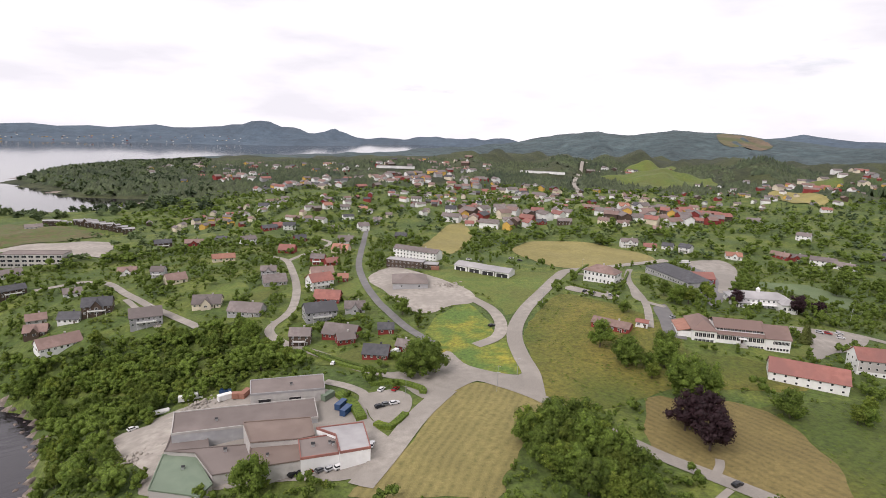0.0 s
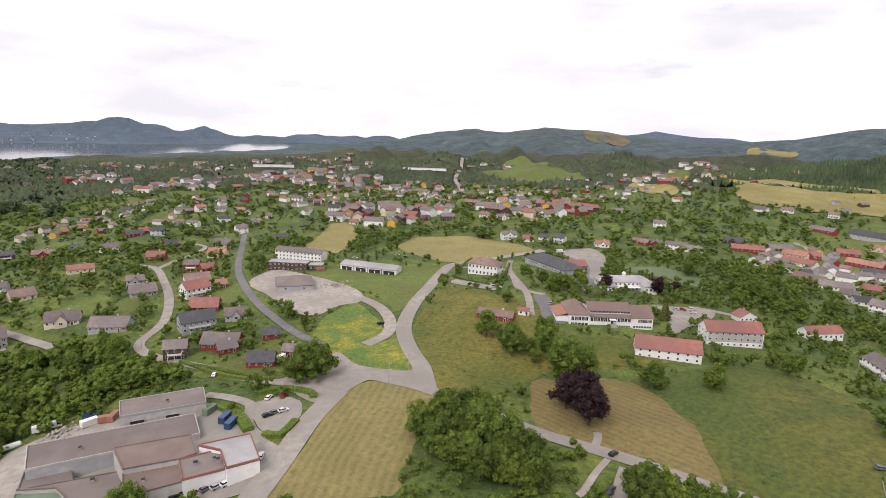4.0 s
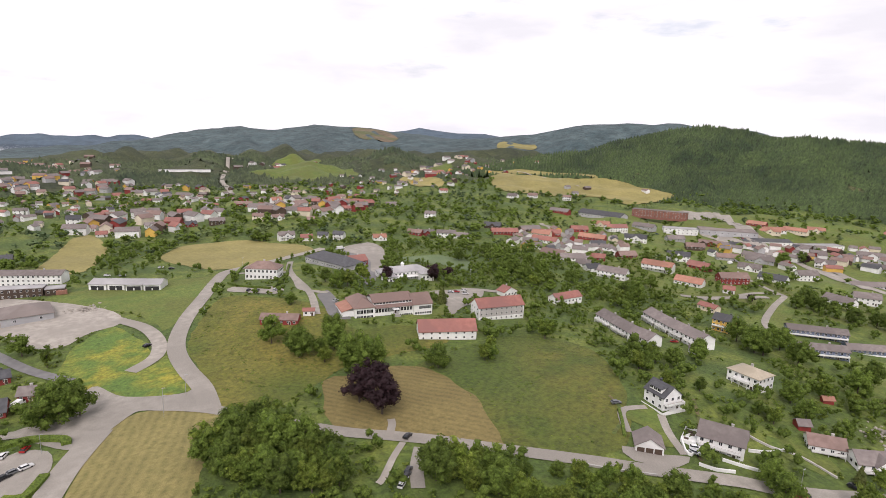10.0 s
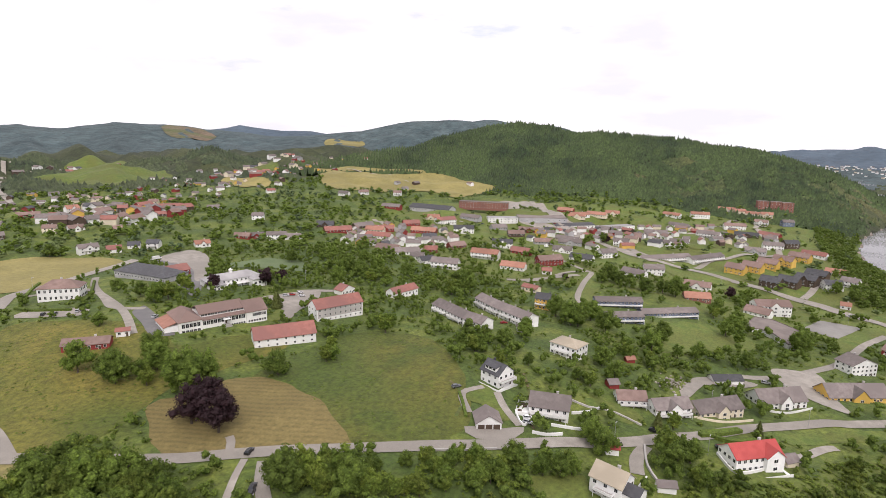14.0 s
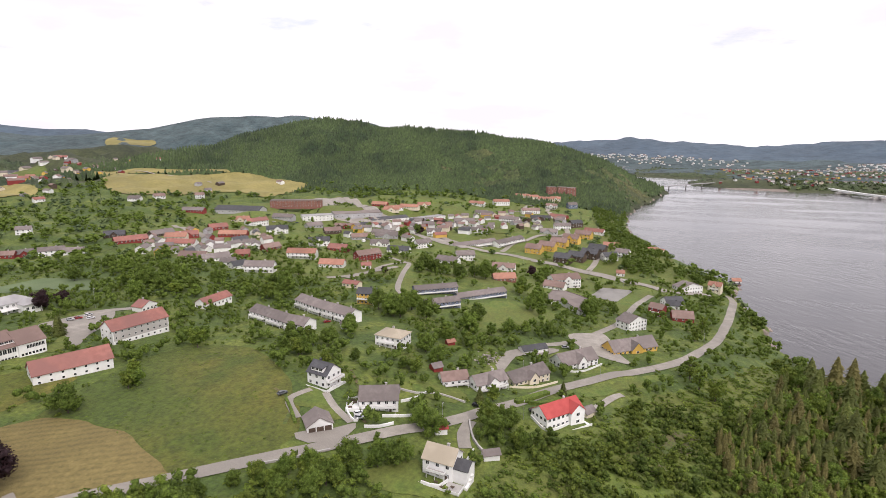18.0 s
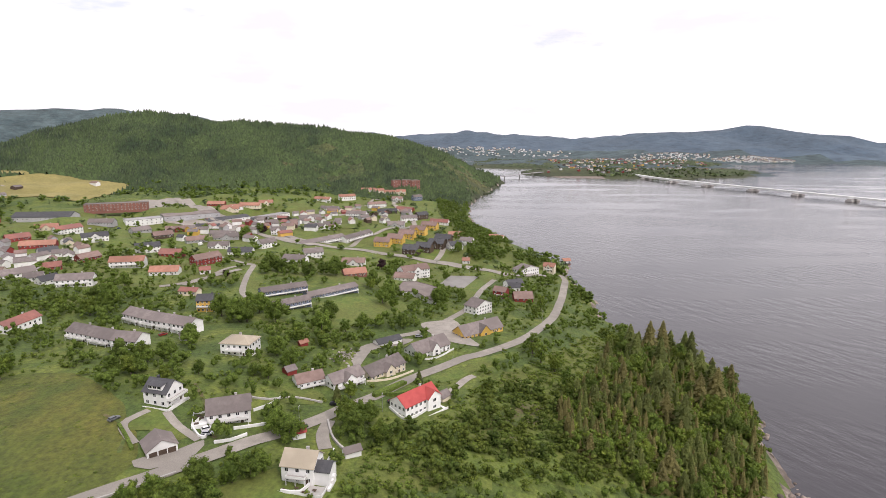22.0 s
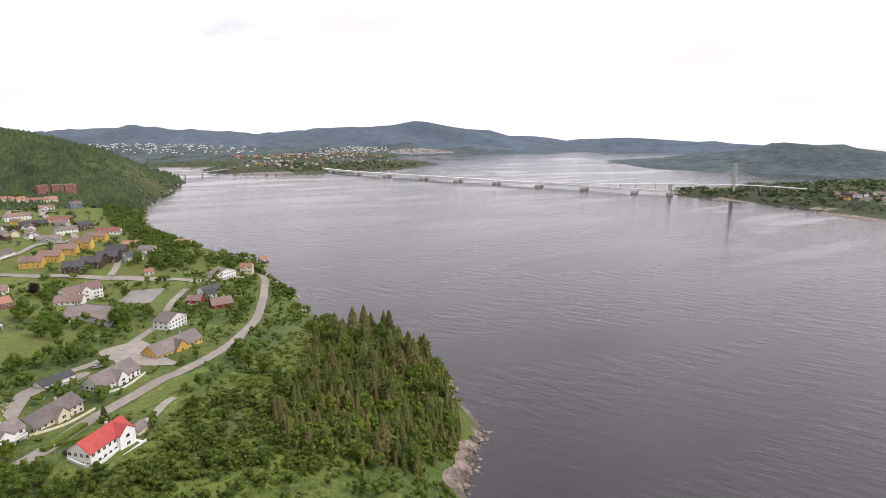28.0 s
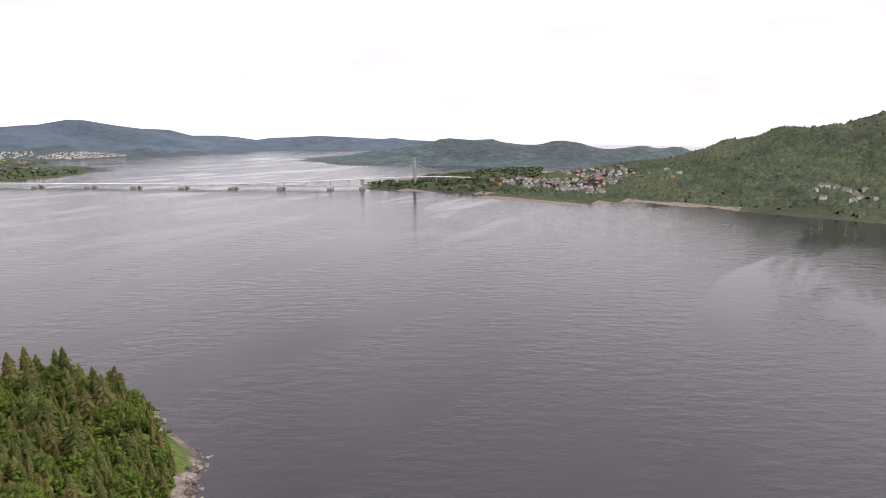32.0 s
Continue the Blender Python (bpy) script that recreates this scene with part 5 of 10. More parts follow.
# ---- roads ----
ribbon("main_road", [(-22.2, 159.5), (-14.6, 178.5), (-5.4, 204.3), (5.9, 227.2)], 9, M_ASPHALT, 0.3, "worn pale grey country road", "road")
ribbon("main_road", [(5.9, 227.2), (18.2, 238.5), (30.3, 231.8), (42.4, 221.4), (51.0, 210.5), (56.0, 204.5), (67.0, 191.0), (80.0, 176.8), (93.5, 166.0), (106.5, 155.0), (120.0, 141.5), (136.0, 126.0), (149.0, 113.5), (156.5, 106.0), (169.8, 94.4), (183.1, 83.6), (190.8, 75.6), (205.2, 64.3), (216.0, 57.6), (232.2, 46.1), (260.0, 33.0), (291.2, 12.0), (302.0, -0.2), (327.5, -22.1), (358.1, -36.6), (410.8, -52.7), (483.0, -67.8), (561.4, -80.6), (568.0, -75.1)], 6.5, M_ASPHALT, 0.28, "worn pale grey country road", "road")
ribbon("school_road", [(43.1, 221.4), (44.5, 242.9), (42.5, 263.1), (41.9, 283.9), (45.1, 302.8), (54.5, 328.6), (70.5, 362.3), (87.9, 402.1), (100.6, 424.2), (127.6, 437.1), (162.0, 459.0), (200.5, 484.9)], 8.5, M_ASPHALT, 0.3, "pale grey road up to the school", "road")
ribbon("estate_road", [(0.5, 227.3), (-11.9, 238.1), (-34.4, 249.6), (-60.2, 270.0), (-81.6, 287.4), (-93.2, 301.7), (-95.7, 313.3), (-91.6, 327.7), (-91.3, 346.5), (-98.1, 380.7), (-112.3, 425.1), (-128.0, 463.8), (-143.4, 474.1)], 5.5, M_ASPHALT, 0.3, "narrow grey estate road", "road")
ribbon("estate_road", [(-125.6, 461.9), (-116.4, 493.4), (-107.4, 523.1), (-106.3, 545.1), (-117.0, 556.8)], 4.5, M_ASPHALT, 0.3, "narrow grey estate road", "road")
ribbon("estate_road", [(-141.2, 318.7), (-162.0, 334.9), (-183.8, 350.7), (-216.9, 379.3), (-247.1, 409.5), (-268.5, 416.6), (-282.9, 406.0), (-294.3, 398.1)], 5.5, M_ASPHALT, 0.3, "narrow grey estate road", "road")
ribbon("estate_road", [(-166.8, 323.0), (-179.8, 337.0), (-194.8, 350.8), (-210.7, 367.9)], 4, M_ASPHALT, 0.3, "narrow grey side road", "road")
ribbon("dark_road", [(-81.8, 633.0), (-71.2, 512.2), (-63.7, 442.4), (-51.7, 386.7), (-39.3, 349.3), (-28.0, 325.2), (-15.7, 301.5), (-1.7, 281.4)], 5.2, M_ASPHALT_DARK, 0.3, "dark asphalt road past the red houses", "road")
ribbon("gravel_track", [(21.3, 351.2), (32.7, 329.6), (36.6, 306.4), (33.0, 287.8), (20.9, 276.8)], 7, M_GRAVEL, 0.27, "pale gravel track", "road")
ribbon("yard_road", [(-49.3, 237.5), (-38.1, 231.5), (-29.5, 223.1), (-29.5, 211.1), (-24.0, 198.4), (-14.3, 199.2)], 4.5, M_ASPHALT, 0.28, "grey lane round the car park", "road")
ribbon("school_drive", [(99.9, 413.6), (115.3, 407.3), (132.9, 396.6), (129.6, 351.1), (124.6, 321.2), (115.5, 290.8)], 4.5, M_ASPHALT, 0.3, "asphalt school drive", "road")
ribbon("school_drive", [(136.4, 323.5), (125.2, 337.7), (130.2, 363.9), (139.4, 403.5), (151.6, 435.0)], 4.5, M_ASPHALT, 0.3, "asphalt school drive", "road")
ribbon("farm_track", [(92.9, 165.8), (97.9, 172.4), (99.5, 176.3)], 3, M_GRAVEL, 0.3, "short gravel track", "road")
ribbon("farm_lane", [(95.3, 159.8), (87.6, 153.3), (79.2, 144.8), (76.3, 143.0)], 2.4, M_GRAVEL, 0.28, "narrow gravel lane", "road")
ribbon("farm_lane", [(99.0, 154.0), (92.0, 145.1), (86.3, 134.9)], 4.6, M_ASPHALT, 0.26, "parking lane beside the trees", "road")
ribbon("town_road", [(392.0, 224.4), (415.1, 218.1), (449.7, 215.3), (468.5, 203.2), (423.8, 189.1), (383.7, 175.4), (368.1, 165.3)], 4.5, M_ASPHALT, 0.4, "pale town road", "road")
ribbon("town_road", [(550.8, -62.0), (532.0, -27.9), (540.6, 4.7), (559.3, 39.3), (577.1, 76.4), (592.0, 115.5), (600.5, 155.2), (596.4, 185.9), (616.0, 211.7)], 7, M_ASPHALT, 0.5, "pale town road", "road")
ribbon("town_road", [(616.3, 152.7), (659.0, 149.1), (689.6, 134.2), (750.4, 99.4)], 6, M_ASPHALT, 0.6, "pale town road", "road")
ribbon("town_road", [(616.0, 211.7), (667.0, 257.5), (732.6, 322.0), (737.9, 356.2), (852.3, 484.7)], 8, M_ASPHALT, 0.8, "pale town road", "road")
ribbon("town_road", [(468.5, 203.2), (489.7, 233.9), (510.0, 266.0)], 4.5, M_ASPHALT, 0.5, "pale town road", "road")
ribbon("town_road", [(512.4, 506.6), (478.0, 439.4), (437.2, 377.2), (414.9, 363.9)], 4.5, M_ASPHALT, 0.5, "pale town road", "road")
ribbon("town_road", [(525.7, -21.4), (564.4, 38.7), (583.1, 96.8), (596.0, 139.0), (602.5, 208.6), (641.2, 261.7)], 9, M_ASPHALT, 0.5, "pale main street of the town", "road")
ribbon("town_road", [(860.0, 490.0), (697.3, 349.8), (663.8, 302.1), (614.2, 218.1), (587.9, 188.0)], 9, M_ASPHALT, 0.6, "pale main street of the town", "road")
ribbon("town_road", [(575.8, 51.0), (626.1, 47.3), (672.6, 53.9), (700.0, 62.0)], 6, M_ASPHALT, 0.5, "pale side street", "road")
ribbon("town_road", [(386.8, 240.1), (399.9, 225.9), (445.8, 203.8)], 6, M_ASPHALT, 0.45, "pale side street", "road")
ribbon("town_road", [(531.4, 542.4), (485.4, 459.5), (461.4, 403.4), (439.4, 379.3)], 6, M_ASPHALT, 0.5, "pale side street", "road")
ribbon("town_road", [(748.4, 94.7), (850.0, 120.0), (960.0, 160.0), (1060.0, 160.0)], 7, M_ASPHALT, 0.8, "pale side street", "road")
ribbon("town_road", [(660.0, 300.0), (760.0, 250.0), (850.0, 215.0), (940.0, 215.0), (1040.0, 200.0)], 7, M_ASPHALT, 0.8, "pale side street", "road")
ribbon("town_road", [(229.1, 307.4), (243.5, 300.9), (263.2, 286.0)], 6, M_ASPHALT, 0.3, "pale lane below the wood", "road")
ribbon("hill_road", [(315.8, 55.4), (338.2, 34.0), (388.3, 14.7), (456.0, 3.5), (502.1, -8.7)], 5, M_ASPHALT, 0.3, "grey road between the houses", "road")
ribbon("far_road", [(235.2, 947.1), (279.8, 1163.7), (322.4, 1370.8), (471.4, 1846.4)], 9, M_ASPHALT, 1.5, "pale main road in the distance", "road")
ribbon("far_road", [(870.9, 987.8), (879.0, 867.9), (847.3, 741.7), (813.9, 630.2)], 4, M_GRAVEL, 1.3, "pale farm road", "road")
ribbon("steep_drive", [(193.2, 122.3), (185.0, 113.1), (178.4, 101.9)], 3.2, M_ASPHALT, 0.3, "steep narrow drive", "road")
ribbon("steep_drive", [(171.3, 121.4), (179.7, 131.1), (185.2, 132.5), (193.0, 129.2)], 3.2, M_ASPHALT, 0.3, "narrow garden drive", "road")
ribbon("house_drive", [(203.7, 61.0), (192.7, 60.6), (183.5, 56.8)], 5, M_ASPHALT, 0.3, "asphalt house drive", "road")
ribbon("house_drive", [(231.2, 19.2), (262.2, 9.2), (269.9, 4.3)], 4, M_ASPHALT, 0.3, "asphalt house drive", "road")
ribbon("garden_wall", [(203.0, 91.8), (209.8, 87.3), (216.9, 85.6)], 0.4, M_WHITE, 0, "low white terrace wall", "wall", tall=1.2, kind='', note=False)
ribbon("garden_wall", [(244.9, 54.6), (252.0, 44.4), (267.6, 35.4)], 0.3, M_CREAM, 0, "low cream wooden fence", "fence", tall=1.0, kind='', note=False)
ribbon("garden_wall", [(285.2, 34.7), (289.6, 25.8), (305.4, 16.9)], 0.3, M_WHITE, 0, "low white wooden fence", "fence", tall=1.0, kind='', note=False)
ribbon("hedge", [(228.5, 48.0), (237.5, 41.9), (248.3, 36.9)], 2.2, M_LEAF, 0, "clipped green hedge beside the drive", "hedge", tall=1.8, kind='', note=False)
ribbon("hedge", [(-59.9, 268.6), (-46.9, 259.5), (-31.7, 248.9)], 1.8, M_LEAF, 0, "clipped green roadside hedge", "hedge", tall=1.6, kind='', note=False)
ribbon("hedge", [(-21.8, 198.1), (-16.1, 195.0), (-10.8, 204.7)], 3.0, M_LEAF2, 0, "bushy light green hedge round the car park", "hedge", tall=1.5, kind='', note=False)
ribbon("hedge", [(-28.3, 232.7), (-17.2, 234.7), (-5.6, 227.4), (-4.7, 222.9)], 3.0, M_LEAF, 0, "bushy hedge beside the car park", "hedge", tall=1.5, kind='', note=False)
ribbon("hedge", [(-40.5, 223.9), (-32.9, 213.7), (-27.7, 201.8)], 4.0, M_LEAF, 0, "bushy green hedge by the sheds", "hedge", tall=2.0, kind='', note=False)

ribbon("hedge", [(90.7, 383.9), (94.9, 368.3), (108.1, 349.9)], 1.6, M_LEAF, 0, "clipped hedge round the villa garden", "hedge", tall=1.5, kind='', note=False)
ribbon("hedge", [(111.0, 351.2), (126.9, 376.3), (145.2, 419.5)], 1.6, M_LEAF, 0, "clipped hedge round the villa garden", "hedge", tall=1.5, kind='', note=False)
ribbon("hedge", [(94.1, 387.4), (108.1, 421.8), (120.8, 445.8)], 1.6, M_LEAF, 0, "clipped hedge round the villa garden", "hedge", tall=1.5, kind='', note=False)
ribbon("hedge", [(-68.3, 277.1), (-50.6, 259.3), (-32.7, 247.3), (-22.2, 246.2)], 1.8, M_LEAF, 0, "clipped hedge along the estate road", "hedge", tall=1.5, kind='', note=False)
ribbon("hedge", [(-85.9, 305.3), (-65.8, 306.5), (-54.3, 313.4), (-42.2, 320.1)], 1.8, M_LEAF2, 0, "flowering hedge between the gardens", "hedge", tall=1.6, kind='', note=False)
ribbon("hedge", [(-67.9, 367.3), (-50.2, 329.6), (-42.2, 320.1)], 1.4, M_LEAF, 0, "clipped green garden hedge between lawns", "hedge", tall=1.4, kind='', note=False)
ribbon("garden_wall", [(213.3, 97.2), (214.0, 89.4), (218.9, 80.9), (218.0, 68.0)], 0.6, M_CONCRETE, 0, "low stone garden wall by the road", "wall", tall=0.8, kind='', note=False)
ribbon("hedge", [(232.1, 44.9), (233.2, 37.2), (244.5, 30.4)], 1.8, M_LEAF, 0, "clipped hedge above the red-roofed house", "hedge", tall=1.6, kind='', note=False)
ribbon("hedge", [(181.3, 133.7), (174.9, 126.9), (167.9, 120.1)], 1.2, M_LEAF, 0, "low clipped hedge beside the drive", "hedge", tall=1.0, kind='', note=False)
ribbon("garden_wall", [(203.6, 61.6), (190.7, 55.8), (182.7, 48.4)], 0.7, M_CONCRETE, 0, "dry stone wall beside the drive", "wall", tall=1.0, kind='', note=False)
ribbon("trodden_path", [(181.1, 96.9), (189.1, 106.7), (200.6, 110.1), (218.5, 123.9)], 1.4, M_HEATH, 0.2, "narrow trodden path through the pasture", "path", note=False)
ribbon("trodden_path", [(165.6, 123.4), (180.3, 130.5), (187.5, 143.8)], 1.4, M_HEATH, 0.2, "narrow trodden path through the pasture", "path", note=False)

# ---- sheds below the junction ----
block([(-78.7, 225.5), (-49.3, 234.0), (-45.8, 220.4), (-74.5, 212.7)], 38.7, 7.0, M_CONCRETE, M_FELT, "long grey shed with a pale flat roof", fascia=M_FELT_LIGHT)
block([(-100.2, 201.1), (-49.5, 216.8), (-44.5, 201.2), (-94.2, 185.8)], 36.0, 7.0, M_GREY, M_FELT, "long low shed with dark felt roof", fascia=M_CONCRETE)
block([(-69.1, 188.6), (-45.8, 193.8), (-41.4, 181.4), (-46.0, 178.9), (-62.1, 175.4)], 39.4, 7.6, M_CONCRETE, M_FELT_BROWN, "low workshop with brown felt roof")
block([(-63.0, 178.1), (-46.9, 181.6), (-43.2, 169.0), (-58.7, 163.4)], 38.9, 6.2, M_CONCRETE, M_FELT_BROWN, "low workshop with brown felt roof")
block([(-46.5, 178.7), (-34.6, 183.1), (-31.1, 171.6), (-43.0, 167.6)], 40.7, 6.0, M_WHITE, M_FELT, "white hall with a red fascia", fascia=M_TILE_RED)
block([(-41.4, 184.2), (-25.4, 189.2), (-20.7, 173.0), (-30.3, 169.4), (-33.8, 180.1)], 41.7, 6.6, M_WHITE, M_FELT_LIGHT, "white hall with a pale roof and red fascia", fascia=M_TILE_RED)
block([(-97.0, 191.4), (-85.8, 195.7), (-80.0, 184.0), (-94.3, 181.0)], 33.9, 5.5, M_GREY, M_FELT, "dark felt-roofed lean-to shed")
block([(-94.0, 179.6), (-66.3, 185.5), (-61.2, 170.3), (-72.0, 166.6), (-82.9, 179.1)], 35.6, 4.5, M_CONCRETE, M_FELT, "low felt-roofed link building")
block([(-89.8, 160.1), (-94.5, 179.5), (-84.1, 181.1), (-71.0, 164.0), (-72.6, 157.6)], 33.6, 5.0, M_CONCRETE, M_GREEN_ROOF, "hall with a faded green sheet roof")

# dark doorways and pale kerbs of the sheds
for gx_, gy_ in ((-69.2, 214.1), (-57.5, 217.2)):
    gate = empty("shed_doorway", pose(gx_, gy_, 38.7, 0, 0, 15), "wide dark doorway of the pale shed", "doorway")
    child("opening", Shape().box(-2.4, 2.4, -0.12, 0.1, 0, 4.4).mesh("opening", M_DARK), gate)
    child("frame", Shape().box(-2.6, -2.4, -0.16, 0.1, 0, 4.6).box(2.4, 2.6, -0.16, 0.1, 0, 4.6).box(-2.4, 2.4, -0.16, 0.1, 4.4, 4.6).mesh("frame", M_CONCRETE), gate)

# ---- school and boarding houses ----
school_house()
house(167.9, 238.1, -25.5, 30.7, 13, 5.0, 4.6, M_WHITE, M_TILE_RED, label="long white building with red tiled roof", z=47.3, storeys=2, sides="flr", gap=4.0, win=(0.9, 0.9), category="boarding house", name="boarding_house", chimney=False)
boarding = house(214.9, 251.8, -13.7, 29.7, 12, 8.6, 4.2, M_WHITE, M_TILE_RED, label="three-storey white boarding house with red roof", z=46.3, storeys=3, sides="flr", gap=3.2, win=(0.9, 0.9), category="boarding house", name="boarding_house", chimney=False)
child("wall_band", Shape().box(-14.4, 14.4, -6.03, -5.9, 2.9, 8.3).mesh("wall_band", M_CONCRETE), boarding, "greyish plaster of the upper storeys")
house(253.1, 287.1, -0.6, 11.7, 8, 4, 3, M_WHITE, M_TILE_RED, label="white annexe with a red tiled roof", z=45.3, ridge="y", sides="f")
house(283.5, 261.3, -3.6, 22.5, 9, 5.0, 3, M_WHITE, M_TILE_RED, label="white wooden house with a red tiled roof", z=42.3, storeys=1, sides="fl")
house(115.9, 386.7, -37.3, 22.4, 13, 8, 4.2, M_WHITE, M_TILE_BROWN, label="white two-storey villa with hipped brown roof", z=51.8, kind="hip", storeys=2, sides="flr", gap=2.6, win=(1.1, 1.7))
hall = house(204.2, 347.6, -6.6, 36.6, 13, 6.5, 3.4, M_WHITE, M_FELT_LIGHT, label="white school pavilion with a pale hipped roof and two wings", z=49.6, storeys=2, sides="flr", kind="hip", category="school", name="school", chimney=False)
for wx_ in (-14.2, 14.2):
    child("wing_wall", Shape().box(wx_ - 4.8, wx_ + 4.8, -13.5, -6.4, -3, 5.6).mesh("wing_wall", M_WHITE), hall)
    child("wing_roof", Shape().add(*_moved(hip_roof(9.6, 12, 5.6, 2.6, 0.5), (wx_, -8.0, 0))).mesh("wing_roof", M_FELT_LIGHT), hall)
    window_row(hall, wx_ - 4.4, wx_ + 4.4, -13.5, 2.9, 3, (1.4, 1.6))
child("portico", Shape().box(-9.2, 9.2, -9.4, -6.4, 3.1, 3.35).box(-8.9, -8.6, -9.2, -8.9, -1, 3.1).box(8.6, 8.9, -9.2, -8.9, -1, 3.1).box(-3.1, -2.8, -9.2, -8.9, -1, 3.1).box(2.8, 3.1, -9.2, -8.9, -1, 3.1).mesh("portico", M_WHITE), hall)
child("cupola", Shape().box(-0.9, 0.9, -0.9, 0.9, 9.0, 11.2).add([(-1.2, -1.2, 11.2), (1.2, -1.2, 11.2), (1.2, 1.2, 11.2), (-1.2, 1.2, 11.2), (0, 0, 12.8)], [(0, 1, 4), (1, 2, 4), (2, 3, 4), (3, 0, 4), (3, 2, 1, 0)]).mesh("cupola", M_WHITE), hall)
house(176.4, 403.9, -74.9, 49.3, 20, 5, 5, M_GREY, M_TILE_DARK, label="low hall with a broad black roof", z=50.3, sides="f", kind="hip", category="hall", name="sports_hall", chimney=False)
house(191.0, 401.2, -0.4, 18.8, 12, 4, 3.5, M_RED, M_TILE_RED, label="red brick house with red roof", z=50.3, sides="f")
house(95.1, 291.4, -34.1, 20.0, 8, 3.2, 2.2, M_RED, M_TILE_BROWN, label="low red bungalow with brown roof", z=51.0, sides="f")
house(111.9, 292.9, -26.0, 6.1, 5, 3.0, 1.0, M_WHITE, M_TILE_RED, label="small white shed with red roof", z=52.5, sides="f", chimney=False)

# ---- buildings by the gravel yard ----
house(-19.4, 380.0, 5.2, 23.6, 24, 4.5, 4.0, M_GREY, M_FELT, label="grey sheet-clad hall with dark roof", z=46.5, kind="hip", sides="f", gap=9, category="hall", name="hall", chimney=False)
house(-25.1, 432.3, -14.7, 29.6, 9, 6.5, 0.5, M_BROWN, M_FELT_LIGHT, label="dark two-storey modular building with pale flat roof", z=45.6, kind="flat", storeys=2, sides="fl", gap=3.0, category="office", name="office_building")
house(-5.2, 426.1, -7.1, 10.5, 9, 4, 0.5, M_BROWN, M_FELT_LIGHT, label="dark single-storey modular building", z=47.2, kind="flat", storeys=1, sides="f", gap=3.0, category="office", name="office_building")
house(-17.8, 468.8, -26.2, 41.2, 11, 8, 2.5, M_WHITE, M_TILE_GREY, label="long white office building with grey roof", z=44.3, storeys=3, sides="f", gap=3, category="office", name="office_building")
house(21.2, 426.6, -34.8, 11.3, 14, 4, 2.2, M_WHITE, M_FELT_LIGHT, label="white terraced workshop unit with pale roof", z=47.6, sides="f", chimney=False, category="workshop", name="workshop", group="white workshop row")
house(31.2, 420.3, -34.4, 11.0, 14, 4, 2.2, M_WHITE, M_FELT_LIGHT, label="white terraced workshop unit with pale roof", z=47.8, sides="f", chimney=False, category="workshop", name="workshop", group="white workshop row")
house(40.0, 413.9, -26.4, 9.9, 14, 4, 2.2, M_WHITE, M_FELT_LIGHT, label="white terraced workshop unit with pale roof", z=48.0, sides="f", chimney=False, category="workshop", name="workshop", group="white workshop row")
house(49.9, 407.7, -26.2, 10.5, 14, 4, 2.2, M_WHITE, M_FELT_LIGHT, label="white terraced workshop unit with pale roof", z=48.2, sides="f", chimney=False, category="workshop", name="workshop", group="white workshop row")
for ob in [o for o in scene.objects if o.name.split(".")[0] == "workshop"]:
    child("garage_door", Shape().box(-4.2, -0.4, -7.12, -6.98, 0, 2.9).mesh("garage_door", M_DARK), ob, "dark glazed workshop door")
    child("garage_door", Shape().box(0.4, 4.2, -7.12, -6.98, 0, 2.9).mesh("garage_door", M_DARK), ob, "dark glazed workshop door")
house(-340.3, 467.9, 8.3, 48.6, 16, 11, 0.5, M_CONCRETE, M_FELT, label="unfinished concrete apartment block", z=27.5, kind="flat", storeys=3, sides="f", gap=5, win=(3.6, 1.8), category="apartments", name="apartment_building")
house(-493.8, 707.7, 35, 13.1, 10.2, 5.9, 3.7, M_BROWN, M_FELT_LIGHT, label="dark brown wooden house with a pale roof", storeys=2, kind="flat", chimney=False, gap=4.0, sides="f")
house(-485.1, 706.3, 34, 13.0, 10.2, 5.9, 3.7, M_BROWN, M_FELT_LIGHT, label="dark brown wooden house with a pale roof", storeys=2, kind="flat", chimney=False, gap=4.0, sides="f")
house(-478.1, 707.4, 34, 13.0, 10.1, 5.9, 3.7, M_BROWN, M_FELT_LIGHT, label="dark brown wooden house with a pale roof", storeys=2, kind="flat", chimney=False, gap=4.0, sides="f")
house(-472.1, 709.9, 34, 13.0, 10.1, 5.9, 3.6, M_BROWN, M_FELT_LIGHT, label="dark brown wooden house with a pale roof", storeys=2, kind="flat", chimney=False, gap=4.0, sides="f")
house(-467.0, 714.0, 33, 13.0, 10.1, 5.9, 3.6, M_BROWN, M_FELT_LIGHT, label="dark brown wooden house with a pale roof", storeys=2, kind="flat", chimney=False, gap=4.0, sides="f")
house(-435.8, 677.6, 33, 12.3, 9.6, 5.9, 3.4, M_BROWN, M_FELT_LIGHT, label="dark brown wooden house with a pale roof", storeys=2, kind="flat", chimney=False, gap=4.0, sides="f")
house(-426.2, 674.1, 32, 12.2, 9.5, 5.9, 3.4, M_BROWN, M_FELT_LIGHT, label="dark brown wooden house with a pale roof", storeys=2, kind="flat", chimney=False, gap=4.0, sides="f")
house(-417.6, 672.2, 32, 12.1, 9.4, 5.9, 3.4, M_BROWN, M_FELT_LIGHT, label="dark brown wooden house with a pale roof", storeys=2, kind="flat", chimney=False, gap=4.0, sides="f")
house(-422.5, 666.9, 32, 13.5, 10.6, 5.9, 3.8, M_BROWN, M_FELT_LIGHT, label="dark brown wooden house with a pale roof", storeys=2, kind="flat", chimney=False, gap=4.0, sides="f", cross=4.7)
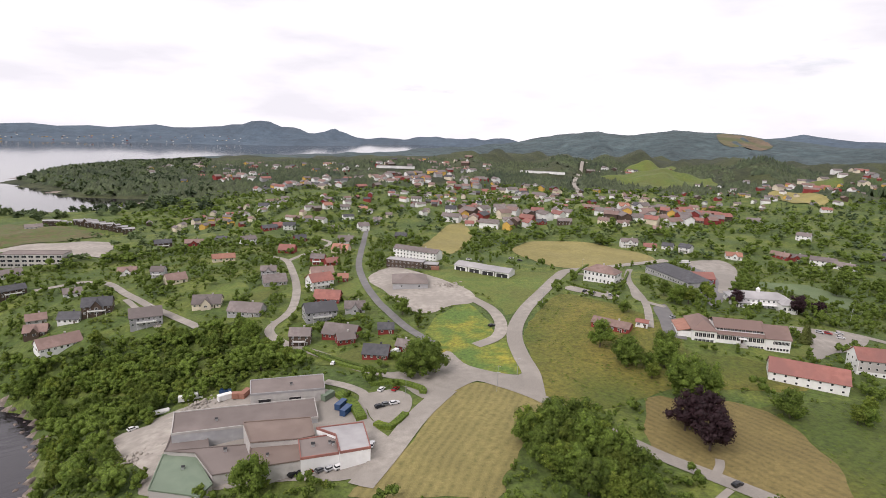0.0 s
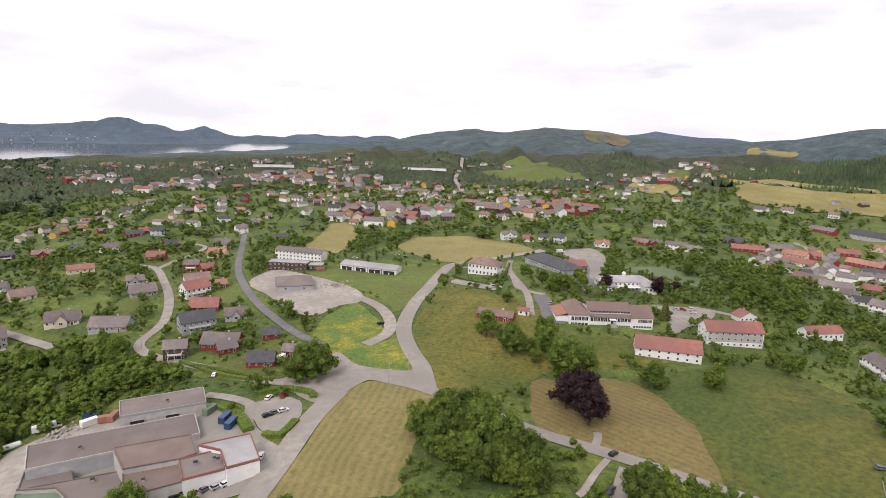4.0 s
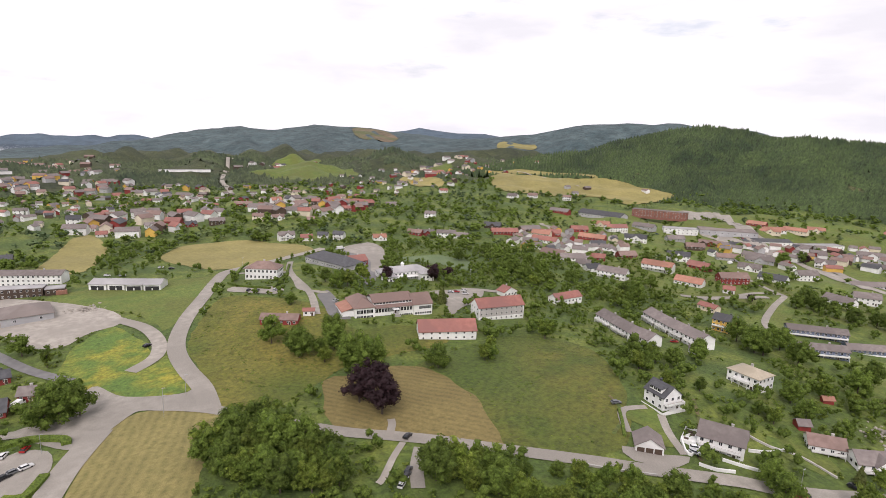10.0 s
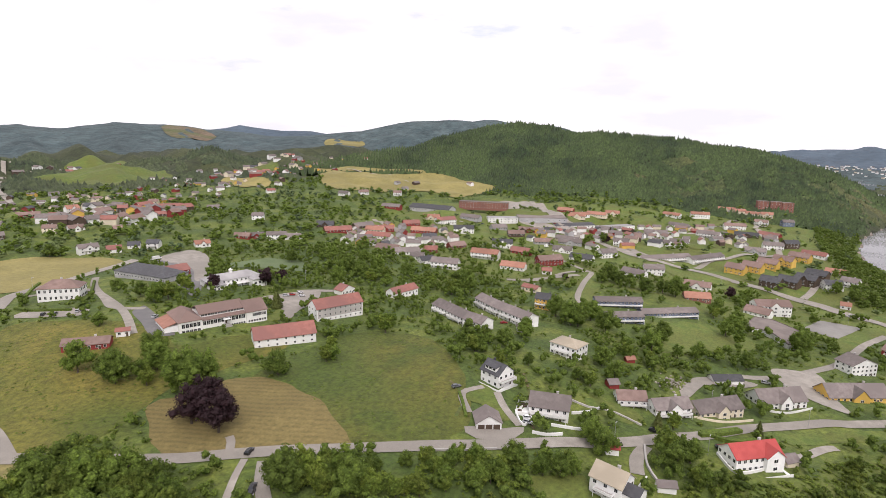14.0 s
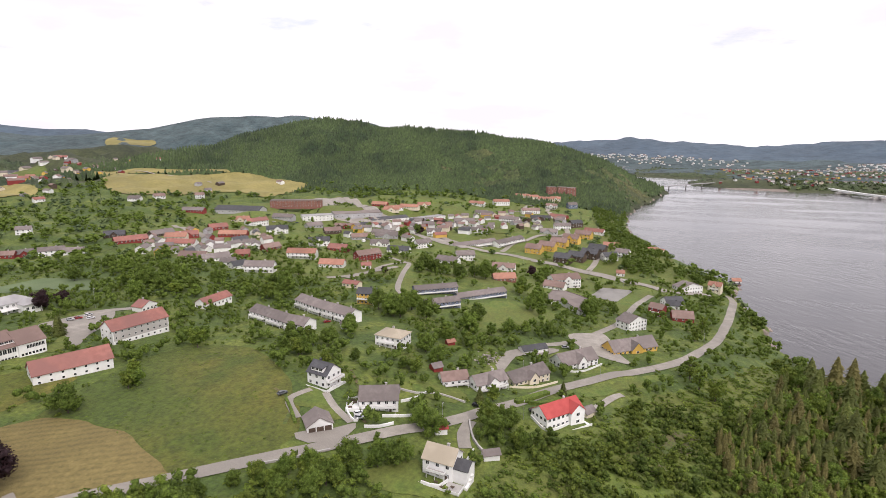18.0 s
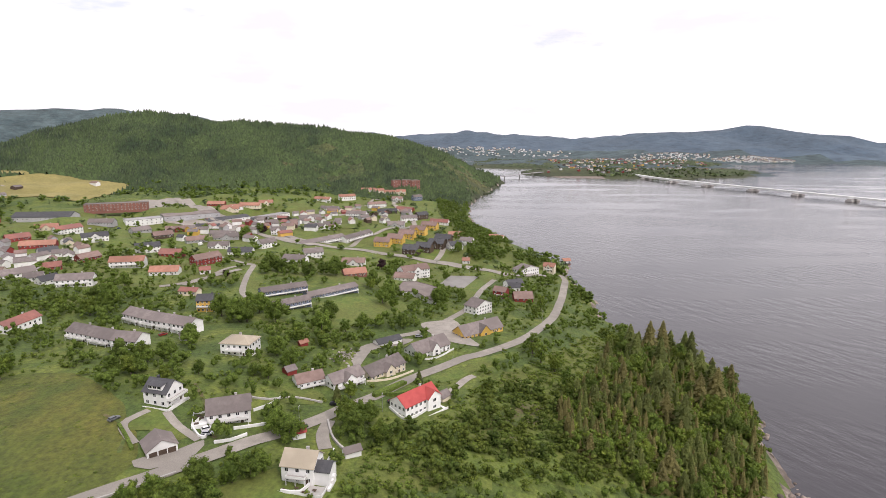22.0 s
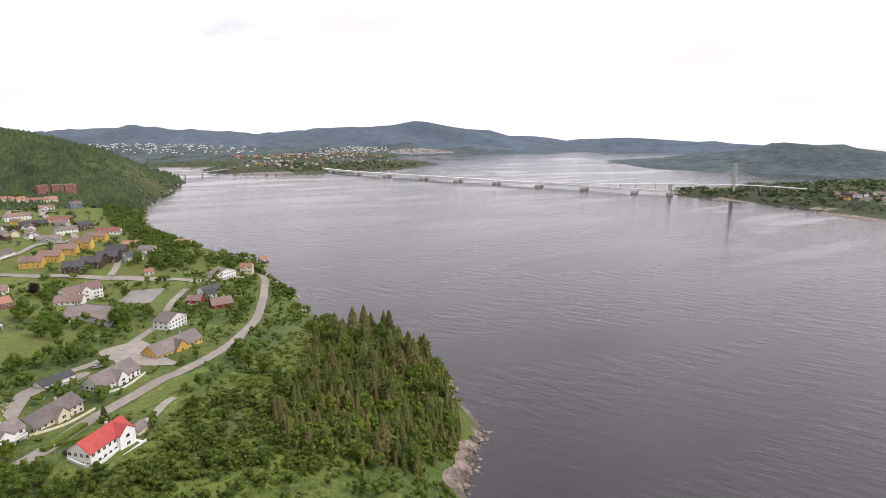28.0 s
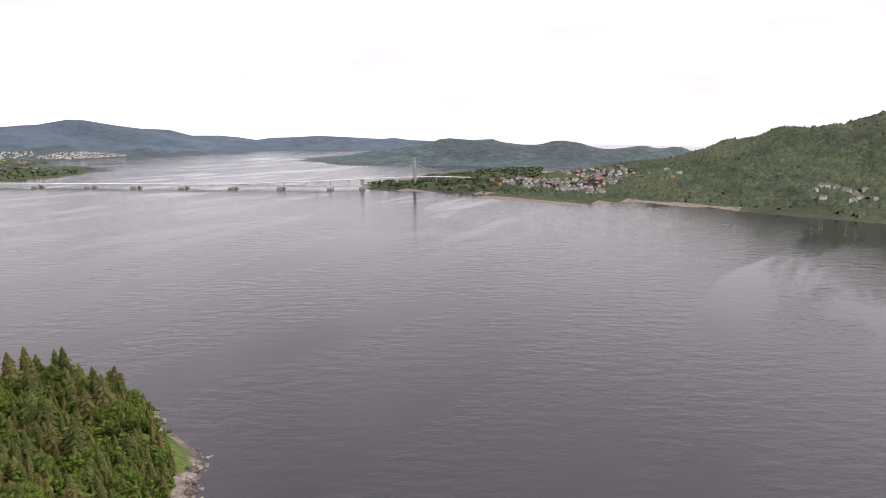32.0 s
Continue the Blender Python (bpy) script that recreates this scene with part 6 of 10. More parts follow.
house(-411.5, 663.0, 32, 13.4, 10.4, 5.9, 3.8, M_BROWN, M_FELT_LIGHT, label="dark brown wooden house with a pale roof", storeys=2, kind="flat", chimney=False, gap=4.0, sides="f")
house(-398.7, 656.0, 31, 13.2, 10.3, 5.9, 3.7, M_BROWN, M_FELT_LIGHT, label="dark brown wooden house with a pale roof", storeys=2, kind="flat", chimney=False, gap=4.0, sides="f")
house(-387.6, 651.6, 31, 13.0, 10.1, 5.9, 3.7, M_BROWN, M_FELT_LIGHT, label="dark brown wooden house with a pale roof", storeys=2, kind="flat", chimney=False, gap=4.0, sides="f")
house(-378.3, 650.1, 30, 12.9, 10.1, 5.9, 3.6, M_BROWN, M_FELT_LIGHT, label="dark brown wooden house with a pale roof", storeys=2, kind="flat", chimney=False, gap=4.0, sides="f", cross=4.5)
house(-369.0, 648.6, 30, 12.8, 10.0, 5.9, 3.6, M_BROWN, M_FELT_LIGHT, label="dark brown wooden house with a pale roof", storeys=2, kind="flat", chimney=False, gap=4.0, sides="f")
house(-357.4, 642.9, 29, 12.6, 9.9, 5.9, 3.5, M_BROWN, M_FELT_LIGHT, label="dark brown wooden house with a pale roof", storeys=2, kind="flat", chimney=False, gap=4.0, sides="f")
house(-336.0, 430.4, 55, 16.3, 8.4, 3.1, 2.9, M_WHITE, M_TILE_GREY, label="white wooden house with a grey tiled roof", storeys=1, gap=4.0, sides="f")
house(-479.3, 660.3, 40, 17.4, 8.4, 3.1, 2.9, M_WHITE, M_TILE_GREY, label="white wooden house with a grey tiled roof", storeys=1, gap=4.0, sides="f")

# ---- red and grey houses of the west estate ----
house(-72.1, 286.0, 5, 10.7, 8.3, 5.9, 3.0, M_BROWN, M_TILE_GREY, label="dark brown wooden house with a grey tiled roof", storeys=2, balcony=0.6)
house(-51.2, 292.8, -12, 18.4, 12.0, 3.1, 4.3, M_RED, M_TILE_GREY, label="dark red wooden house with a grey tiled roof", storeys=1)
house(-48.1, 284.3, 24, 9.3, 7.2, 3.1, 2.6, M_RED, M_TILE_GREY, label="dark red wooden house with a grey tiled roof", storeys=1)
house(-27.8, 297.5, 7, 8.4, 7.0, 3.1, 2.5, M_RED, M_TILE_DARK, label="dark red wooden house with a black roof", storeys=1)
house(-29.1, 264.7, -5, 12.4, 9.7, 3.1, 3.5, M_RED, M_TILE_DARK, label="dark red wooden house with a black roof", storeys=1)
house(-16.3, 273.6, -20, 6.1, 7.0, 3.1, 2.5, M_RED, M_TILE_GREY, label="dark red wooden house with a grey tiled roof", storeys=1)
house(-69.6, 322.2, 25, 18.2, 12.0, 5.9, 4.3, M_GREY, M_TILE_DARK, label="grey wooden house with a black roof", storeys=2, balcony=0.6)
house(-50.1, 331.7, 9, 11.9, 9.3, 3.1, 3.3, M_GREY, M_TILE_GREY, label="grey wooden house with a grey tiled roof", storeys=1, cross=4.2)
house(-70.3, 351.1, -1, 16.1, 12.0, 3.1, 4.3, M_RED, M_TILE_RED, label="dark red wooden house with a red tiled roof", storeys=1)
house(-82.3, 381.7, 36, 15.9, 12.0, 5.9, 4.3, M_WHITE, M_TILE_RED, label="white wooden house with a red tiled roof", storeys=2, balcony=0.6)
house(-87.3, 412.5, 23, 16.3, 12.0, 3.1, 4.3, M_CREAM, M_TILE_BROWN, label="cream wooden house with a brown tiled roof", storeys=1)
house(-68.1, 394.6, 8, 7.0, 7.0, 3.1, 2.5, M_RED, M_TILE_ORANGE, label="dark red wooden house with an orange tiled roof", storeys=1)
house(-98.8, 454.4, -3, 11.1, 8.4, 5.2, 2.9, M_RED, M_TILE_GREY, label="dark red wooden house with a grey tiled roof", storeys=2, gap=4.0, sides="f", balcony=0.6)
house(-87.0, 449.2, 33, 10.6, 8.3, 3.1, 3.0, M_RED, M_TILE_RED, label="dark red wooden house with a red tiled roof", storeys=1, gap=4.0, sides="f")
house(-117.3, 393.3, 25, 15.9, 12.0, 3.1, 4.3, M_GREY, M_TILE_GREY, label="grey wooden house with a grey tiled roof", storeys=1)
house(-127.6, 414.6, 13, 10.9, 8.4, 5.2, 2.9, M_GREY, M_TILE_GREY, label="grey wooden house with a grey tiled roof", storeys=2, cross=3.8, balcony=0.6)
house(-135.0, 495.4, -2, 13.8, 10.8, 3.1, 3.9, M_RED, M_TILE_RED, label="dark red wooden house with a red tiled roof", storeys=1, gap=4.0, sides="f")
house(-135.4, 542.3, 34, 11.3, 8.4, 3.1, 2.9, M_RED, M_TILE_DARK, label="dark red wooden house with a black roof", storeys=1, gap=4.0, sides="f")
house(-264.3, 532.0, 33, 14.8, 8.4, 5.2, 2.9, M_BROWN, M_TILE_DARK, label="dark brown wooden house with a black roof", storeys=2, gap=4.0, sides="f", balcony=0.6)
house(-234.0, 531.8, 18, 15.9, 8.4, 3.1, 2.9, M_RED, M_TILE_BROWN, label="dark red wooden house with a brown tiled roof", storeys=1, gap=4.0, sides="f", cross=5.5)
house(-216.2, 551.1, 3, 12.6, 8.4, 3.1, 2.9, M_BROWN, M_TILE_DARK, label="dark brown wooden house with a black roof", storeys=1, gap=4.0, sides="f")
house(-181.1, 527.7, 37, 13.9, 8.4, 5.2, 2.9, M_WHITE, M_TILE_GREY, label="white wooden house with a grey tiled roof", storeys=2, gap=4.0, sides="f", balcony=0.6)
house(-178.3, 458.4, 26, 17.6, 8.4, 3.1, 2.9, M_CREAM, M_TILE_ORANGE, label="cream wooden house with an orange tiled roof", storeys=1, gap=4.0, sides="f")
house(-245.0, 433.9, 22, 13.1, 8.4, 3.1, 2.9, M_WHITE, M_TILE_BROWN, label="white wooden house with a brown tiled roof", storeys=1, gap=4.0, sides="f", cross=4.6)
house(-212.2, 417.7, 6, 9.5, 8.4, 5.2, 2.9, M_GREY, M_TILE_GREY, label="grey wooden house with a grey tiled roof", storeys=2, gap=4.0, sides="f", balcony=0.6)
house(-191.4, 400.0, 41, 13.7, 10.7, 3.1, 3.9, M_CREAM, M_TILE_BROWN, label="cream wooden house with a brown tiled roof", storeys=1, gap=4.0, sides="f")
house(-257.0, 384.1, 37, 11.1, 8.4, 3.1, 2.9, M_WHITE, M_TILE_GREY, label="white wooden house with a grey tiled roof", storeys=1, gap=4.0, sides="f")
house(-217.2, 348.0, 22, 16.8, 12.0, 5.9, 4.3, M_BROWN, M_TILE_DARK, label="dark brown wooden house with a black roof", storeys=2, cross=5.9, balcony=0.6)
house(-229.4, 338.8, 11, 12.1, 9.4, 3.1, 3.4, M_WHITE, M_TILE_DARK, label="white wooden house with a black roof", storeys=1)
house(-217.8, 308.6, 49, 21.7, 12.0, 3.1, 4.3, M_WHITE, M_TILE_BROWN, label="white wooden house with a brown tiled roof", storeys=1)
house(-176.7, 328.5, 29, 17.6, 12.0, 5.9, 4.3, M_GREY, M_TILE_GREY, label="grey wooden house with a grey tiled roof", storeys=2, balcony=0.6)
house(-147.8, 350.7, 11, 17.1, 12.0, 3.1, 4.3, M_CREAM, M_TILE_GREY, label="cream wooden house with a grey tiled roof", storeys=1, cross=6.0)
house(-117.5, 335.7, -5, 20.3, 12.0, 3.1, 4.3, M_GREY, M_TILE_GREY, label="grey wooden house with a grey tiled roof", storeys=1)
house(-305.6, 391.3, 50, 16.7, 8.4, 5.2, 2.9, M_BROWN, M_TILE_DARK, label="dark brown wooden house with a black roof", storeys=2, gap=4.0, sides="f", balcony=0.6)
house(-254.8, 343.7, 36, 10.9, 8.5, 3.1, 3.1, M_GREY, M_TILE_BROWN, label="grey wooden house with a brown tiled roof", storeys=1)
house(-242.6, 326.4, 23, 12.0, 9.4, 3.1, 3.4, M_BROWN, M_TILE_BROWN, label="dark brown wooden house with a brown tiled roof", storeys=1, cross=4.2)
house(-146.4, 732.6, 34, 11.4, 8.4, 5.2, 2.9, M_WHITE, M_TILE_ORANGE, label="white wooden house with an orange tiled roof", storeys=2, gap=4.0, sides="f")
house(-125.4, 742.0, 20, 12.4, 8.4, 3.1, 2.9, M_WHITE, M_TILE_GREY, label="white wooden house with a grey tiled roof", storeys=1, gap=4.0, sides="f")
house(-101.0, 737.1, 5, 11.4, 8.4, 3.1, 2.9, M_WHITE, M_TILE_ORANGE, label="white wooden house with an orange tiled roof", storeys=1, gap=4.0, sides="f")
house(-36.5, 857.1, -13, 15.1, 8.4, 5.2, 2.9, M_WHITE, M_TILE_GREY, label="white wooden house with a grey tiled roof", storeys=2, gap=4.0, sides="f")
house(-283.2, 952.0, 37, 19.8, 8.4, 3.1, 2.9, M_WHITE, M_TILE_BROWN, label="white wooden house with a brown tiled roof", storeys=1, gap=4.0, sides="f")
house(-270.2, 983.0, 23, 13.5, 10.6, 3.1, 3.8, M_WHITE, M_TILE_GREY, label="white wooden house with a grey tiled roof", storeys=1, gap=4.0, sides="f")
house(-258.4, 823.2, 12, 13.1, 10.2, 5.9, 3.7, M_WHITE, M_TILE_DARK, label="white wooden house with a black roof", storeys=2, gap=4.0, sides="f")
house(-280.9, 797.3, 2, 9.9, 8.4, 3.1, 2.9, M_WHITE, M_TILE_GREY, label="white wooden house with a grey tiled roof", storeys=1, gap=4.0, sides="f")
house(-186.6, 613.1, 36, 16.7, 8.4, 3.1, 2.9, M_RED, M_TILE_DARK, label="dark red wooden house with a black roof", storeys=1, gap=4.0, sides="f")
house(-165.9, 617.6, 21, 12.8, 8.4, 5.2, 2.9, M_WHITE, M_TILE_DARK, label="white wooden house with a black roof", storeys=2, gap=4.0, sides="f")
house(-91.6, 547.3, 3, 14.9, 11.6, 3.1, 4.2, M_WHITE, M_TILE_GREY, label="white wooden house with a grey tiled roof", storeys=1, gap=4.0, sides="f")
house(-88.0, 500.5, -10, 14.6, 11.4, 3.1, 4.1, M_CREAM, M_TILE_ORANGE, label="cream wooden house with an orange tiled roof", storeys=1, gap=4.0, sides="f", cross=5.1)
house(-84.1, 616.1, 25, 11.9, 9.3, 5.9, 3.3, M_WHITE, M_TILE_GREY, label="white wooden house with a grey tiled roof", storeys=2, gap=4.0, sides="f")
house(-116.5, 611.2, 15, 11.0, 8.4, 3.1, 2.9, M_GREY, M_TILE_GREY, label="grey wooden house with a grey tiled roof", storeys=1, gap=4.0, sides="f")
house(-39.9, 582.1, -5, 11.7, 8.4, 3.1, 2.9, M_BROWN, M_TILE_DARK, label="dark brown wooden house with a black roof", storeys=1, gap=4.0, sides="f")
house(-73.7, 665.7, -15, 10.3, 8.4, 5.2, 2.9, M_GREY, M_TILE_GREY, label="grey wooden house with a grey tiled roof", storeys=2, gap=4.0, sides="f", cross=3.6)
house(-180.6, 626.6, 31, 11.5, 8.4, 3.1, 2.9, M_RED, M_TILE_RED, label="dark red wooden house with a red tiled roof", storeys=1, gap=4.0, sides="f")

# ---- houses beyond the school ----
house(51.1, 660.4, -2, 15.6, 8.4, 3.1, 2.9, M_WHITE, M_TILE_BROWN, label="white wooden house with a brown tiled roof", storeys=1, gap=4.0, sides="f")
house(14.6, 739.2, -12, 14.0, 11.0, 5.9, 3.9, M_WHITE, M_TILE_DARK, label="white wooden house with a black roof", storeys=2, gap=4.0, sides="f")
house(28.0, 693.5, -26, 12.3, 8.4, 3.1, 2.9, M_WHITE, M_TILE_BROWN, label="white wooden house with a brown tiled roof", storeys=1, gap=4.0, sides="f", cross=4.3)
house(55.3, 717.8, 8, 14.4, 8.4, 3.1, 2.9, M_CREAM, M_TILE_RED, label="cream wooden house with a red tiled roof", storeys=1, gap=4.0, sides="f")
house(79.0, 719.6, -6, 14.5, 8.4, 5.2, 2.9, M_WHITE, M_TILE_GREY, label="white wooden house with a grey tiled roof", storeys=2, gap=4.0, sides="f")
house(121.9, 767.6, -22, 11.9, 8.4, 3.1, 2.9, M_WHITE, M_TILE_DARK, label="white wooden house with a black roof", storeys=1, gap=4.0, sides="f")
house(120.0, 667.0, 14, 12.8, 8.4, 3.1, 2.9, M_RED, M_TILE_DARK, label="dark red wooden house with a black roof", storeys=1, gap=4.0, sides="f", cross=4.5)
house(147.3, 662.6, -2, 16.0, 8.4, 5.2, 2.9, M_BROWN, M_TILE_GREY, label="dark brown wooden house with a grey tiled roof", storeys=2, gap=4.0, sides="f")
house(203.4, 760.7, -17, 22.2, 8.4, 3.1, 2.9, M_RED, M_TILE_BROWN, label="dark red wooden house with a brown tiled roof", storeys=1, gap=4.0, sides="f")
house(223.8, 697.1, -33, 18.1, 8.4, 3.1, 2.9, M_WHITE, M_TILE_DARK, label="white wooden house with a black roof", storeys=1, gap=4.0, sides="f")
house(244.0, 751.3, 4, 13.5, 10.5, 5.9, 3.8, M_WHITE, M_TILE_ORANGE, label="white wooden house with an orange tiled roof", storeys=2, gap=4.0, sides="f", cross=4.7)
house(239.0, 687.0, -10, 16.2, 8.4, 3.1, 2.9, M_CREAM, M_TILE_ORANGE, label="cream wooden house with an orange tiled roof", storeys=1, gap=4.0, sides="f")
house(269.2, 707.9, -25, 14.3, 8.4, 3.1, 2.9, M_WHITE, M_TILE_DARK, label="white wooden house with a black roof", storeys=1, gap=4.0, sides="f")
house(189.3, 646.9, -33, 11.9, 8.4, 5.2, 2.9, M_CREAM, M_TILE_BROWN, label="cream wooden house with a brown tiled roof", storeys=2, gap=4.0, sides="f")
house(210.1, 642.4, 2, 14.3, 8.4, 3.1, 2.9, M_WHITE, M_TILE_BROWN, label="white wooden house with a brown tiled roof", storeys=1, gap=4.0, sides="f", cross=5.0)
house(242.1, 619.4, -14, 11.0, 8.4, 3.1, 2.9, M_YELLOW, M_TILE_BROWN, label="ochre yellow wooden house with a brown tiled roof", storeys=1, gap=4.0, sides="f")
house(290.4, 726.5, -28, 11.0, 8.4, 5.2, 2.9, M_BROWN, M_TILE_RED, label="dark brown wooden house with a red tiled roof", storeys=2, gap=4.0, sides="f")
house(306.0, 725.9, -42, 12.0, 8.4, 3.1, 2.9, M_CREAM, M_TILE_RED, label="cream wooden house with a red tiled roof", storeys=1, gap=4.0, sides="f")
house(309.9, 709.5, -6, 12.7, 8.4, 3.1, 2.9, M_CREAM, M_TILE_RED, label="cream wooden house with a red tiled roof", storeys=1, gap=4.0, sides="f", cross=4.5)
house(349.0, 752.3, -20, 14.6, 8.4, 5.2, 2.9, M_CREAM, M_TILE_RED, label="cream wooden house with a red tiled roof", storeys=2, gap=4.0, sides="f")
house(316.9, 685.6, -33, 16.0, 8.4, 3.1, 2.9, M_BROWN, M_TILE_RED, label="dark brown wooden house with a red tiled roof", storeys=1, gap=4.0, sides="f")
house(362.5, 804.3, -45, 12.5, 8.4, 3.1, 2.9, M_CREAM, M_TILE_BROWN, label="cream wooden house with a brown tiled roof", storeys=1, gap=4.0, sides="f")
house(186.2, 545.6, -3, 15.7, 8.4, 5.2, 2.9, M_WHITE, M_TILE_GREY, label="white wooden house with a grey tiled roof", storeys=2, gap=4.0, sides="f", cross=5.5, balcony=0.6)
house(200.8, 528.3, -18, 11.3, 8.4, 3.1, 2.9, M_WHITE, M_TILE_RED, label="white wooden house with a red tiled roof", storeys=1, gap=4.0, sides="f")
house(219.5, 532.1, -32, 9.9, 7.7, 3.1, 2.8, M_WHITE, M_TILE_DARK, label="white wooden house with a black roof", storeys=1, gap=4.0, sides="f")
house(232.0, 521.0, -47, 10.8, 8.4, 5.2, 2.9, M_WHITE, M_TILE_DARK, label="white wooden house with a black roof", storeys=2, gap=4.0, sides="f", balcony=0.6)
house(268.8, 504.4, -14, 13.5, 8.4, 3.1, 2.9, M_WHITE, M_TILE_ORANGE, label="white wooden house with an orange tiled roof", storeys=1, gap=4.0, sides="f", cross=4.7)
house(402.6, 716.4, -28, 18.4, 8.4, 3.1, 2.9, M_WHITE, M_TILE_GREY, label="white wooden house with a grey tiled roof", storeys=1, gap=4.0, sides="f")
house(377.9, 577.3, -45, 13.0, 8.4, 5.2, 2.9, M_WHITE, M_TILE_GREY, label="white wooden house with a grey tiled roof", storeys=2, gap=4.0, sides="f")
house(323.0, 522.6, -56, 16.7, 8.4, 3.1, 2.9, M_RED, M_TILE_BROWN, label="dark red wooden house with a brown tiled roof", storeys=1, gap=4.0, sides="f")
house(335.2, 518.6, -21, 16.8, 8.4, 3.1, 2.9, M_RED, M_TILE_GREY, label="dark red wooden house with a grey tiled roof", storeys=1, gap=4.0, sides="f", cross=5.9)
house(346.8, 497.4, -36, 20.1, 8.4, 5.2, 2.9, M_WHITE, M_TILE_GREY, label="white wooden house with a grey tiled roof", storeys=2, gap=4.0, sides="f")
house(357.0, 482.6, -50, 16.3, 8.4, 3.1, 2.9, M_WHITE, M_TILE_GREY, label="white wooden house with a grey tiled roof", storeys=1, gap=4.0, sides="f")
house(560.9, 817.4, -12, 13.9, 8.4, 3.1, 2.9, M_WHITE, M_TILE_RED, label="white wooden house with a red tiled roof", storeys=1, gap=4.0, sides="f")
house(655.6, 1003.8, -23, 23.9, 8.4, 5.2, 2.9, M_RED, M_TILE_BROWN, label="dark red wooden house with a brown tiled roof", storeys=2, gap=4.0, sides="", chimney=False)
house(751.3, 1226.2, -34, 13.5, 8.4, 3.1, 2.9, M_WHITE, M_TILE_GREY, label="white wooden house with a grey tiled roof", storeys=1, gap=4.0, sides="", chimney=False)
house(817.6, 1205.7, -50, 17.1, 8.4, 3.1, 2.9, M_CREAM, M_TILE_ORANGE, label="cream wooden house with an orange tiled roof", storeys=1, gap=4.0, sides="", chimney=False)
house(864.1, 1227.4, -14, 17.6, 8.4, 5.2, 2.9, M_WHITE, M_TILE_GREY, label="white wooden house with a grey tiled roof", storeys=2, gap=4.0, sides="", chimney=False)
house(82.1, 675.3, 1, 12.0, 8.4, 3.1, 2.9, M_WHITE, M_TILE_GREY, label="white wooden house with a grey tiled roof", storeys=1, gap=4.0, sides="f", cross=4.2)
house(35.3, 662.1, -8, 10.2, 8.4, 3.1, 2.9, M_WHITE, M_TILE_RED, label="white wooden house with a red tiled roof", storeys=1, gap=4.0, sides="f")
house(102.3, 749.8, -26, 9.8, 8.4, 5.2, 2.9, M_CREAM, M_TILE_GREY, label="cream wooden house with a grey tiled roof", storeys=2, gap=4.0, sides="f")
house(252.4, 1423.6, -10, 109.3, 8.4, 3.4, 2.9, M_WHITE, M_FELT_LIGHT, label="white wooden house with a pale roof", storeys=2, kind="flat", chimney=False, gap=4.0, sides="")
house(-115.7, 1437.5, 5, 95.4, 8.4, 3.4, 2.9, M_WHITE, M_FELT_LIGHT, label="white wooden house with a pale roof", storeys=2, kind="flat", chimney=False, gap=4.0, sides="")
house(-56.7, 1389.8, 2, 65.8, 8.4, 3.4, 2.9, M_CONCRETE, M_FELT_LIGHT, label="grey concrete wooden house with a pale roof", storeys=2, kind="flat", chimney=False, gap=4.0, sides="")

# ---- town on the east slope ----
house(723.7, 496.9, -63.2, 75.4, 16, 10, 0.5, M_BRICK, M_FELT, label="long red brick apartment block", z=43.3, kind="flat", storeys=3, sides="f", gap=4, category="apartments", name="apartment_building")
house(645.2, 535.5, -78.9, 66.4, 24, 5, 5, M_GREY, M_TILE_DARK, label="broad low hall with a dark roof", z=42.1, sides="f", gap=5, category="hall", name="hall", chimney=False)
house(660.5, 421.8, -47.5, 41.1, 18, 7, 0.5, M_WHITE, M_FELT_LIGHT, label="white flat-roofed shop building", z=36.5, kind="flat", storeys=2, sides="f", gap=5, category="shop", name="shop_building")
house(712.3, 389.0, -50.8, 67.4, 30, 7, 0.5, M_GREY, M_FELT, label="large grey flat-roofed shopping hall", z=35.6, kind="flat", storeys=1, sides="f", gap=7, category="shop", name="shop_building")
house(729.0, 348.9, -35.3, 59.7, 20, 5, 2.5, M_WHITE, M_TILE_DARK, label="long white shop with dark roof", z=29.2, sides="f", gap=6, category="shop", name="shop_building", chimney=False)
house(786.7, 313.7, -27.7, 68.0, 16, 5, 0.5, M_WHITE, M_FELT_LIGHT, label="pale flat-roofed shop building", z=24.7, kind="flat", sides="f", gap=6, category="shop", name="shop_building")
house(384.5, 145.2, -51.8, 33.0, 10, 5.2, 2.2, M_BLUE, M_TILE_GREY, label="slate-blue terraced row with grey roof", z=36.2, storeys=2, sides="fl", gap=2.6, category="terrace", name="terrace_row", balcony=0.95)
house(396.4, 113.3, -42.2, 41.0, 10, 5.2, 2.2, M_BLUE, M_TILE_GREY, label="slate-blue terraced row with grey roof", z=31.9, storeys=2, sides="fl", gap=2.6, category="terrace", name="terrace_row", balcony=0.95)
house(353.1, 130.3, -46.6, 28.1, 10, 5.2, 2.2, M_BLUE, M_TILE_GREY, label="slate-blue terraced row with grey roof", z=35.9, storeys=2, sides="fl", gap=2.6, category="terrace", name="terrace_row", balcony=0.95)
house(444.4, -13.1, -116, 10.5, 8.2, 5.9, 2.9, M_RED, M_TILE_BROWN, label="dark red wooden house with a brown tiled roof", storeys=2, gap=4.0, sides="f", balcony=0.6)
house(441.3, -30.4, -82, 14.7, 11.5, 3.1, 4.1, M_RED, M_TILE_BROWN, label="dark red wooden house with a brown tiled roof", storeys=1, gap=4.0, sides="f")
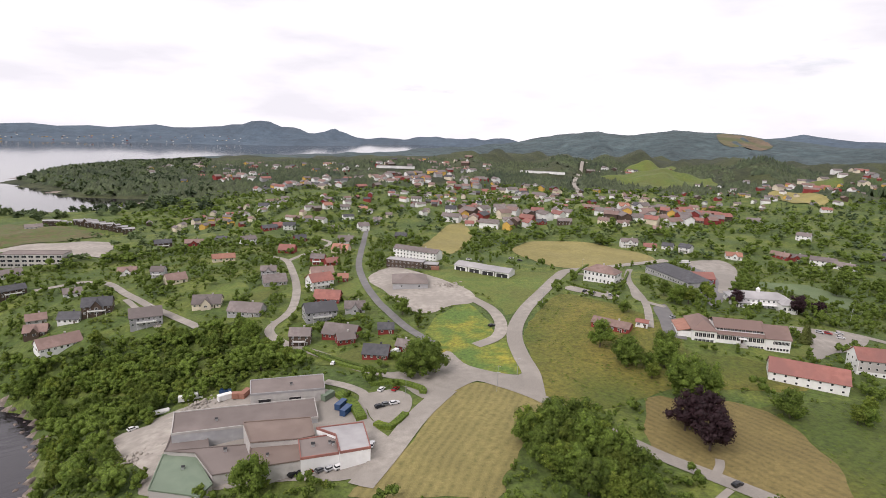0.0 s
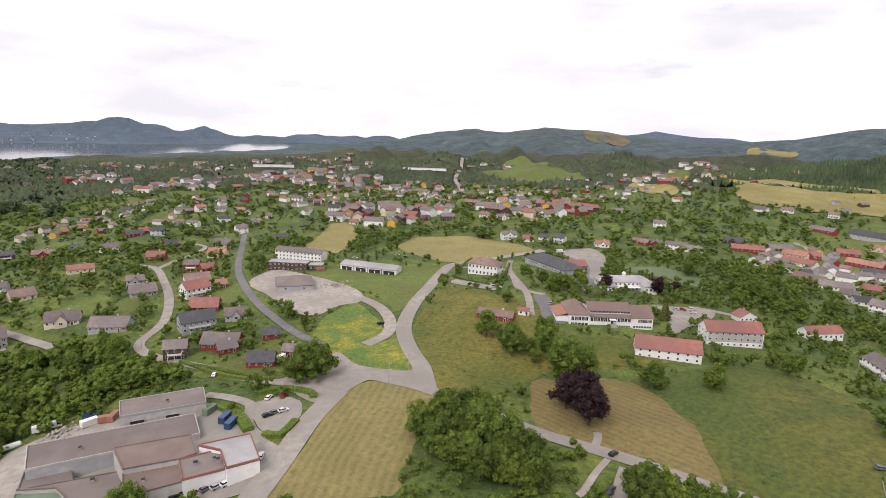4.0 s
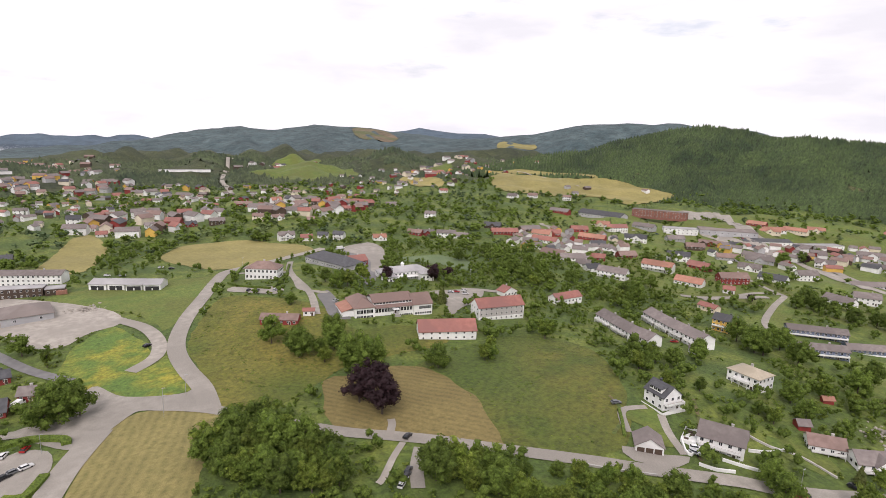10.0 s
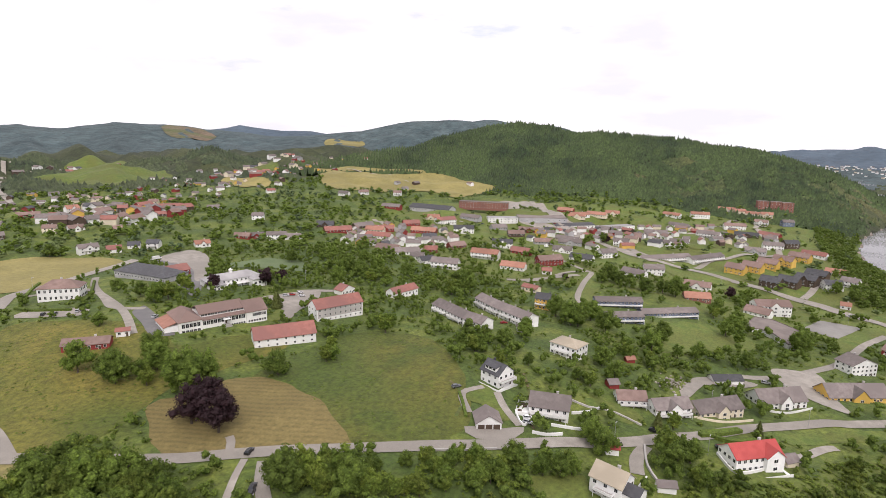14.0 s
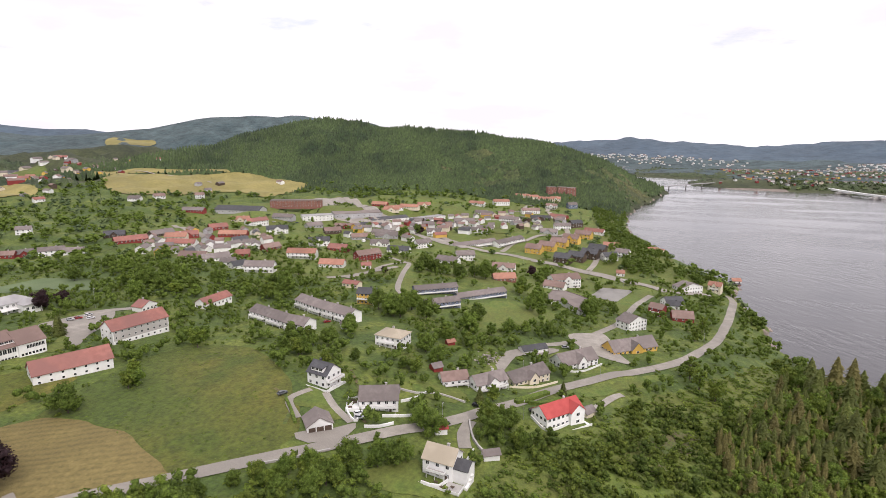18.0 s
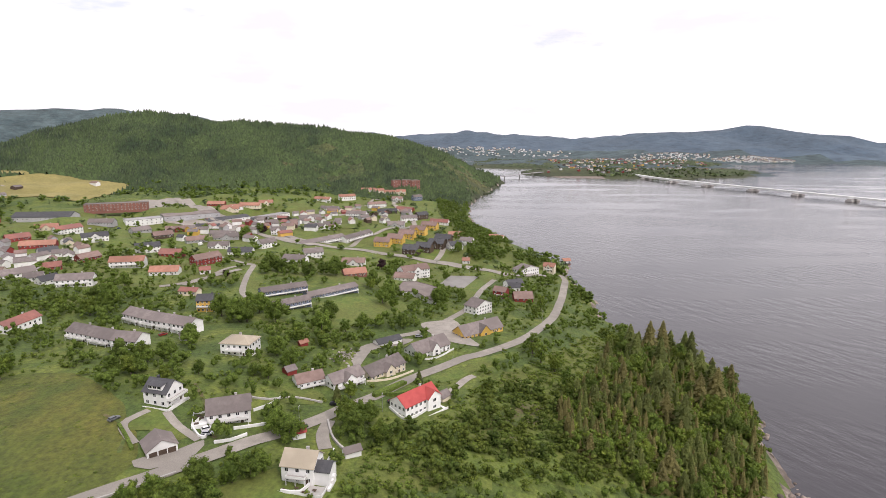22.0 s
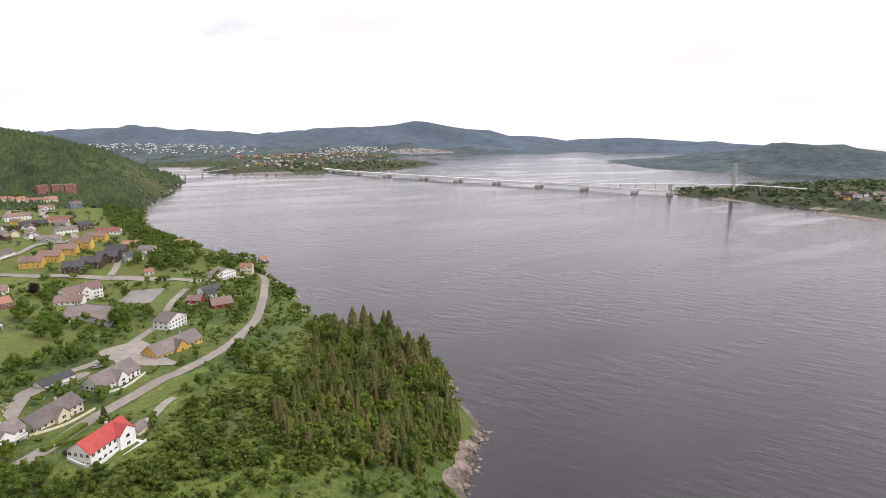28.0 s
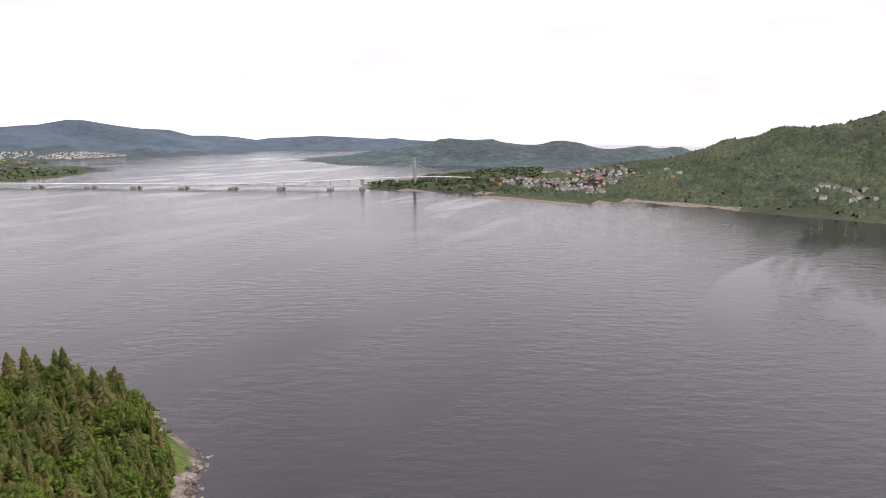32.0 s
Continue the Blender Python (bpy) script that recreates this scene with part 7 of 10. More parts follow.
house(472.8, -25.4, -94, 9.7, 8.4, 3.1, 2.9, M_WHITE, M_TILE_DARK, label="white wooden house with a black roof", storeys=1, gap=4.0, sides="f")
house(571.9, -65.7, -110, 11.2, 8.7, 5.9, 3.1, M_CREAM, M_TILE_ORANGE, label="cream wooden house with an orange tiled roof", storeys=2, gap=4.0, sides="f", cross=3.9, balcony=0.6)
house(662.4, -95.1, -75, 9.1, 7.1, 3.1, 2.5, M_WHITE, M_TILE_ORANGE, label="white wooden house with an orange tiled roof", storeys=1, gap=4.0, sides="f")
house(744.5, -10.1, -81, 11.5, 8.4, 3.1, 2.9, M_CREAM, M_TILE_ORANGE, label="cream wooden house with an orange tiled roof", storeys=1, gap=4.0, sides="f")
house(337.7, 177.2, -79.4, 13.2, 9, 7.5, 3.2, M_YELLOW, M_TILE_DARK, label="tall ochre yellow house with black roof", z=38.9, storeys=3, sides="fl", gap=2.4, balcony=0.9)
house(370.3, 207.5, -94.2, 13.2, 7, 3.4, 2, M_CREAM, M_TILE_RED, label="cream wooden house with a red tiled roof", z=38.5, sides="f")
house(496.9, 65.0, -53.1, 26.5, 13, 8.5, 3.8, M_WHITE, M_TILE_BROWN, label="big white guesthouse with brown roof", z=20.8, storeys=3, sides="flr", gap=2.6, cross=7)
house(548.1, -40.0, -50.9, 23.9, 12, 6.5, 3.4, M_WHITE, M_TILE_GREY, label="white wooden house with a grey tiled roof", z=13.1, storeys=2, ridge="y", sides="fl")
house(390.0, 4.4, -38.1, 18.0, 11, 7.5, 3.6, M_WHITE, M_TILE_GREY, label="tall white house with grey roof", z=24.2, storeys=3, ridge="y", sides="fl")
house(338.3, 3.7, -49.3, 31.0, 12, 3.4, 4.8, M_YELLOW, M_TILE_GREY, label="ochre and white semi-detached house with grey roof", z=28.3, storeys=1, sides="fl", cross=8)
house(621.3, 187.2, -34.4, 62.2, 12, 5.5, 3, M_WHITE, M_TILE_GREY, label="white terraced row with grey roof", z=23.6, storeys=2, sides="f", gap=3, category="terrace", name="terrace_row", balcony=0.9)
house(660.2, 155.6, -22.4, 53.0, 12, 5.5, 3, M_WHITE, M_TILE_GREY, label="white terraced row with grey roof", z=22.4, storeys=2, sides="f", gap=3, category="terrace", name="terrace_row", balcony=0.9)
house(632.1, 117.8, -99, 18.5, 12.0, 5.9, 4.3, M_YELLOW, M_TILE_BROWN, label="ochre yellow wooden house with a brown tiled roof", storeys=2, group="ochre terraces", gap=4.0, sides="f")
house(647.8, 105.2, -101, 18.9, 12.0, 5.9, 4.3, M_YELLOW, M_TILE_BROWN, label="ochre yellow wooden house with a brown tiled roof", storeys=2, group="ochre terraces", gap=4.0, sides="f")
house(674.6, 95.6, -102, 19.6, 12.0, 5.9, 4.3, M_YELLOW, M_TILE_BROWN, label="ochre yellow wooden house with a brown tiled roof", storeys=2, group="ochre terraces", gap=4.0, sides="f")
house(696.7, 84.5, -103, 20.1, 12.0, 5.9, 4.3, M_YELLOW, M_TILE_BROWN, label="ochre yellow wooden house with a brown tiled roof", storeys=2, group="ochre terraces", gap=4.0, sides="f", cross=7.0)
house(749.0, 75.6, -104, 21.6, 12.0, 5.9, 4.3, M_YELLOW, M_TILE_BROWN, label="ochre yellow wooden house with a brown tiled roof", storeys=2, group="ochre terraces", gap=4.0, sides="f")
house(594.0, 79.7, -102, 17.3, 12.0, 5.9, 4.3, M_BROWN, M_TILE_DARK, label="dark brown wooden house with a black roof", storeys=2, group="brown terraces", gap=4.0, sides="f")
house(609.2, 67.3, -104, 17.7, 12.0, 5.9, 4.3, M_BROWN, M_TILE_DARK, label="dark brown wooden house with a black roof", storeys=2, group="brown terraces", gap=4.0, sides="f")
house(625.3, 54.9, -105, 18.1, 12.0, 5.9, 4.3, M_BROWN, M_TILE_DARK, label="dark brown wooden house with a black roof", storeys=2, group="brown terraces", gap=4.0, sides="f", cross=6.3)
house(660.9, 50.1, -105, 19.0, 12.0, 5.9, 4.3, M_BROWN, M_TILE_DARK, label="dark brown wooden house with a black roof", storeys=2, group="brown terraces", gap=4.0, sides="f")
house(1152.2, 185.5, -65.4, 17.9, 14, 16, 0.5, M_BRICK, M_FELT, label="tall red brick tower block", z=33.1, kind="flat", storeys=5, sides="f", gap=5, category="apartments", name="apartment_building")
house(1159.1, 165.2, -77.6, 17.4, 14, 16, 0.5, M_BRICK, M_FELT, label="tall red brick tower block", z=33.0, kind="flat", storeys=5, sides="f", gap=5, category="apartments", name="apartment_building")
house(1165.9, 150.1, -54.2, 19.9, 14, 16, 0.5, M_BRICK, M_FELT, label="tall red brick tower block", z=32.1, kind="flat", storeys=5, sides="f", gap=5, category="apartments", name="apartment_building")
house(607.1, 582.0, -74, 30.0, 10.5, 3.2, 3.6, M_RED, M_TILE_GREY, label="dark red wooden house with a grey tiled roof", storeys=1, gap=3.4, sides="fl")
house(414.6, 480.4, -27, 30.0, 10.5, 3.2, 3.6, M_RED, M_TILE_RED, label="dark red wooden house with a red tiled roof", storeys=1, gap=3.4, sides="fl")
house(420.4, 508.0, -48, 19.1, 10.5, 3.2, 3.6, M_BROWN, M_TILE_DARK, label="dark brown wooden house with a black roof", storeys=1, gap=3.4, sides="fl", cross=6.3)
house(463.1, 491.1, -13, 25.2, 10.5, 3.2, 3.6, M_BROWN, M_TILE_GREY, label="dark brown wooden house with a grey tiled roof", storeys=1, gap=3.4, sides="fl")
house(459.1, 466.3, -63, 21.7, 10.5, 3.2, 3.6, M_CREAM, M_TILE_ORANGE, label="cream wooden house with an orange tiled roof", storeys=1, gap=3.4, sides="fl")
house(472.1, 464.7, -41, 22.0, 10.5, 3.2, 3.6, M_RED, M_TILE_RED, label="dark red wooden house with a red tiled roof", storeys=1, gap=3.4, sides="fl", cross=7.3)
house(439.3, 439.9, -73, 30.0, 10.5, 3.2, 3.6, M_WHITE, M_TILE_RED, label="white wooden house with a red tiled roof", storeys=1, gap=3.4, sides="fl")
house(513.7, 459.6, -34, 20.0, 10.5, 3.2, 3.6, M_RED, M_TILE_RED, label="dark red wooden house with a red tiled roof", storeys=1, gap=3.4, sides="fl")
house(584.1, 485.7, -58, 22.0, 10.5, 3.2, 3.6, M_CREAM, M_TILE_ORANGE, label="cream wooden house with an orange tiled roof", storeys=1, gap=3.4, sides="fl", cross=7.3)
house(582.9, 460.8, -22, 27.7, 10.5, 5.6, 3.6, M_WHITE, M_TILE_RED, label="white wooden house with a red tiled roof", storeys=2, gap=3.4, sides="fl")
house(499.2, 426.0, -68, 30.0, 10.5, 3.2, 3.6, M_RED, M_TILE_ORANGE, label="dark red wooden house with an orange tiled roof", storeys=1, gap=3.4, sides="fl")
house(544.0, 401.5, -50, 23.9, 10.5, 5.6, 3.6, M_WHITE, M_TILE_DARK, label="white wooden house with a black roof", storeys=2, gap=3.4, sides="fl", cross=7.9)
house(624.7, 449.5, -82, 28.7, 10.5, 3.2, 3.6, M_GREY, M_TILE_GREY, label="grey wooden house with a grey tiled roof", storeys=1, gap=3.4, sides="fl")
house(481.0, 402.5, -36, 15.7, 10.5, 3.2, 3.6, M_WHITE, M_TILE_DARK, label="white wooden house with a black roof", storeys=1, gap=3.4, sides="fl")
house(480.1, 389.7, -59, 12.4, 8.7, 3.2, 2.9, M_WHITE, M_TILE_GREY, label="white wooden house with a grey tiled roof", storeys=1, gap=3.4, sides="fl")
house(464.3, 351.6, -23, 18.2, 10.5, 3.2, 3.6, M_RED, M_TILE_BROWN, label="dark red wooden house with a brown tiled roof", storeys=1, gap=3.4, sides="fl")
house(446.7, 302.6, -74, 27.1, 10.5, 5.6, 3.6, M_WHITE, M_TILE_ORANGE, label="white wooden house with an orange tiled roof", storeys=2, gap=3.4, sides="fl", balcony=0.7)
house(505.2, 321.2, -54, 21.2, 10.5, 5.6, 3.6, M_WHITE, M_TILE_DARK, label="white wooden house with a black roof", storeys=2, gap=3.4, sides="fl", cross=7.0)
house(489.4, 288.4, -87, 20.2, 10.5, 3.2, 3.6, M_RED, M_TILE_RED, label="dark red wooden house with a red tiled roof", storeys=1, gap=3.4, sides="fl")
house(587.0, 354.3, -45, 19.9, 10.5, 3.2, 3.6, M_BROWN, M_TILE_BROWN, label="dark brown wooden house with a brown tiled roof", storeys=1, gap=3.4, sides="fl")
house(644.4, 367.5, -68, 29.3, 10.5, 3.2, 3.6, M_RED, M_TILE_BROWN, label="dark red wooden house with a brown tiled roof", storeys=1, gap=3.4, sides="fl", cross=9.7)
house(465.1, 243.7, -32, 24.2, 10.5, 5.6, 3.6, M_RED, M_TILE_BROWN, label="dark red wooden house with a brown tiled roof", storeys=2, gap=3.4, sides="fl")
house(426.4, 258.1, -77, 22.0, 10.5, 3.2, 3.6, M_WHITE, M_TILE_ORANGE, label="white wooden house with an orange tiled roof", storeys=1, gap=3.4, sides="fl")
house(430.7, 227.2, -58, 8.2, 7.0, 3.2, 2.4, M_WHITE, M_TILE_RED, label="white wooden house with a red tiled roof", storeys=1, gap=3.4, sides="fl")
house(396.5, 384.5, -74, 24.2, 10.5, 3.2, 3.6, M_CREAM, M_TILE_BROWN, label="cream wooden house with a brown tiled roof", storeys=1, gap=3.4, sides="fl")
house(399.5, 363.3, -34, 24.8, 10.5, 3.2, 3.6, M_WHITE, M_TILE_GREY, label="white wooden house with a grey tiled roof", storeys=1, gap=3.4, sides="fl")
house(389.3, 339.9, -57, 12.6, 8.8, 3.2, 3.0, M_WHITE, M_TILE_GREY, label="white wooden house with a grey tiled roof", storeys=1, gap=3.4, sides="fl")
house(385.3, 325.9, -20, 13.5, 9.5, 3.2, 3.2, M_WHITE, M_TILE_DARK, label="white wooden house with a black roof", storeys=1, gap=3.4, sides="fl")
house(383.8, 302.2, -70, 24.6, 10.5, 5.6, 3.6, M_WHITE, M_TILE_GREY, label="white wooden house with a grey tiled roof", storeys=2, gap=3.4, sides="fl", balcony=0.7)
house(426.8, 355.9, -46, 13.9, 9.8, 3.2, 3.3, M_RED, M_TILE_RED, label="dark red wooden house with a red tiled roof", storeys=1, gap=3.4, sides="fl")
house(623.3, 302.9, -92, 30.0, 10.5, 3.2, 3.6, M_CREAM, M_TILE_GREY, label="cream wooden house with a grey tiled roof", storeys=1, gap=3.4, sides="fl")
house(578.1, 311.7, -48, 21.3, 10.5, 3.2, 3.6, M_GREY, M_TILE_BROWN, label="grey wooden house with a brown tiled roof", storeys=1, gap=3.4, sides="fl")
house(543.2, 269.3, -72, 19.7, 10.5, 3.2, 3.6, M_WHITE, M_TILE_GREY, label="white wooden house with a grey tiled roof", storeys=1, gap=3.4, sides="fl", cross=6.5)
house(609.8, 394.6, -27, 21.1, 10.5, 3.2, 3.6, M_GREY, M_TILE_GREY, label="grey wooden house with a grey tiled roof", storeys=1, gap=3.4, sides="fl")
house(820.0, 405.1, -82, 25.0, 10.5, 3.2, 3.6, M_RED, M_TILE_ORANGE, label="dark red wooden house with an orange tiled roof", storeys=1, gap=3.4, sides="fl")
house(783.4, 369.1, -61, 25.1, 10.5, 3.2, 3.6, M_CREAM, M_TILE_ORANGE, label="cream wooden house with an orange tiled roof", storeys=1, gap=3.4, sides="fl", cross=8.3)
house(634.7, 718.1, -69, 17.8, 10.5, 3.2, 3.6, M_WHITE, M_TILE_GREY, label="white wooden house with a grey tiled roof", storeys=1, gap=3.4, sides="fl")
house(668.3, 706.7, -29, 16.0, 10.5, 3.2, 3.6, M_WHITE, M_TILE_BROWN, label="white wooden house with a brown tiled roof", storeys=1, gap=3.4, sides="fl")
house(727.4, 683.0, -55, 13.6, 9.5, 5.6, 3.2, M_WHITE, M_TILE_BROWN, label="white wooden house with a brown tiled roof", storeys=2, gap=3.4, sides="fl", balcony=0.7)
house(799.7, 372.2, -35, 29.9, 10.5, 3.2, 3.6, M_WHITE, M_TILE_ORANGE, label="white wooden house with an orange tiled roof", storeys=1, gap=3.4, sides="fl")
house(823.0, 354.5, -85, 30.0, 10.5, 3.2, 3.6, M_CREAM, M_TILE_ORANGE, label="cream wooden house with an orange tiled roof", storeys=1, gap=3.4, sides="fl")
house(858.0, 344.1, -64, 20.8, 10.5, 3.2, 3.6, M_CREAM, M_TILE_ORANGE, label="cream wooden house with an orange tiled roof", storeys=1, gap=3.4, sides="fl", cross=6.9)
house(972.7, 287.2, -102, 30.0, 10.5, 3.2, 3.6, M_WHITE, M_TILE_ORANGE, label="white wooden house with an orange tiled roof", storeys=1, gap=3.4, sides="fl")
house(1024.4, 256.8, -62, 30.0, 10.5, 5.6, 3.6, M_WHITE, M_TILE_ORANGE, label="white wooden house with an orange tiled roof", storeys=2, gap=3.4, sides="fl")
house(1110.4, 234.6, -86, 28.1, 10.5, 5.6, 3.6, M_CREAM, M_TILE_ORANGE, label="cream wooden house with an orange tiled roof", storeys=2, gap=3.4, sides="fl", cross=9.3, balcony=0.7)
house(1108.5, 212.8, -49, 19.5, 10.5, 5.6, 3.6, M_CREAM, M_TILE_ORANGE, label="cream wooden house with an orange tiled roof", storeys=2, gap=3.4, sides="fl")
house(1102.2, 190.0, -98, 21.8, 10.5, 5.6, 3.6, M_CREAM, M_TILE_ORANGE, label="cream wooden house with an orange tiled roof", storeys=2, gap=3.4, sides="fl", balcony=0.7)
house(1097.9, 168.0, -77, 18.4, 10.5, 5.6, 3.6, M_CREAM, M_TILE_ORANGE, label="cream wooden house with an orange tiled roof", storeys=2, gap=3.4, sides="fl", cross=6.1)
house(886.0, 250.2, -102, 30.0, 10.5, 3.2, 3.6, M_WHITE, M_TILE_GREY, label="white wooden house with a grey tiled roof", storeys=1, gap=3.4, sides="fl")
house(931.2, 182.9, -65, 30.0, 10.5, 5.6, 3.6, M_WHITE, M_TILE_BROWN, label="white wooden house with a brown tiled roof", storeys=2, gap=3.4, sides="fl")
house(1054.0, 167.8, -89, 20.1, 10.5, 5.6, 3.6, M_WHITE, M_TILE_BROWN, label="white wooden house with a brown tiled roof", storeys=2, gap=3.4, sides="fl", cross=6.6, balcony=0.7)
house(1057.7, 131.2, -53, 18.0, 10.5, 5.6, 3.6, M_BLUE, M_TILE_GREY, label="slate blue wooden house with a grey tiled roof", storeys=2, gap=3.4, sides="fl")
house(818.0, 191.2, -95, 30.0, 10.5, 5.6, 3.6, M_WHITE, M_TILE_GREY, label="white wooden house with a grey tiled roof", storeys=2, gap=3.4, sides="fl", balcony=0.7)
house(874.5, 155.5, -76, 30.0, 10.5, 3.2, 3.6, M_BROWN, M_TILE_DARK, label="dark brown wooden house with a black roof", storeys=1, gap=3.4, sides="fl", cross=9.9)
house(908.8, 132.2, -110, 29.4, 10.5, 3.2, 3.6, M_RED, M_TILE_RED, label="dark red wooden house with a red tiled roof", storeys=1, gap=3.4, sides="fl")
house(787.9, 109.5, -68, 22.5, 10.5, 5.6, 3.6, M_WHITE, M_TILE_GREY, label="white wooden house with a grey tiled roof", storeys=2, gap=3.4, sides="fl")
house(741.2, 120.9, -89, 24.1, 10.5, 3.2, 3.6, M_GREY, M_TILE_GREY, label="grey wooden house with a grey tiled roof", storeys=1, gap=3.4, sides="fl", cross=8.0)
house(800.6, 92.8, -53, 16.7, 10.5, 5.6, 3.6, M_BROWN, M_TILE_DARK, label="dark brown wooden house with a black roof", storeys=2, gap=3.4, sides="fl")
house(790.2, 65.7, -103, 26.4, 10.5, 3.2, 3.6, M_WHITE, M_TILE_RED, label="white wooden house with a red tiled roof", storeys=1, gap=3.4, sides="fl")
house(776.7, 248.7, -68, 30.0, 10.5, 5.6, 3.6, M_WHITE, M_TILE_GREY, label="white wooden house with a grey tiled roof", storeys=2, gap=3.4, sides="fl", cross=9.9)
house(715.6, 220.7, -101, 23.8, 10.5, 3.2, 3.6, M_WHITE, M_TILE_GREY, label="white wooden house with a grey tiled roof", storeys=1, gap=3.4, sides="fl")
house(735.0, 205.4, -60, 21.9, 10.5, 3.2, 3.6, M_WHITE, M_TILE_GREY, label="white wooden house with a grey tiled roof", storeys=1, gap=3.4, sides="fl")
house(656.8, 249.4, -77, 17.5, 10.5, 5.6, 3.6, M_WHITE, M_TILE_GREY, label="white wooden house with a grey tiled roof", storeys=2, gap=3.4, sides="fl", cross=5.8, balcony=0.7)
house(558.0, 225.6, -38, 17.4, 10.5, 5.6, 3.6, M_WHITE, M_TILE_GREY, label="white wooden house with a grey tiled roof", storeys=2, gap=3.4, sides="fl")
house(518.5, 235.5, -84, 22.7, 10.5, 3.2, 3.6, M_WHITE, M_TILE_DARK, label="white wooden house with a black roof", storeys=1, gap=3.4, sides="fl")
house(611.4, 294.4, -60, 27.0, 10.5, 3.2, 3.6, M_GREY, M_TILE_GREY, label="grey wooden house with a grey tiled roof", storeys=1, gap=3.4, sides="fl", cross=8.9)
house(494.6, 173.7, -99, 21.2, 10.5, 3.2, 3.6, M_WHITE, M_TILE_GREY, label="white wooden house with a grey tiled roof", storeys=1, gap=3.4, sides="fl")
house(532.0, 169.0, -58, 18.3, 10.5, 5.6, 3.6, M_WHITE, M_TILE_GREY, label="white wooden house with a grey tiled roof", storeys=2, gap=3.4, sides="fl")
house(720.0, 38.1, -95, 19.7, 10.5, 3.2, 3.6, M_WHITE, M_TILE_ORANGE, label="white wooden house with an orange tiled roof", storeys=1, gap=3.4, sides="fl", cross=6.5)
house(624.8, 34.8, -57, 15.7, 10.5, 5.6, 3.6, M_WHITE, M_TILE_DARK, label="white wooden house with a black roof", storeys=2, gap=3.4, sides="fl")
house(653.9, 22.2, -106, 14.9, 10.4, 5.6, 3.5, M_WHITE, M_TILE_GREY, label="white wooden house with a grey tiled roof", storeys=2, gap=3.4, sides="fl", balcony=0.7)
house(570.2, 20.1, -84, 7.4, 7.0, 3.2, 2.4, M_WHITE, M_TILE_ORANGE, label="white wooden house with an orange tiled roof", storeys=1, gap=3.4, sides="fl")
house(749.7, -15.5, -119, 18.2, 10.5, 3.2, 3.6, M_CREAM, M_TILE_ORANGE, label="cream wooden house with an orange tiled roof", storeys=1, gap=3.4, sides="fl")
house(468.4, 113.0, -62, 19.4, 10.5, 3.2, 3.6, M_BRICK, M_TILE_ORANGE, label="red brick house with an orange tiled roof", storeys=1, gap=3.4, sides="fl")
house(529.3, 127.8, -84, 21.9, 10.5, 3.2, 3.6, M_WHITE, M_TILE_BROWN, label="white wooden house with a brown tiled roof", storeys=1, gap=3.4, sides="fl", cross=7.2)
house(482.5, -24.9, -63, 14.9, 10.4, 3.2, 3.5, M_WHITE, M_TILE_DARK, label="white wooden house with a black roof", storeys=1, gap=3.4, sides="fl")
house(477.5, 69.8, -100, 17.8, 10.5, 3.2, 3.6, M_WHITE, M_TILE_BROWN, label="white wooden house with a brown tiled roof", storeys=1, gap=3.4, sides="fl")

# ---- white row houses on the slope ----
house(271.2, 211.5, -107.2, 16.7, 11, 4.6, 3, M_WHITE, M_TILE_GREY, label="white row house with grey roof", z=44.0, storeys=2, sides="fl", group="stepped white row", balcony=0.8)
house(264.2, 194.0, -107.5, 16.5, 11, 4.6, 3, M_WHITE, M_TILE_GREY, label="white row house with grey roof", z=44.7, storeys=2, sides="fl", group="stepped white row", balcony=0.8)
house(259.3, 179.0, -95.3, 13.7, 11, 4.6, 3, M_WHITE, M_TILE_GREY, label="white row house with grey roof", z=45.5, storeys=2, sides="fl", group="stepped white row", balcony=0.8)
house(305.5, 203.3, -113.7, 15.8, 11, 5.4, 3, M_WHITE, M_TILE_GREY, label="white row house with grey roof", z=41.2, storeys=2, sides="fl", group="long white row", balcony=0.8)
house(298.7, 189.2, -110.8, 13.5, 11, 5.4, 3, M_WHITE, M_TILE_GREY, label="white row house with grey roof", z=41.8, storeys=2, sides="fl", group="long white row", balcony=0.8)
house(293.6, 176.9, -106.2, 11.4, 11, 5.4, 3, M_WHITE, M_TILE_GREY, label="white row house with grey roof", z=42.4, storeys=2, sides="fl", group="long white row", balcony=0.8)
house(289.3, 165.2, -105.6, 11.6, 11, 5.4, 3, M_WHITE, M_TILE_GREY, label="white row house with grey roof", z=42.7, storeys=2, sides="fl", group="long white row", balcony=0.8)

# ---- houses along the shore road ----
villa = house(202.1, 128.3, -10, 9.6, 10.8, 6.0, 3.8, M_WHITE, M_TILE_DARK, ridge="y", label="white gabled house with black roof and balcony on posts", z=46.2, storeys=2, sides="flr", balcony=1.0)
dorm = child("dormer", Shape().box(-4.4, -1.4, -3.2, 3.2, 6.9, 8.7).mesh("dormer", M_WHITE), villa)
child("dormer_roof", sheet([(-4.8, -3.5, 8.7), (-0.9, -3.5, 9.3), (-0.9, 3.5, 9.3), (-4.8, 3.5, 8.7)], 0.18).mesh("dormer_roof", M_TILE_DARK), dorm)
for v_ in (-2.1, 0.0, 2.1):
    child("window", window_mesh(1.5, 0.9, M_WHITE), dorm, "", pose(-4.4, v_, 7.9, 0, 0, -90))
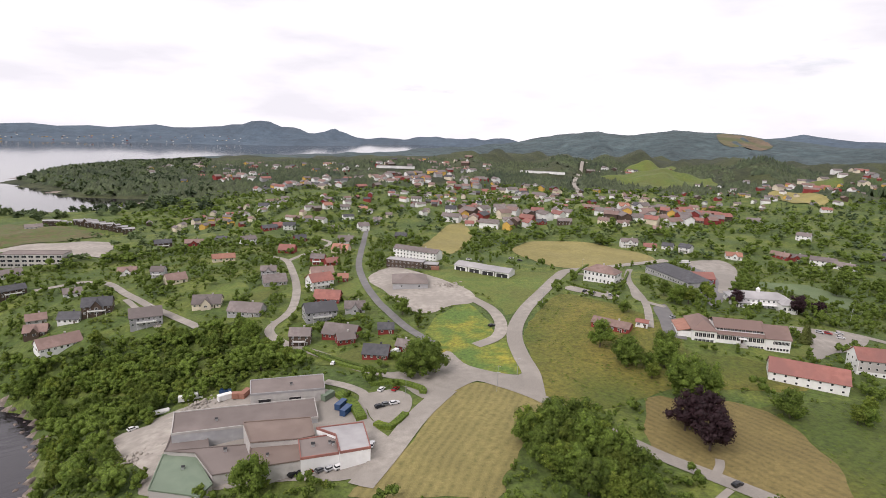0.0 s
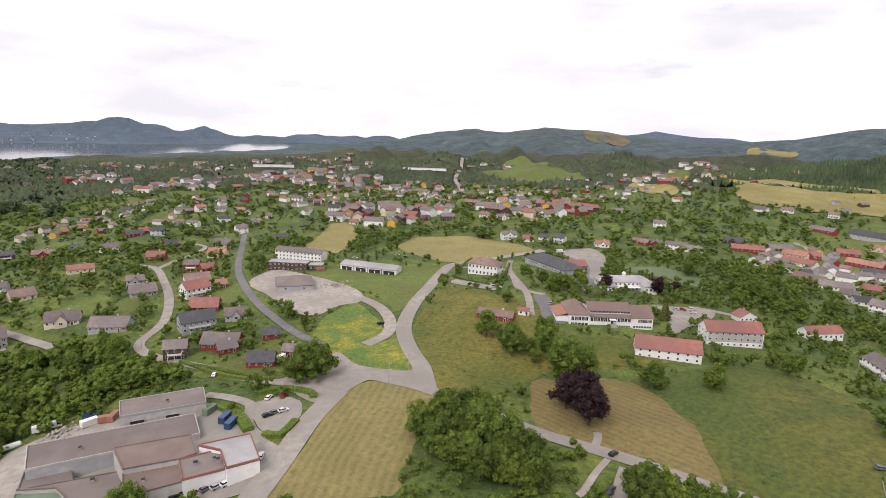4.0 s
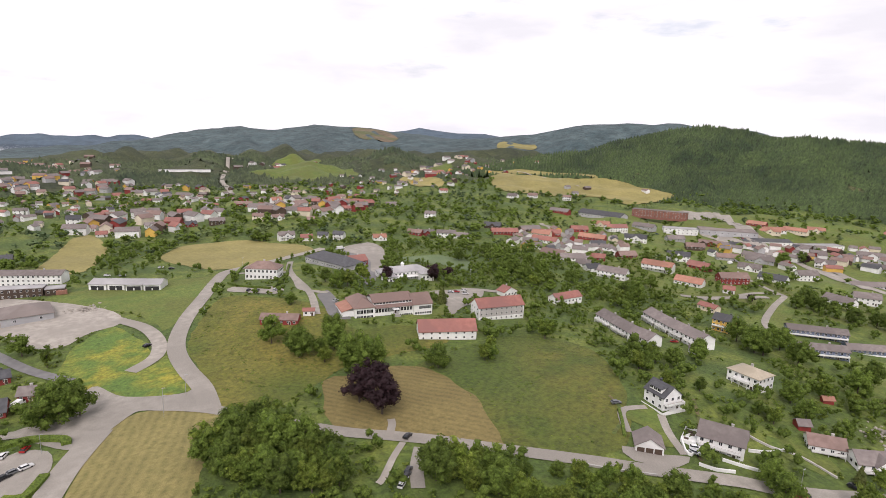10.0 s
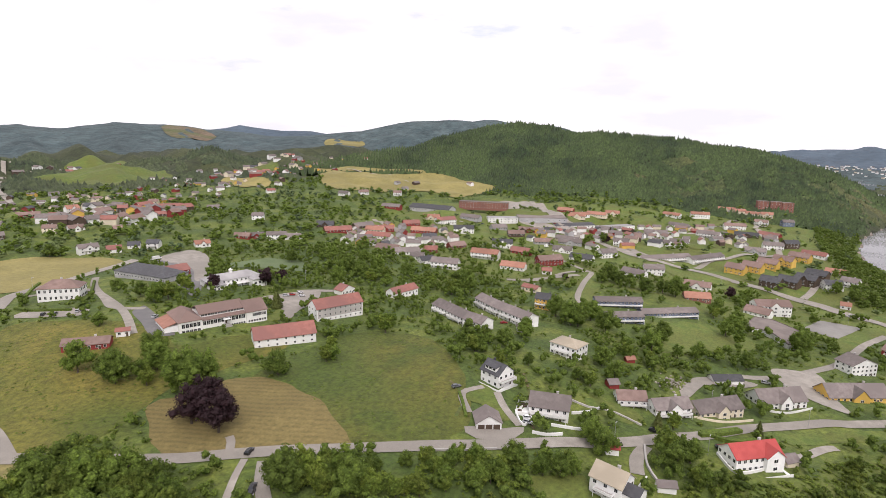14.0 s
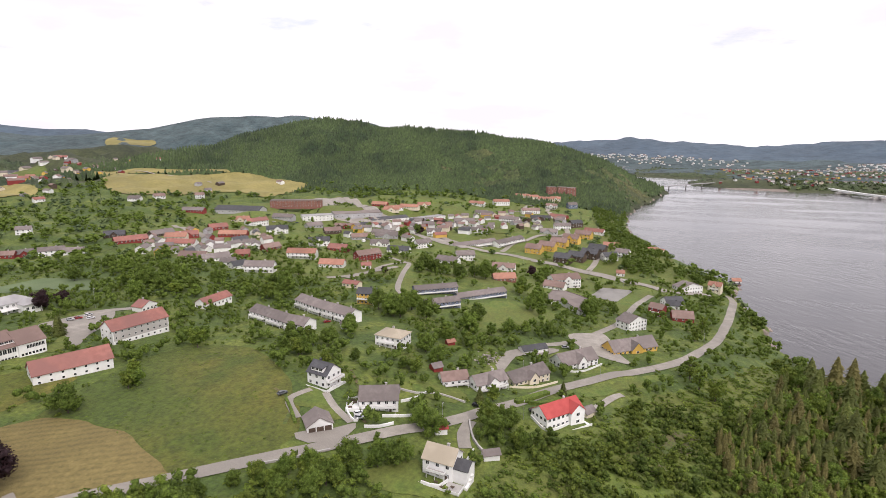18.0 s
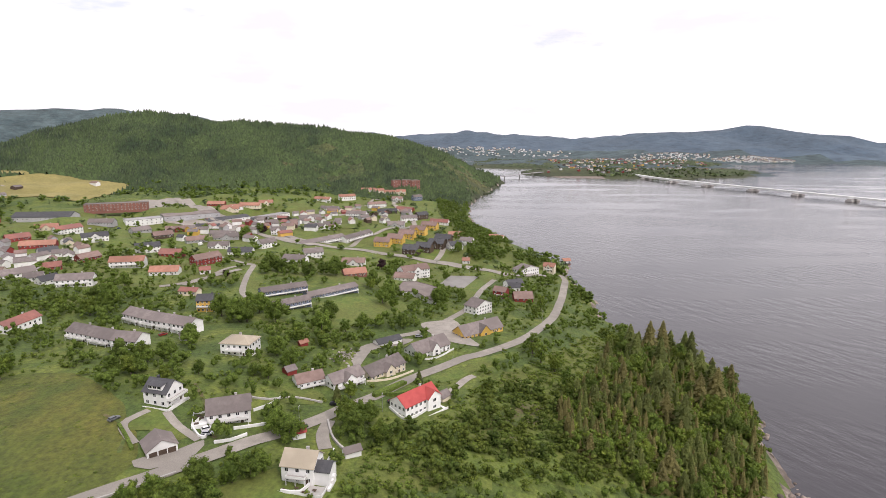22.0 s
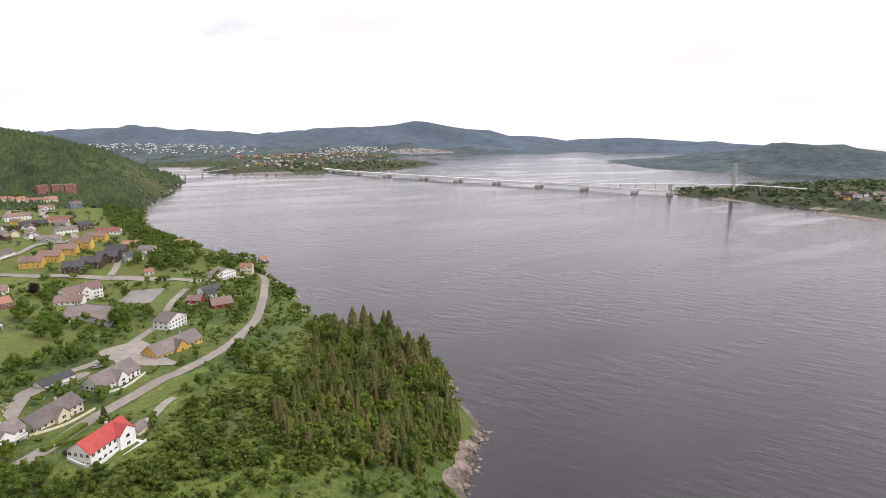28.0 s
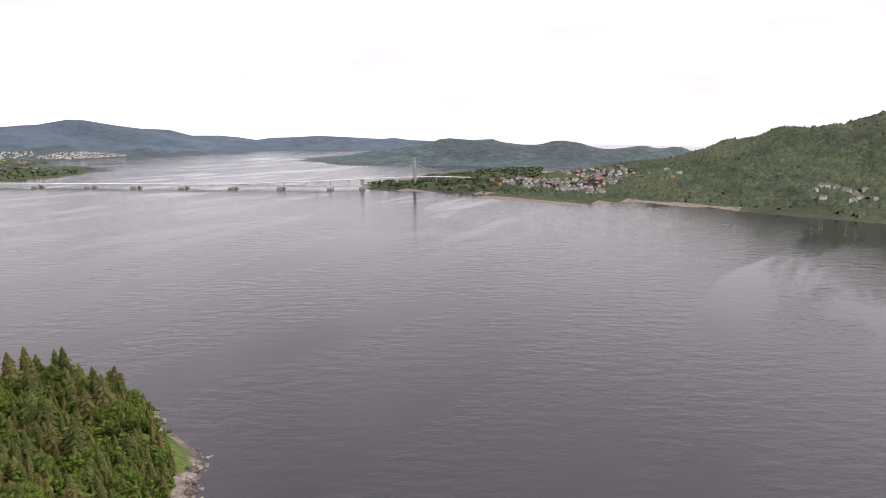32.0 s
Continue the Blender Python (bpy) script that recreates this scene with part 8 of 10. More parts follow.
child("terrace", Shape().box(-7.4, -4.8, -8.2, 4.0, -1.2, 0.1).box(-7.4, -7.25, -8.2, 4.0, 0.1, 1.0).box(-7.4, 4.8, -8.2, -8.05, 0.1, 1.0).box(-4.8, 4.8, -8.2, -5.4, -1.2, 0.1).mesh("terrace", M_WHITE), villa)
child("carport", Shape().box(4.9, 8.6, -2.5, 3.5, 2.5, 2.7).box(8.3, 8.5, -2.4, -2.2, -1, 2.5).box(8.3, 8.5, 3.2, 3.4, -1, 2.5).mesh("carport", M_TILE_DARK), villa, "flat black carport roof on posts")
manor = house(197.3, 99.0, -66.4, 15.7, 11.5, 5.4, 3.9, M_WHITE, M_TILE_GREY, label="big white house with grey roof and walled terraces", z=42.6, storeys=2, sides="flr", balcony=0.9)
child("gable_roof_hood", sheet([(7.0, -3.2, 7.6), (8.7, -3.2, 7.0), (8.7, 3.2, 7.0), (7.0, 3.2, 7.6)], 0.15).mesh("gable_roof_hood", M_TILE_GREY), manor)
deck_ = child("terrace", Shape().box(-13.2, -8.0, -8.4, 2.5, -2.5, 2.4).mesh("terrace", M_WHITE), manor)
child("parapet", Shape().box(-13.2, -13.0, -8.4, 2.5, 2.4, 3.4).box(-13.0, -8.0, -8.4, -8.2, 2.4, 3.4).box(-13.0, -8.0, 2.3, 2.5, 2.4, 3.4).mesh("parapet", M_WHITE), deck_)
for u_, v_ in ((-11.6, -5.5), (-10.0, -1.5), (-11.0, 0.4)):
    child("bench", Shape().box(u_ - 0.8, u_ + 0.8, v_ - 0.35, v_ + 0.35, 2.4, 2.95).mesh("bench", M_BROWN), deck_)
child("garage_door", Shape().box(-12.4, -9.6, -8.5, -8.4, -0.6, 1.6).mesh("garage_door", M_BROWN), deck_)
garage = house(170.8, 112.0, -46.7, 9.7, 9, 3.0, 3.0, M_WHITE, M_TILE_GREY, label="white triple garage with grey roof", z=44.2, ridge="y", sides="", chimney=False, category="garage", name="garage")
for nm, gm, mm in front_doors(0, 0, 0, 0, 3, 2.6, 2.3, M_BROWN, 3.0):
    child(nm, gm, garage, "brown up-and-over door", pose(0, -4.53, 0.05) @ mm)
house(261.7, 122.6, -94.3, 15.3, 12, 6.6, 2.8, M_WHITE, M_TILE_BEIGE, label="white villa with sand-coloured hipped roof", z=43.0, kind="hip", storeys=2, sides="flr", balcony=0.5)
cottage = house(167.4, 59.9, -95, 11.2, 9.0, 6.6, 3.6, M_WHITE, M_TILE_BEIGE, label="white house with sand-coloured roof and wide terrace", z=39.2, storeys=2, sides="flr", balcony=0.6)
child("side_wing", Shape().add(*_moved(gable_walls(5.2, 6.4, 5.2, 2.0), (8.2, -0.6, 0))).mesh("side_wing", M_WHITE), cottage)
child("side_roof", Shape().add(*_moved(gable_roof(5.2, 6.4, 5.2, 2.0, 0.4), (8.2, -0.6, 0))).mesh("side_roof", M_TILE_DARK), cottage, "black roof of the side wing")
tr_ = child("terrace", Shape().box(-6.2, 10.4, -10.2, -4.5, -2.5, 0.15).mesh("terrace", M_CONCRETE), cottage)
child("railing", Shape().box(-6.2, 10.4, -10.25, -10.15, 0.15, 1.1).box(-6.25, -6.15, -10.1, -4.6, 0.15, 1.1).box(10.3, 10.4, -10.1, -4.6, 0.15, 1.1).mesh("railing", M_WHITE), tr_)
for u_, v_ in ((-3.5, -8.6), (0.8, -7.2), (3.6, -8.8), (7.0, -7.4)):
    child("garden_table", Shape().box(u_ - 0.7, u_ + 0.7, v_ - 0.45, v_ + 0.45, 0.75, 0.82).tube(u_, v_, 0.15, 0.76, 0.08, 0.08, 6).mesh("garden_table", M_BROWN), tr_)
child("stair", Shape().box(10.6, 11.6, -6.0, -3.0, -2, 0.6).box(10.6, 11.6, -3.0, -1.5, -2, 1.5).box(10.6, 11.6, -1.5, 0.2, -2, 2.4).mesh("stair", M_WHITE), cottage)
house(190.4, 69.5, -56.1, 4.8, 5, 2.8, 1.6, M_WHITE, M_TILE_SCARLET, label="small shed with a red roof", z=40.2, sides="", chimney=False, category="shed", name="shed")
house(182.2, 46.8, -57.0, 6.0, 4, 2.6, 1.2, M_WHITE, M_TILE_GREY, label="small white shed with grey roof", z=38.6, sides="", chimney=False, category="shed", name="shed")
redhouse = house(223.2, 29.1, -39.6, 19.3, 10, 6.2, 3.4, M_WHITE, M_TILE_SCARLET, label="white house with a bright scarlet roof", z=35.9, storeys=2, sides="flr", gap=2.2, cross=7.4, cross_at=5.6)
child("garden_terrace", Shape().box(-11.5, 11.0, -9.6, -5.0, -2.5, -0.1).box(-11.5, 11.0, -9.65, -9.5, -0.1, 0.9).box(-11.6, -11.45, -9.5, -5.0, -0.1, 0.9).mesh("garden_terrace", M_WHITE), redhouse)
house(235.1, 18.0, -31.4, 6.1, 5, 2.8, 1.6, M_CREAM, M_TILE_GREY, label="small shed with grey roof", z=34.6, sides="", chimney=False, category="shed", name="shed")
house(235.8, 79.6, -54.4, 12.4, 9, 3.6, 2.6, M_WHITE, M_TILE_BROWN, label="white bungalow with brown roof", z=39.4, sides="flr", balcony=0.9)
house(243.3, 91.1, -40.0, 4.8, 5, 2.8, 1.6, M_RED, M_TILE_GREY, label="small dark red wooden shed", z=40.6, sides="", chimney=False, category="shed", name="shed")
house(240.4, 64.3, -40.8, 16.8, 9, 4.8, 3.2, M_WHITE, M_TILE_GREY, label="white house with grey roof and balcony", z=37.4, storeys=2, sides="flr", cross=6, balcony=0.9)
house(261.3, 50.8, -35.4, 23.5, 11, 4.6, 3.6, M_CREAM, M_TILE_GREY, label="cream semi-detached house with grey roof", z=33.6, storeys=2, sides="fl", cross=6)
house(299.8, 31.6, -41.6, 24.0, 12, 3.8, 4.6, M_WHITE, M_TILE_GREY, label="white semi-detached house with grey roof", z=30.6, storeys=2, sides="fl", cross=6)
house(306.2, 55.5, -48.9, 15.2, 7, 2.8, 1.8, M_WHITE, M_TILE_DARK, label="low white carport with black roof", z=32.0, sides="", chimney=False, category="garage", name="garage")
house(274.3, 158.5, -53.0, 5.7, 5, 2.8, 1.5, M_WHITE, M_TILE_GREY, label="small white shed with grey roof", z=43.6, sides="", chimney=False, category="shed", name="shed")
house(284.5, 98.1, -39.1, 4.7, 3, 2.4, 1.2, M_RED, M_TILE_ORANGE, label="small red playhouse with orange roof", z=38.1, sides="", chimney=False, category="shed", name="shed")

# ---- trees that stand alone ----
tree("copper", 95.2, 194.8, 1.55)
tree("copper", 98.6, 181.7, 1.63)
tree("copper", 103.6, 199.3, 1.47)
tree("oak", 105.5, 221.1, 1.86)
tree("oak", 114.5, 221.5, 1.40)
tree("oak", 107.5, 247.9, 1.40)
tree("round", 90.5, 252.1, 1.78)
tree("round", 83.0, 269.5, 1.71)
tree("bush", 99.4, 247.6, 2.48)
tree("round", 141.8, 207.1, 1.63)
tree("bush", 168.7, 202.3, 2.79)
tree("spruce", 194.7, 283.0, 0.71)
tree("oak", -6.2, 242.1, 1.86)
tree("round", -12.0, 240.5, 1.55)
tree("round", 0.3, 245.0, 1.55)
tree("round", -20.1, 322.7, 1.40)
tree("slim", -10.1, 302.9, 1.40)
tree("round", 159.5, 553.8, 1.40)
tree("bush", 120.7, 411.9, 1.86)
tree("copper", 186.6, 339.6, 0.96)
tree("copper", 220.8, 332.3, 1.16)
tree("copper", 233.8, 332.3, 0.93)
tree("bush", 197.9, 333.7, 1.55)
tree("fresh", 154.2, 333.4, 1.40)
tree("round", 146.0, 331.2, 1.40)
tree("fresh", 172.8, 348.0, 1.24)
tree("bush", 144.8, 383.4, 2.33)
tree("round", 145.3, 349.3, 1.24)
tree("round", 270.5, 153.2, 1.24)
tree("oak", 273.6, 156.1, 0.85)
tree("spruce", 250.8, 30.5, 0.48)
tree("round", 186.1, 70.6, 1.40)
tree("round", 408.4, 32.6, 1.86)
tree("oak", 315.7, 142.8, 1.40)
tree("oak", 321.0, 126.9, 1.40)
tree("round", 319.4, 153.4, 1.40)
tree("oak", 448.4, 179.9, 1.40)
tree("round", 440.9, 164.8, 1.40)
tree("round", 439.2, 143.6, 1.55)
tree("oak", 454.3, 125.3, 1.40)
tree("copper", 521.0, 99.1, 0.93)
tree("round", 433.9, 89.7, 1.55)
tree("oak", 405.0, 71.7, 1.24)
tree("round", 627.6, 277.0, 1.55)
tree("copper", 650.0, 265.3, 1.08)
tree("copper", 420.9, 204.4, 0.62)
tree("fresh", 315.5, 242.3, 1.40)
tree("oak", 330.6, 237.4, 1.24)
tree("oak", 310.0, 95.1, 1.24)
tree("fresh", 222.1, 155.0, 1.24)
tree("round", 241.4, 173.3, 1.08)
tree("fresh", 202.9, 54.3, 1.40)
tree("round", 195.5, 48.0, 1.24)

# ---- cars ----
car("black", 98.4, 161.9, 29)
car("black", 31.1, 302.0, 34)
car("white", -22.7, 227.0, 66)
car("red", -16.6, 227.2, 64)
car("black", -21.8, 211.8, 26)
car("grey", -19.2, 213.4, 25)
car("white", -16.0, 214.1, 24)
car("black", -45.5, 168.2, 45)
car("black", -42.7, 169.1, 44)
car("red", -39.8, 169.4, 43)
car("grey", -36.8, 169.6, 42)
car("silver", -33.6, 169.8, 41)
car("white", -30.7, 170.4, 40)
car("white", -126.5, 217.9, 50)
car("white", -21.5, 182.9, 87)
car("silver", -56.2, 228.8, 14)
car("black", 88.0, 143.9, 39)
car("black", 86.1, 141.7, 39)
car("white", 84.0, 139.8, 39)
car("white", 82.4, 138.4, 39)
car("white", 226.9, 301.8, 3)
car("silver", 182.4, 100.4, -81)
car("silver", 321.0, 39.1, -73)
car("black", 217.0, 62.3, -94)
car("grey", 184.2, 137.5, -23)
car("white", 185.1, 102.0, -51)
car("black", 195.6, 69.4, -50)
car("white", 545.1, 14.8, -68)
car("red", 279.1, 173.9, -38)
car("white", 315.0, 31.6, -64)
car("black", 224.7, 39.2, -60)
car("grey", 100.1, 349.8, 54)
car("black", 95.8, 354.4, 55)
car("silver", 109.4, 344.3, 52)
car("white", 212.8, 478.3, -24)
car("silver", 133.5, 305.4, 36)
car("white", 131.1, 295.4, 36)
car("white", 223.2, 295.2, -17)
car("silver", 214.9, 300.8, -36)
car("red", 219.5, 300.5, -36)
car("white", -49.0, 256.4, 81)
car("white", -19.6, 264.0, 44)
car("red", 705.4, 364.2, -63)
car("white", 705.9, 380.0, -62)
car("silver", 711.8, 344.0, -64)
car("blue", 623.7, 428.9, -55)
car("white", 608.2, 453.5, -53)
car("white", 25.5, 460.8, -3)
car("silver", 34.6, 455.1, -4)
car("white", 61.9, 469.2, -8)
car("black", 67.9, 460.3, -8)

# ---- yard clutter ----
container(-85.1, 229.3, 10, M_TILE_ORANGE, "orange steel shipping container")
container(-82.9, 230.2, 80, M_TILE_ORANGE, "orange steel shipping container")
container(-92.5, 234.4, 0, CAR_PAINT["blue"], "blue steel shipping container")
container(-44.8, 221.4, 60, M_GREEN_ROOF, "green steel waste container")
container(-37.8, 213.0, 70, CAR_PAINT["blue"], "blue steel waste container")
container(-34.9, 208.1, 70, CAR_PAINT["blue"], "blue steel waste container")
container(-91.8, 230.0, 40, M_WHITE, "white steel shipping container")
container(-2.3, 420.9, 0, M_TILE_ORANGE, "orange steel shipping container")
tank(-122.0, 228.2, 35)
van(-111.2, 235.1, 20)
van(-107.5, 235.4, 30)
tank(-75.7, 199.0, 17, 7.0, 0.95)
tank(-74.6, 195.4, 17, 7.0, 0.95)
for vx_, vy_, vz_, vs_ in ((-40.6, 175.2, 46.9, 1.1), (-33.5, 174.0, 48.4, 0.9), (-35.3, 177.2, 46.9, 0.8), (-55.0, 171.0, 45.3, 0.8), (-84.0, 172.0, 38.8, 0.9), (-73.0, 181.0, 40.3, 1.0), (-82.0, 196.5, 43.2, 0.9), (-60.5, 222.8, 45.9, 0.9)):
    vent = empty("roof_vent", pose(vx_, vy_, vz_, 0, 0, 17), "small grey metal vent on a flat felt roof", "vent", "shed roof vents")
    child("body", Shape().box(-vs_ / 2, vs_ / 2, -vs_ / 2, vs_ / 2, -0.2, vs_ * 0.8).mesh("body", M_STEEL), vent)
    child("cap", Shape().box(-vs_ * 0.65, vs_ * 0.65, -vs_ * 0.65, vs_ * 0.65, vs_ * 0.8, vs_ * 0.92).mesh("cap", M_DARK), vent)
van(-19.8, 266.8, 60)
van(561.1, 298.2, 0)
van(212.9, 476.4, 10, 9.0, "white coach parked in the school yard")

# ---- street lamps ----
lamp_post(27.8, 231.3, 9.0)
lamp_post(37.5, 239.4, 9.0)
lamp_post(-11.9, 222.0, 7.0)
lamp_post(26.9, 224.5, 9.0)
lamp_post(241.2, 314.1, 12.0)
lamp_post(215.5, 41.7, 8.0)
lamp_post(282.2, 16.1, 8.0)
lamp_post(380.9, -40.7, 8.0)
lamp_post(197.8, 71.2, 8.0)
lamp_post(-93.0, 303.3, 7.0)
lamp_post(64.5, 331.7, 8.0)
lamp_post(112.7, 431.2, 8.0)
lamp_post(264.9, 52.5, 8.0)
lamp_post(568.8, 117.1, 8.0)
lamp_post(516.7, 14.9, 8.0)

# ---- woodland zones ----
WEST_WOOD = [(-248.9, 303.8), (-214.3, 301.0), (-183.4, 309.6), (-144.7, 311.4), (-108.9, 312.4), (-88.5, 285.8), (-56.4, 252.4), (-89.1, 253.3), (-89.1, 237.7), (-108.4, 228.9), (-122.0, 216.2), (-129.6, 206.9), (-112.9, 183.8), (-96.2, 168.9), (-108.1, 171.1), (-139.6, 184.7), (-174.8, 231.4), (-209.3, 268.4), (-238.1, 288.0)]
FRONT_WOOD = [(33, 181), (37, 198), (48, 199), (60, 188), (68, 168), (68, 152), (63, 140), (45, 150)]
FRONT_WOOD_B = [(90, 138), (101, 141), (117, 130), (138, 110), (157, 89), (171, 75), (164, 68), (133, 93), (106, 117)]
SHEDS_WOOD = [(-85.1, 163.8), (-79.5, 168.2), (-66.2, 173.3), (-49.0, 167.2), (-45.8, 163.7), (-46.6, 158.3)]
SPRUCES = [(244.4, -33.3), (289.9, -62.1), (385.6, -131.2), (375.9, -170.2), (283.1, -143.6), (221.6, -120.0), (196.0, -64.0), (209.8, -38.5)]
HILL_SCRUB = [(242.9, 108.5), (252.1, 89.4), (269.9, 71.3), (288.4, 72.8), (325.0, 43.0), (379.3, 14.3), (437.4, 7.7), (359.4, 24.8), (338.5, 52.1), (315.6, 82.9), (279.6, 111.2)]
SLOPE_WOOD = [(261.5, 356.3), (318.5, 353.2), (330.2, 323.8), (354.0, 288.2), (390.2, 251.2), (366.5, 235.5), (316.9, 231.2), (311.2, 252.7), (316.8, 268.4), (295.1, 289.1), (241.9, 257.1), (273.1, 309.0)]


# ---- more trees, walls and yards ----
tree("oak", 109.6, 221.1, 1.71)
tree("oak", 110.6, 256.2, 1.32)
tree("oak", 89.6, 248.1, 1.32)
tree("fresh", 98.0, 237.5, 1.01)
tree("round", 141.4, 205.6, 1.24)
tree("fresh", 165.3, 201.4, 0.93)
tree("round", 109.4, 241.0, 1.08)
tree("bush", 99.6, 196.5, 1.40)
tree("oak", 190.7, 77.7, 0.96)
tree("spruce", 219.9, 62.1, 0.57)
tree("fresh", 226.0, 57.7, 0.93)
tree("oak", 223.9, 154.5, 0.93)
tree("round", 238.4, 157.3, 0.85)
tree("oak", 225.4, 166.3, 0.78)
tree("fresh", 218.6, 137.5, 0.78)
tree("fresh", 228.2, 127.3, 0.78)
tree("round", 234.6, 104.3, 0.78)
tree("oak", 204.7, 45.1, 0.93)
tree("fresh", 192.0, 38.7, 1.08)
tree("fresh", 196.8, 49.3, 0.93)
tree("fresh", 158.6, 80.6, 0.93)
tree("oak", 155.0, 89.9, 0.93)
tree("fresh", 142.5, 91.2, 1.08)
tree("oak", 162.5, 76.0, 0.85)
tree("oak", 350.0, 253.3, 1.32)
tree("round", 383.1, 264.2, 1.32)
tree("round", 348.1, 263.1, 1.08)
tree("fresh", 328.7, 271.0, 0.93)
tree("oak", 331.7, 301.6, 1.08)
tree("fresh", 309.7, 301.8, 1.08)
tree("oak", 264.6, 150.8, 1.01)
tree("oak", 241.7, 149.9, 1.08)
tree("fresh", 243.4, 162.5, 0.93)
tree("oak", 324.6, 162.7, 1.40)
tree("oak", 315.1, 147.4, 1.55)
tree("oak", 336.0, 143.4, 1.40)
tree("oak", 435.2, 178.9, 1.16)
tree("oak", 447.0, 172.2, 1.16)
tree("round", 456.5, 163.3, 1.08)
tree("oak", 443.8, 145.9, 1.01)
tree("oak", 452.3, 134.9, 1.08)
tree("oak", 479.0, 132.9, 1.08)
tree("oak", 333.6, 97.2, 1.24)
tree("fresh", 423.8, 89.3, 1.16)
tree("oak", 386.7, 73.3, 1.16)
tree("fresh", 375.3, 63.2, 1.08)
tree("oak", 399.0, 33.0, 1.40)
tree("oak", 425.5, 17.9, 0.78)
tree("round", 493.5, 34.9, 0.93)
tree("round", 506.3, 85.5, 1.08)
tree("oak", 624.1, 277.9, 1.24)
tree("oak", 648.4, 269.3, 1.24)
tree("oak", 460.8, 324.8, 1.16)
tree("fresh", 474.9, 317.7, 0.93)
tree("oak", 613.6, 30.0, 1.08)
tree("oak", 599.9, 15.8, 1.08)
tree("round", 608.8, 1.8, 1.08)
tree("fresh", 677.1, 36.8, 1.08)
tree("fresh", 285.6, 100.3, 1.08)
tree("oak", 262.9, 104.5, 1.08)
tree("oak", 250.9, 92.9, 0.93)
tree("fresh", 233.4, 97.5, 0.93)
tree("fresh", 316.2, 82.6, 0.93)
tree("oak", 325.4, 74.3, 0.93)
tree("fresh", 334.4, 65.4, 0.93)
tree("oak", 333.6, 50.9, 0.93)
tree("fresh", 291.2, 89.2, 0.93)
tree("oak", 508.4, -58.3, 0.93)
tree("slim", 418.2, -42.6, 1.40)
tree("slim", 387.0, -35.8, 1.24)
tree("oak", 541.5, -37.2, 0.78)
tree("round", 399.3, -18.4, 0.78)
tree("slim", 264.4, -41.4, 1.55)
tree("slim", 304.9, -27.7, 1.71)
tree("slim", 294.2, -31.5, 1.55)
tree("fresh", 285.8, -38.2, 1.24)
tree("fresh", 250.6, -2.4, 0.93)
block([(435.2, 68.5), (449.1, 67.4), (450.5, 56.7), (443.0, 46.5), (434.1, 37.4), (405.1, 36.1), (400.3, 39.8), (416.6, 50.2), (421.7, 59.7), (417.9, 64.5)], 25.9, 4.0, M_WHITE, M_FELT, "curved white pavilion with a grey flat roof", category="pavilion", name="pavilion")
ribbon("garden_wall", [(185.8, 108.3), (180.6, 103.1), (180.4, 100.4), (186.5, 101.3), (187.9, 96.3)], 0.5, M_WHITE, 0, "low white garden wall", "wall", tall=1.1, kind='', note=False)
ribbon("garden_wall", [(188.3, 93.4), (193.0, 86.1), (200.1, 76.9)], 0.5, M_WHITE, 0, "low white garden wall", "wall", tall=1.1, kind='', note=False)
ribbon("garden_wall", [(178.1, 96.1), (180.9, 91.3), (186.1, 87.3)], 0.5, M_WHITE, 0, "low white garden wall", "wall", tall=1.1, kind='', note=False)
ribbon("garden_wall", [(219.2, 39.3), (211.3, 32.9), (211.5, 29.2), (221.1, 23.8), (233.3, 19.7)], 0.5, M_WHITE, 0, "low white garden wall", "wall", tall=1.1, kind='', note=False)
ribbon("garden_wall", [(157.5, 64.1), (158.2, 57.8), (166.4, 55.7), (175.3, 53.9), (183.6, 53.7)], 0.5, M_WHITE, 0, "low white garden wall", "wall", tall=1.1, kind='', note=False)
ribbon("garden_wall", [(142.0, 116.6), (148.6, 109.6), (159.5, 99.8)], 0.5, M_CONCRETE, 0, "low grey roadside wall", "wall", tall=0.8, kind='', note=False)
ribbon("hedge", [(230.5, 47.8), (238.0, 42.9), (248.1, 37.3)], 2.4, M_LEAF, 0, "clipped green hedge above the drive", "hedge", tall=1.8, kind='', note=False)
ribbon("track", [(620.2, 159.3), (612.7, 183.4), (628.2, 214.9), (643.7, 261.8), (664.4, 313.5)], 6, M_ASPHALT, 0.3, "pale street through the town", "road")
patch("yard", [(674.4, 400.2), (670.7, 361.0), (636.7, 293.7), (673.8, 317.8), (700.2, 360.6), (696.5, 404.9)], M_ASPHALT, 0.35, "pale asphalt yard of the shops", "yard", soft=True)
patch("yard", [(795.2, 522.9), (851.0, 501.2), (843.7, 478.6), (784.5, 463.3), (757.7, 481.8)], M_ASPHALT, 0.35, "pale asphalt yard of the shops", "yard", soft=True)
patch("heath", [(225.7, -8.6), (243.3, -18.0), (245.0, -27.2), (232.5, -27.4), (219.9, -15.5)], M_HEATH, 0.25, "brown cleared heath among the scrub", "ground", soft=True, ragged=3.0, clear=False)
patch("heath", [(203.2, -5.9), (210.5, -11.7), (207.1, -14.9), (199.5, -10.2)], M_HEATH, 0.25, "brown cleared heath among the scrub", "ground", soft=True, ragged=3.0, clear=False)
tree("copper", 186.3, 337.5, 0.65)
tree("copper", 223.2, 333.6, 0.65)
tree("copper", 246.5, 347.6, 0.59)
tree("oak", 287.1, 391.9, 1.01)
tree("spruce", 196.0, 282.2, 0.63)
tree("oak", 176.2, 359.2, 0.93)
tree("fresh", 174.1, 344.3, 0.85)
tree("round", 155.1, 348.4, 0.85)
tree("round", 145.1, 380.6, 0.78)
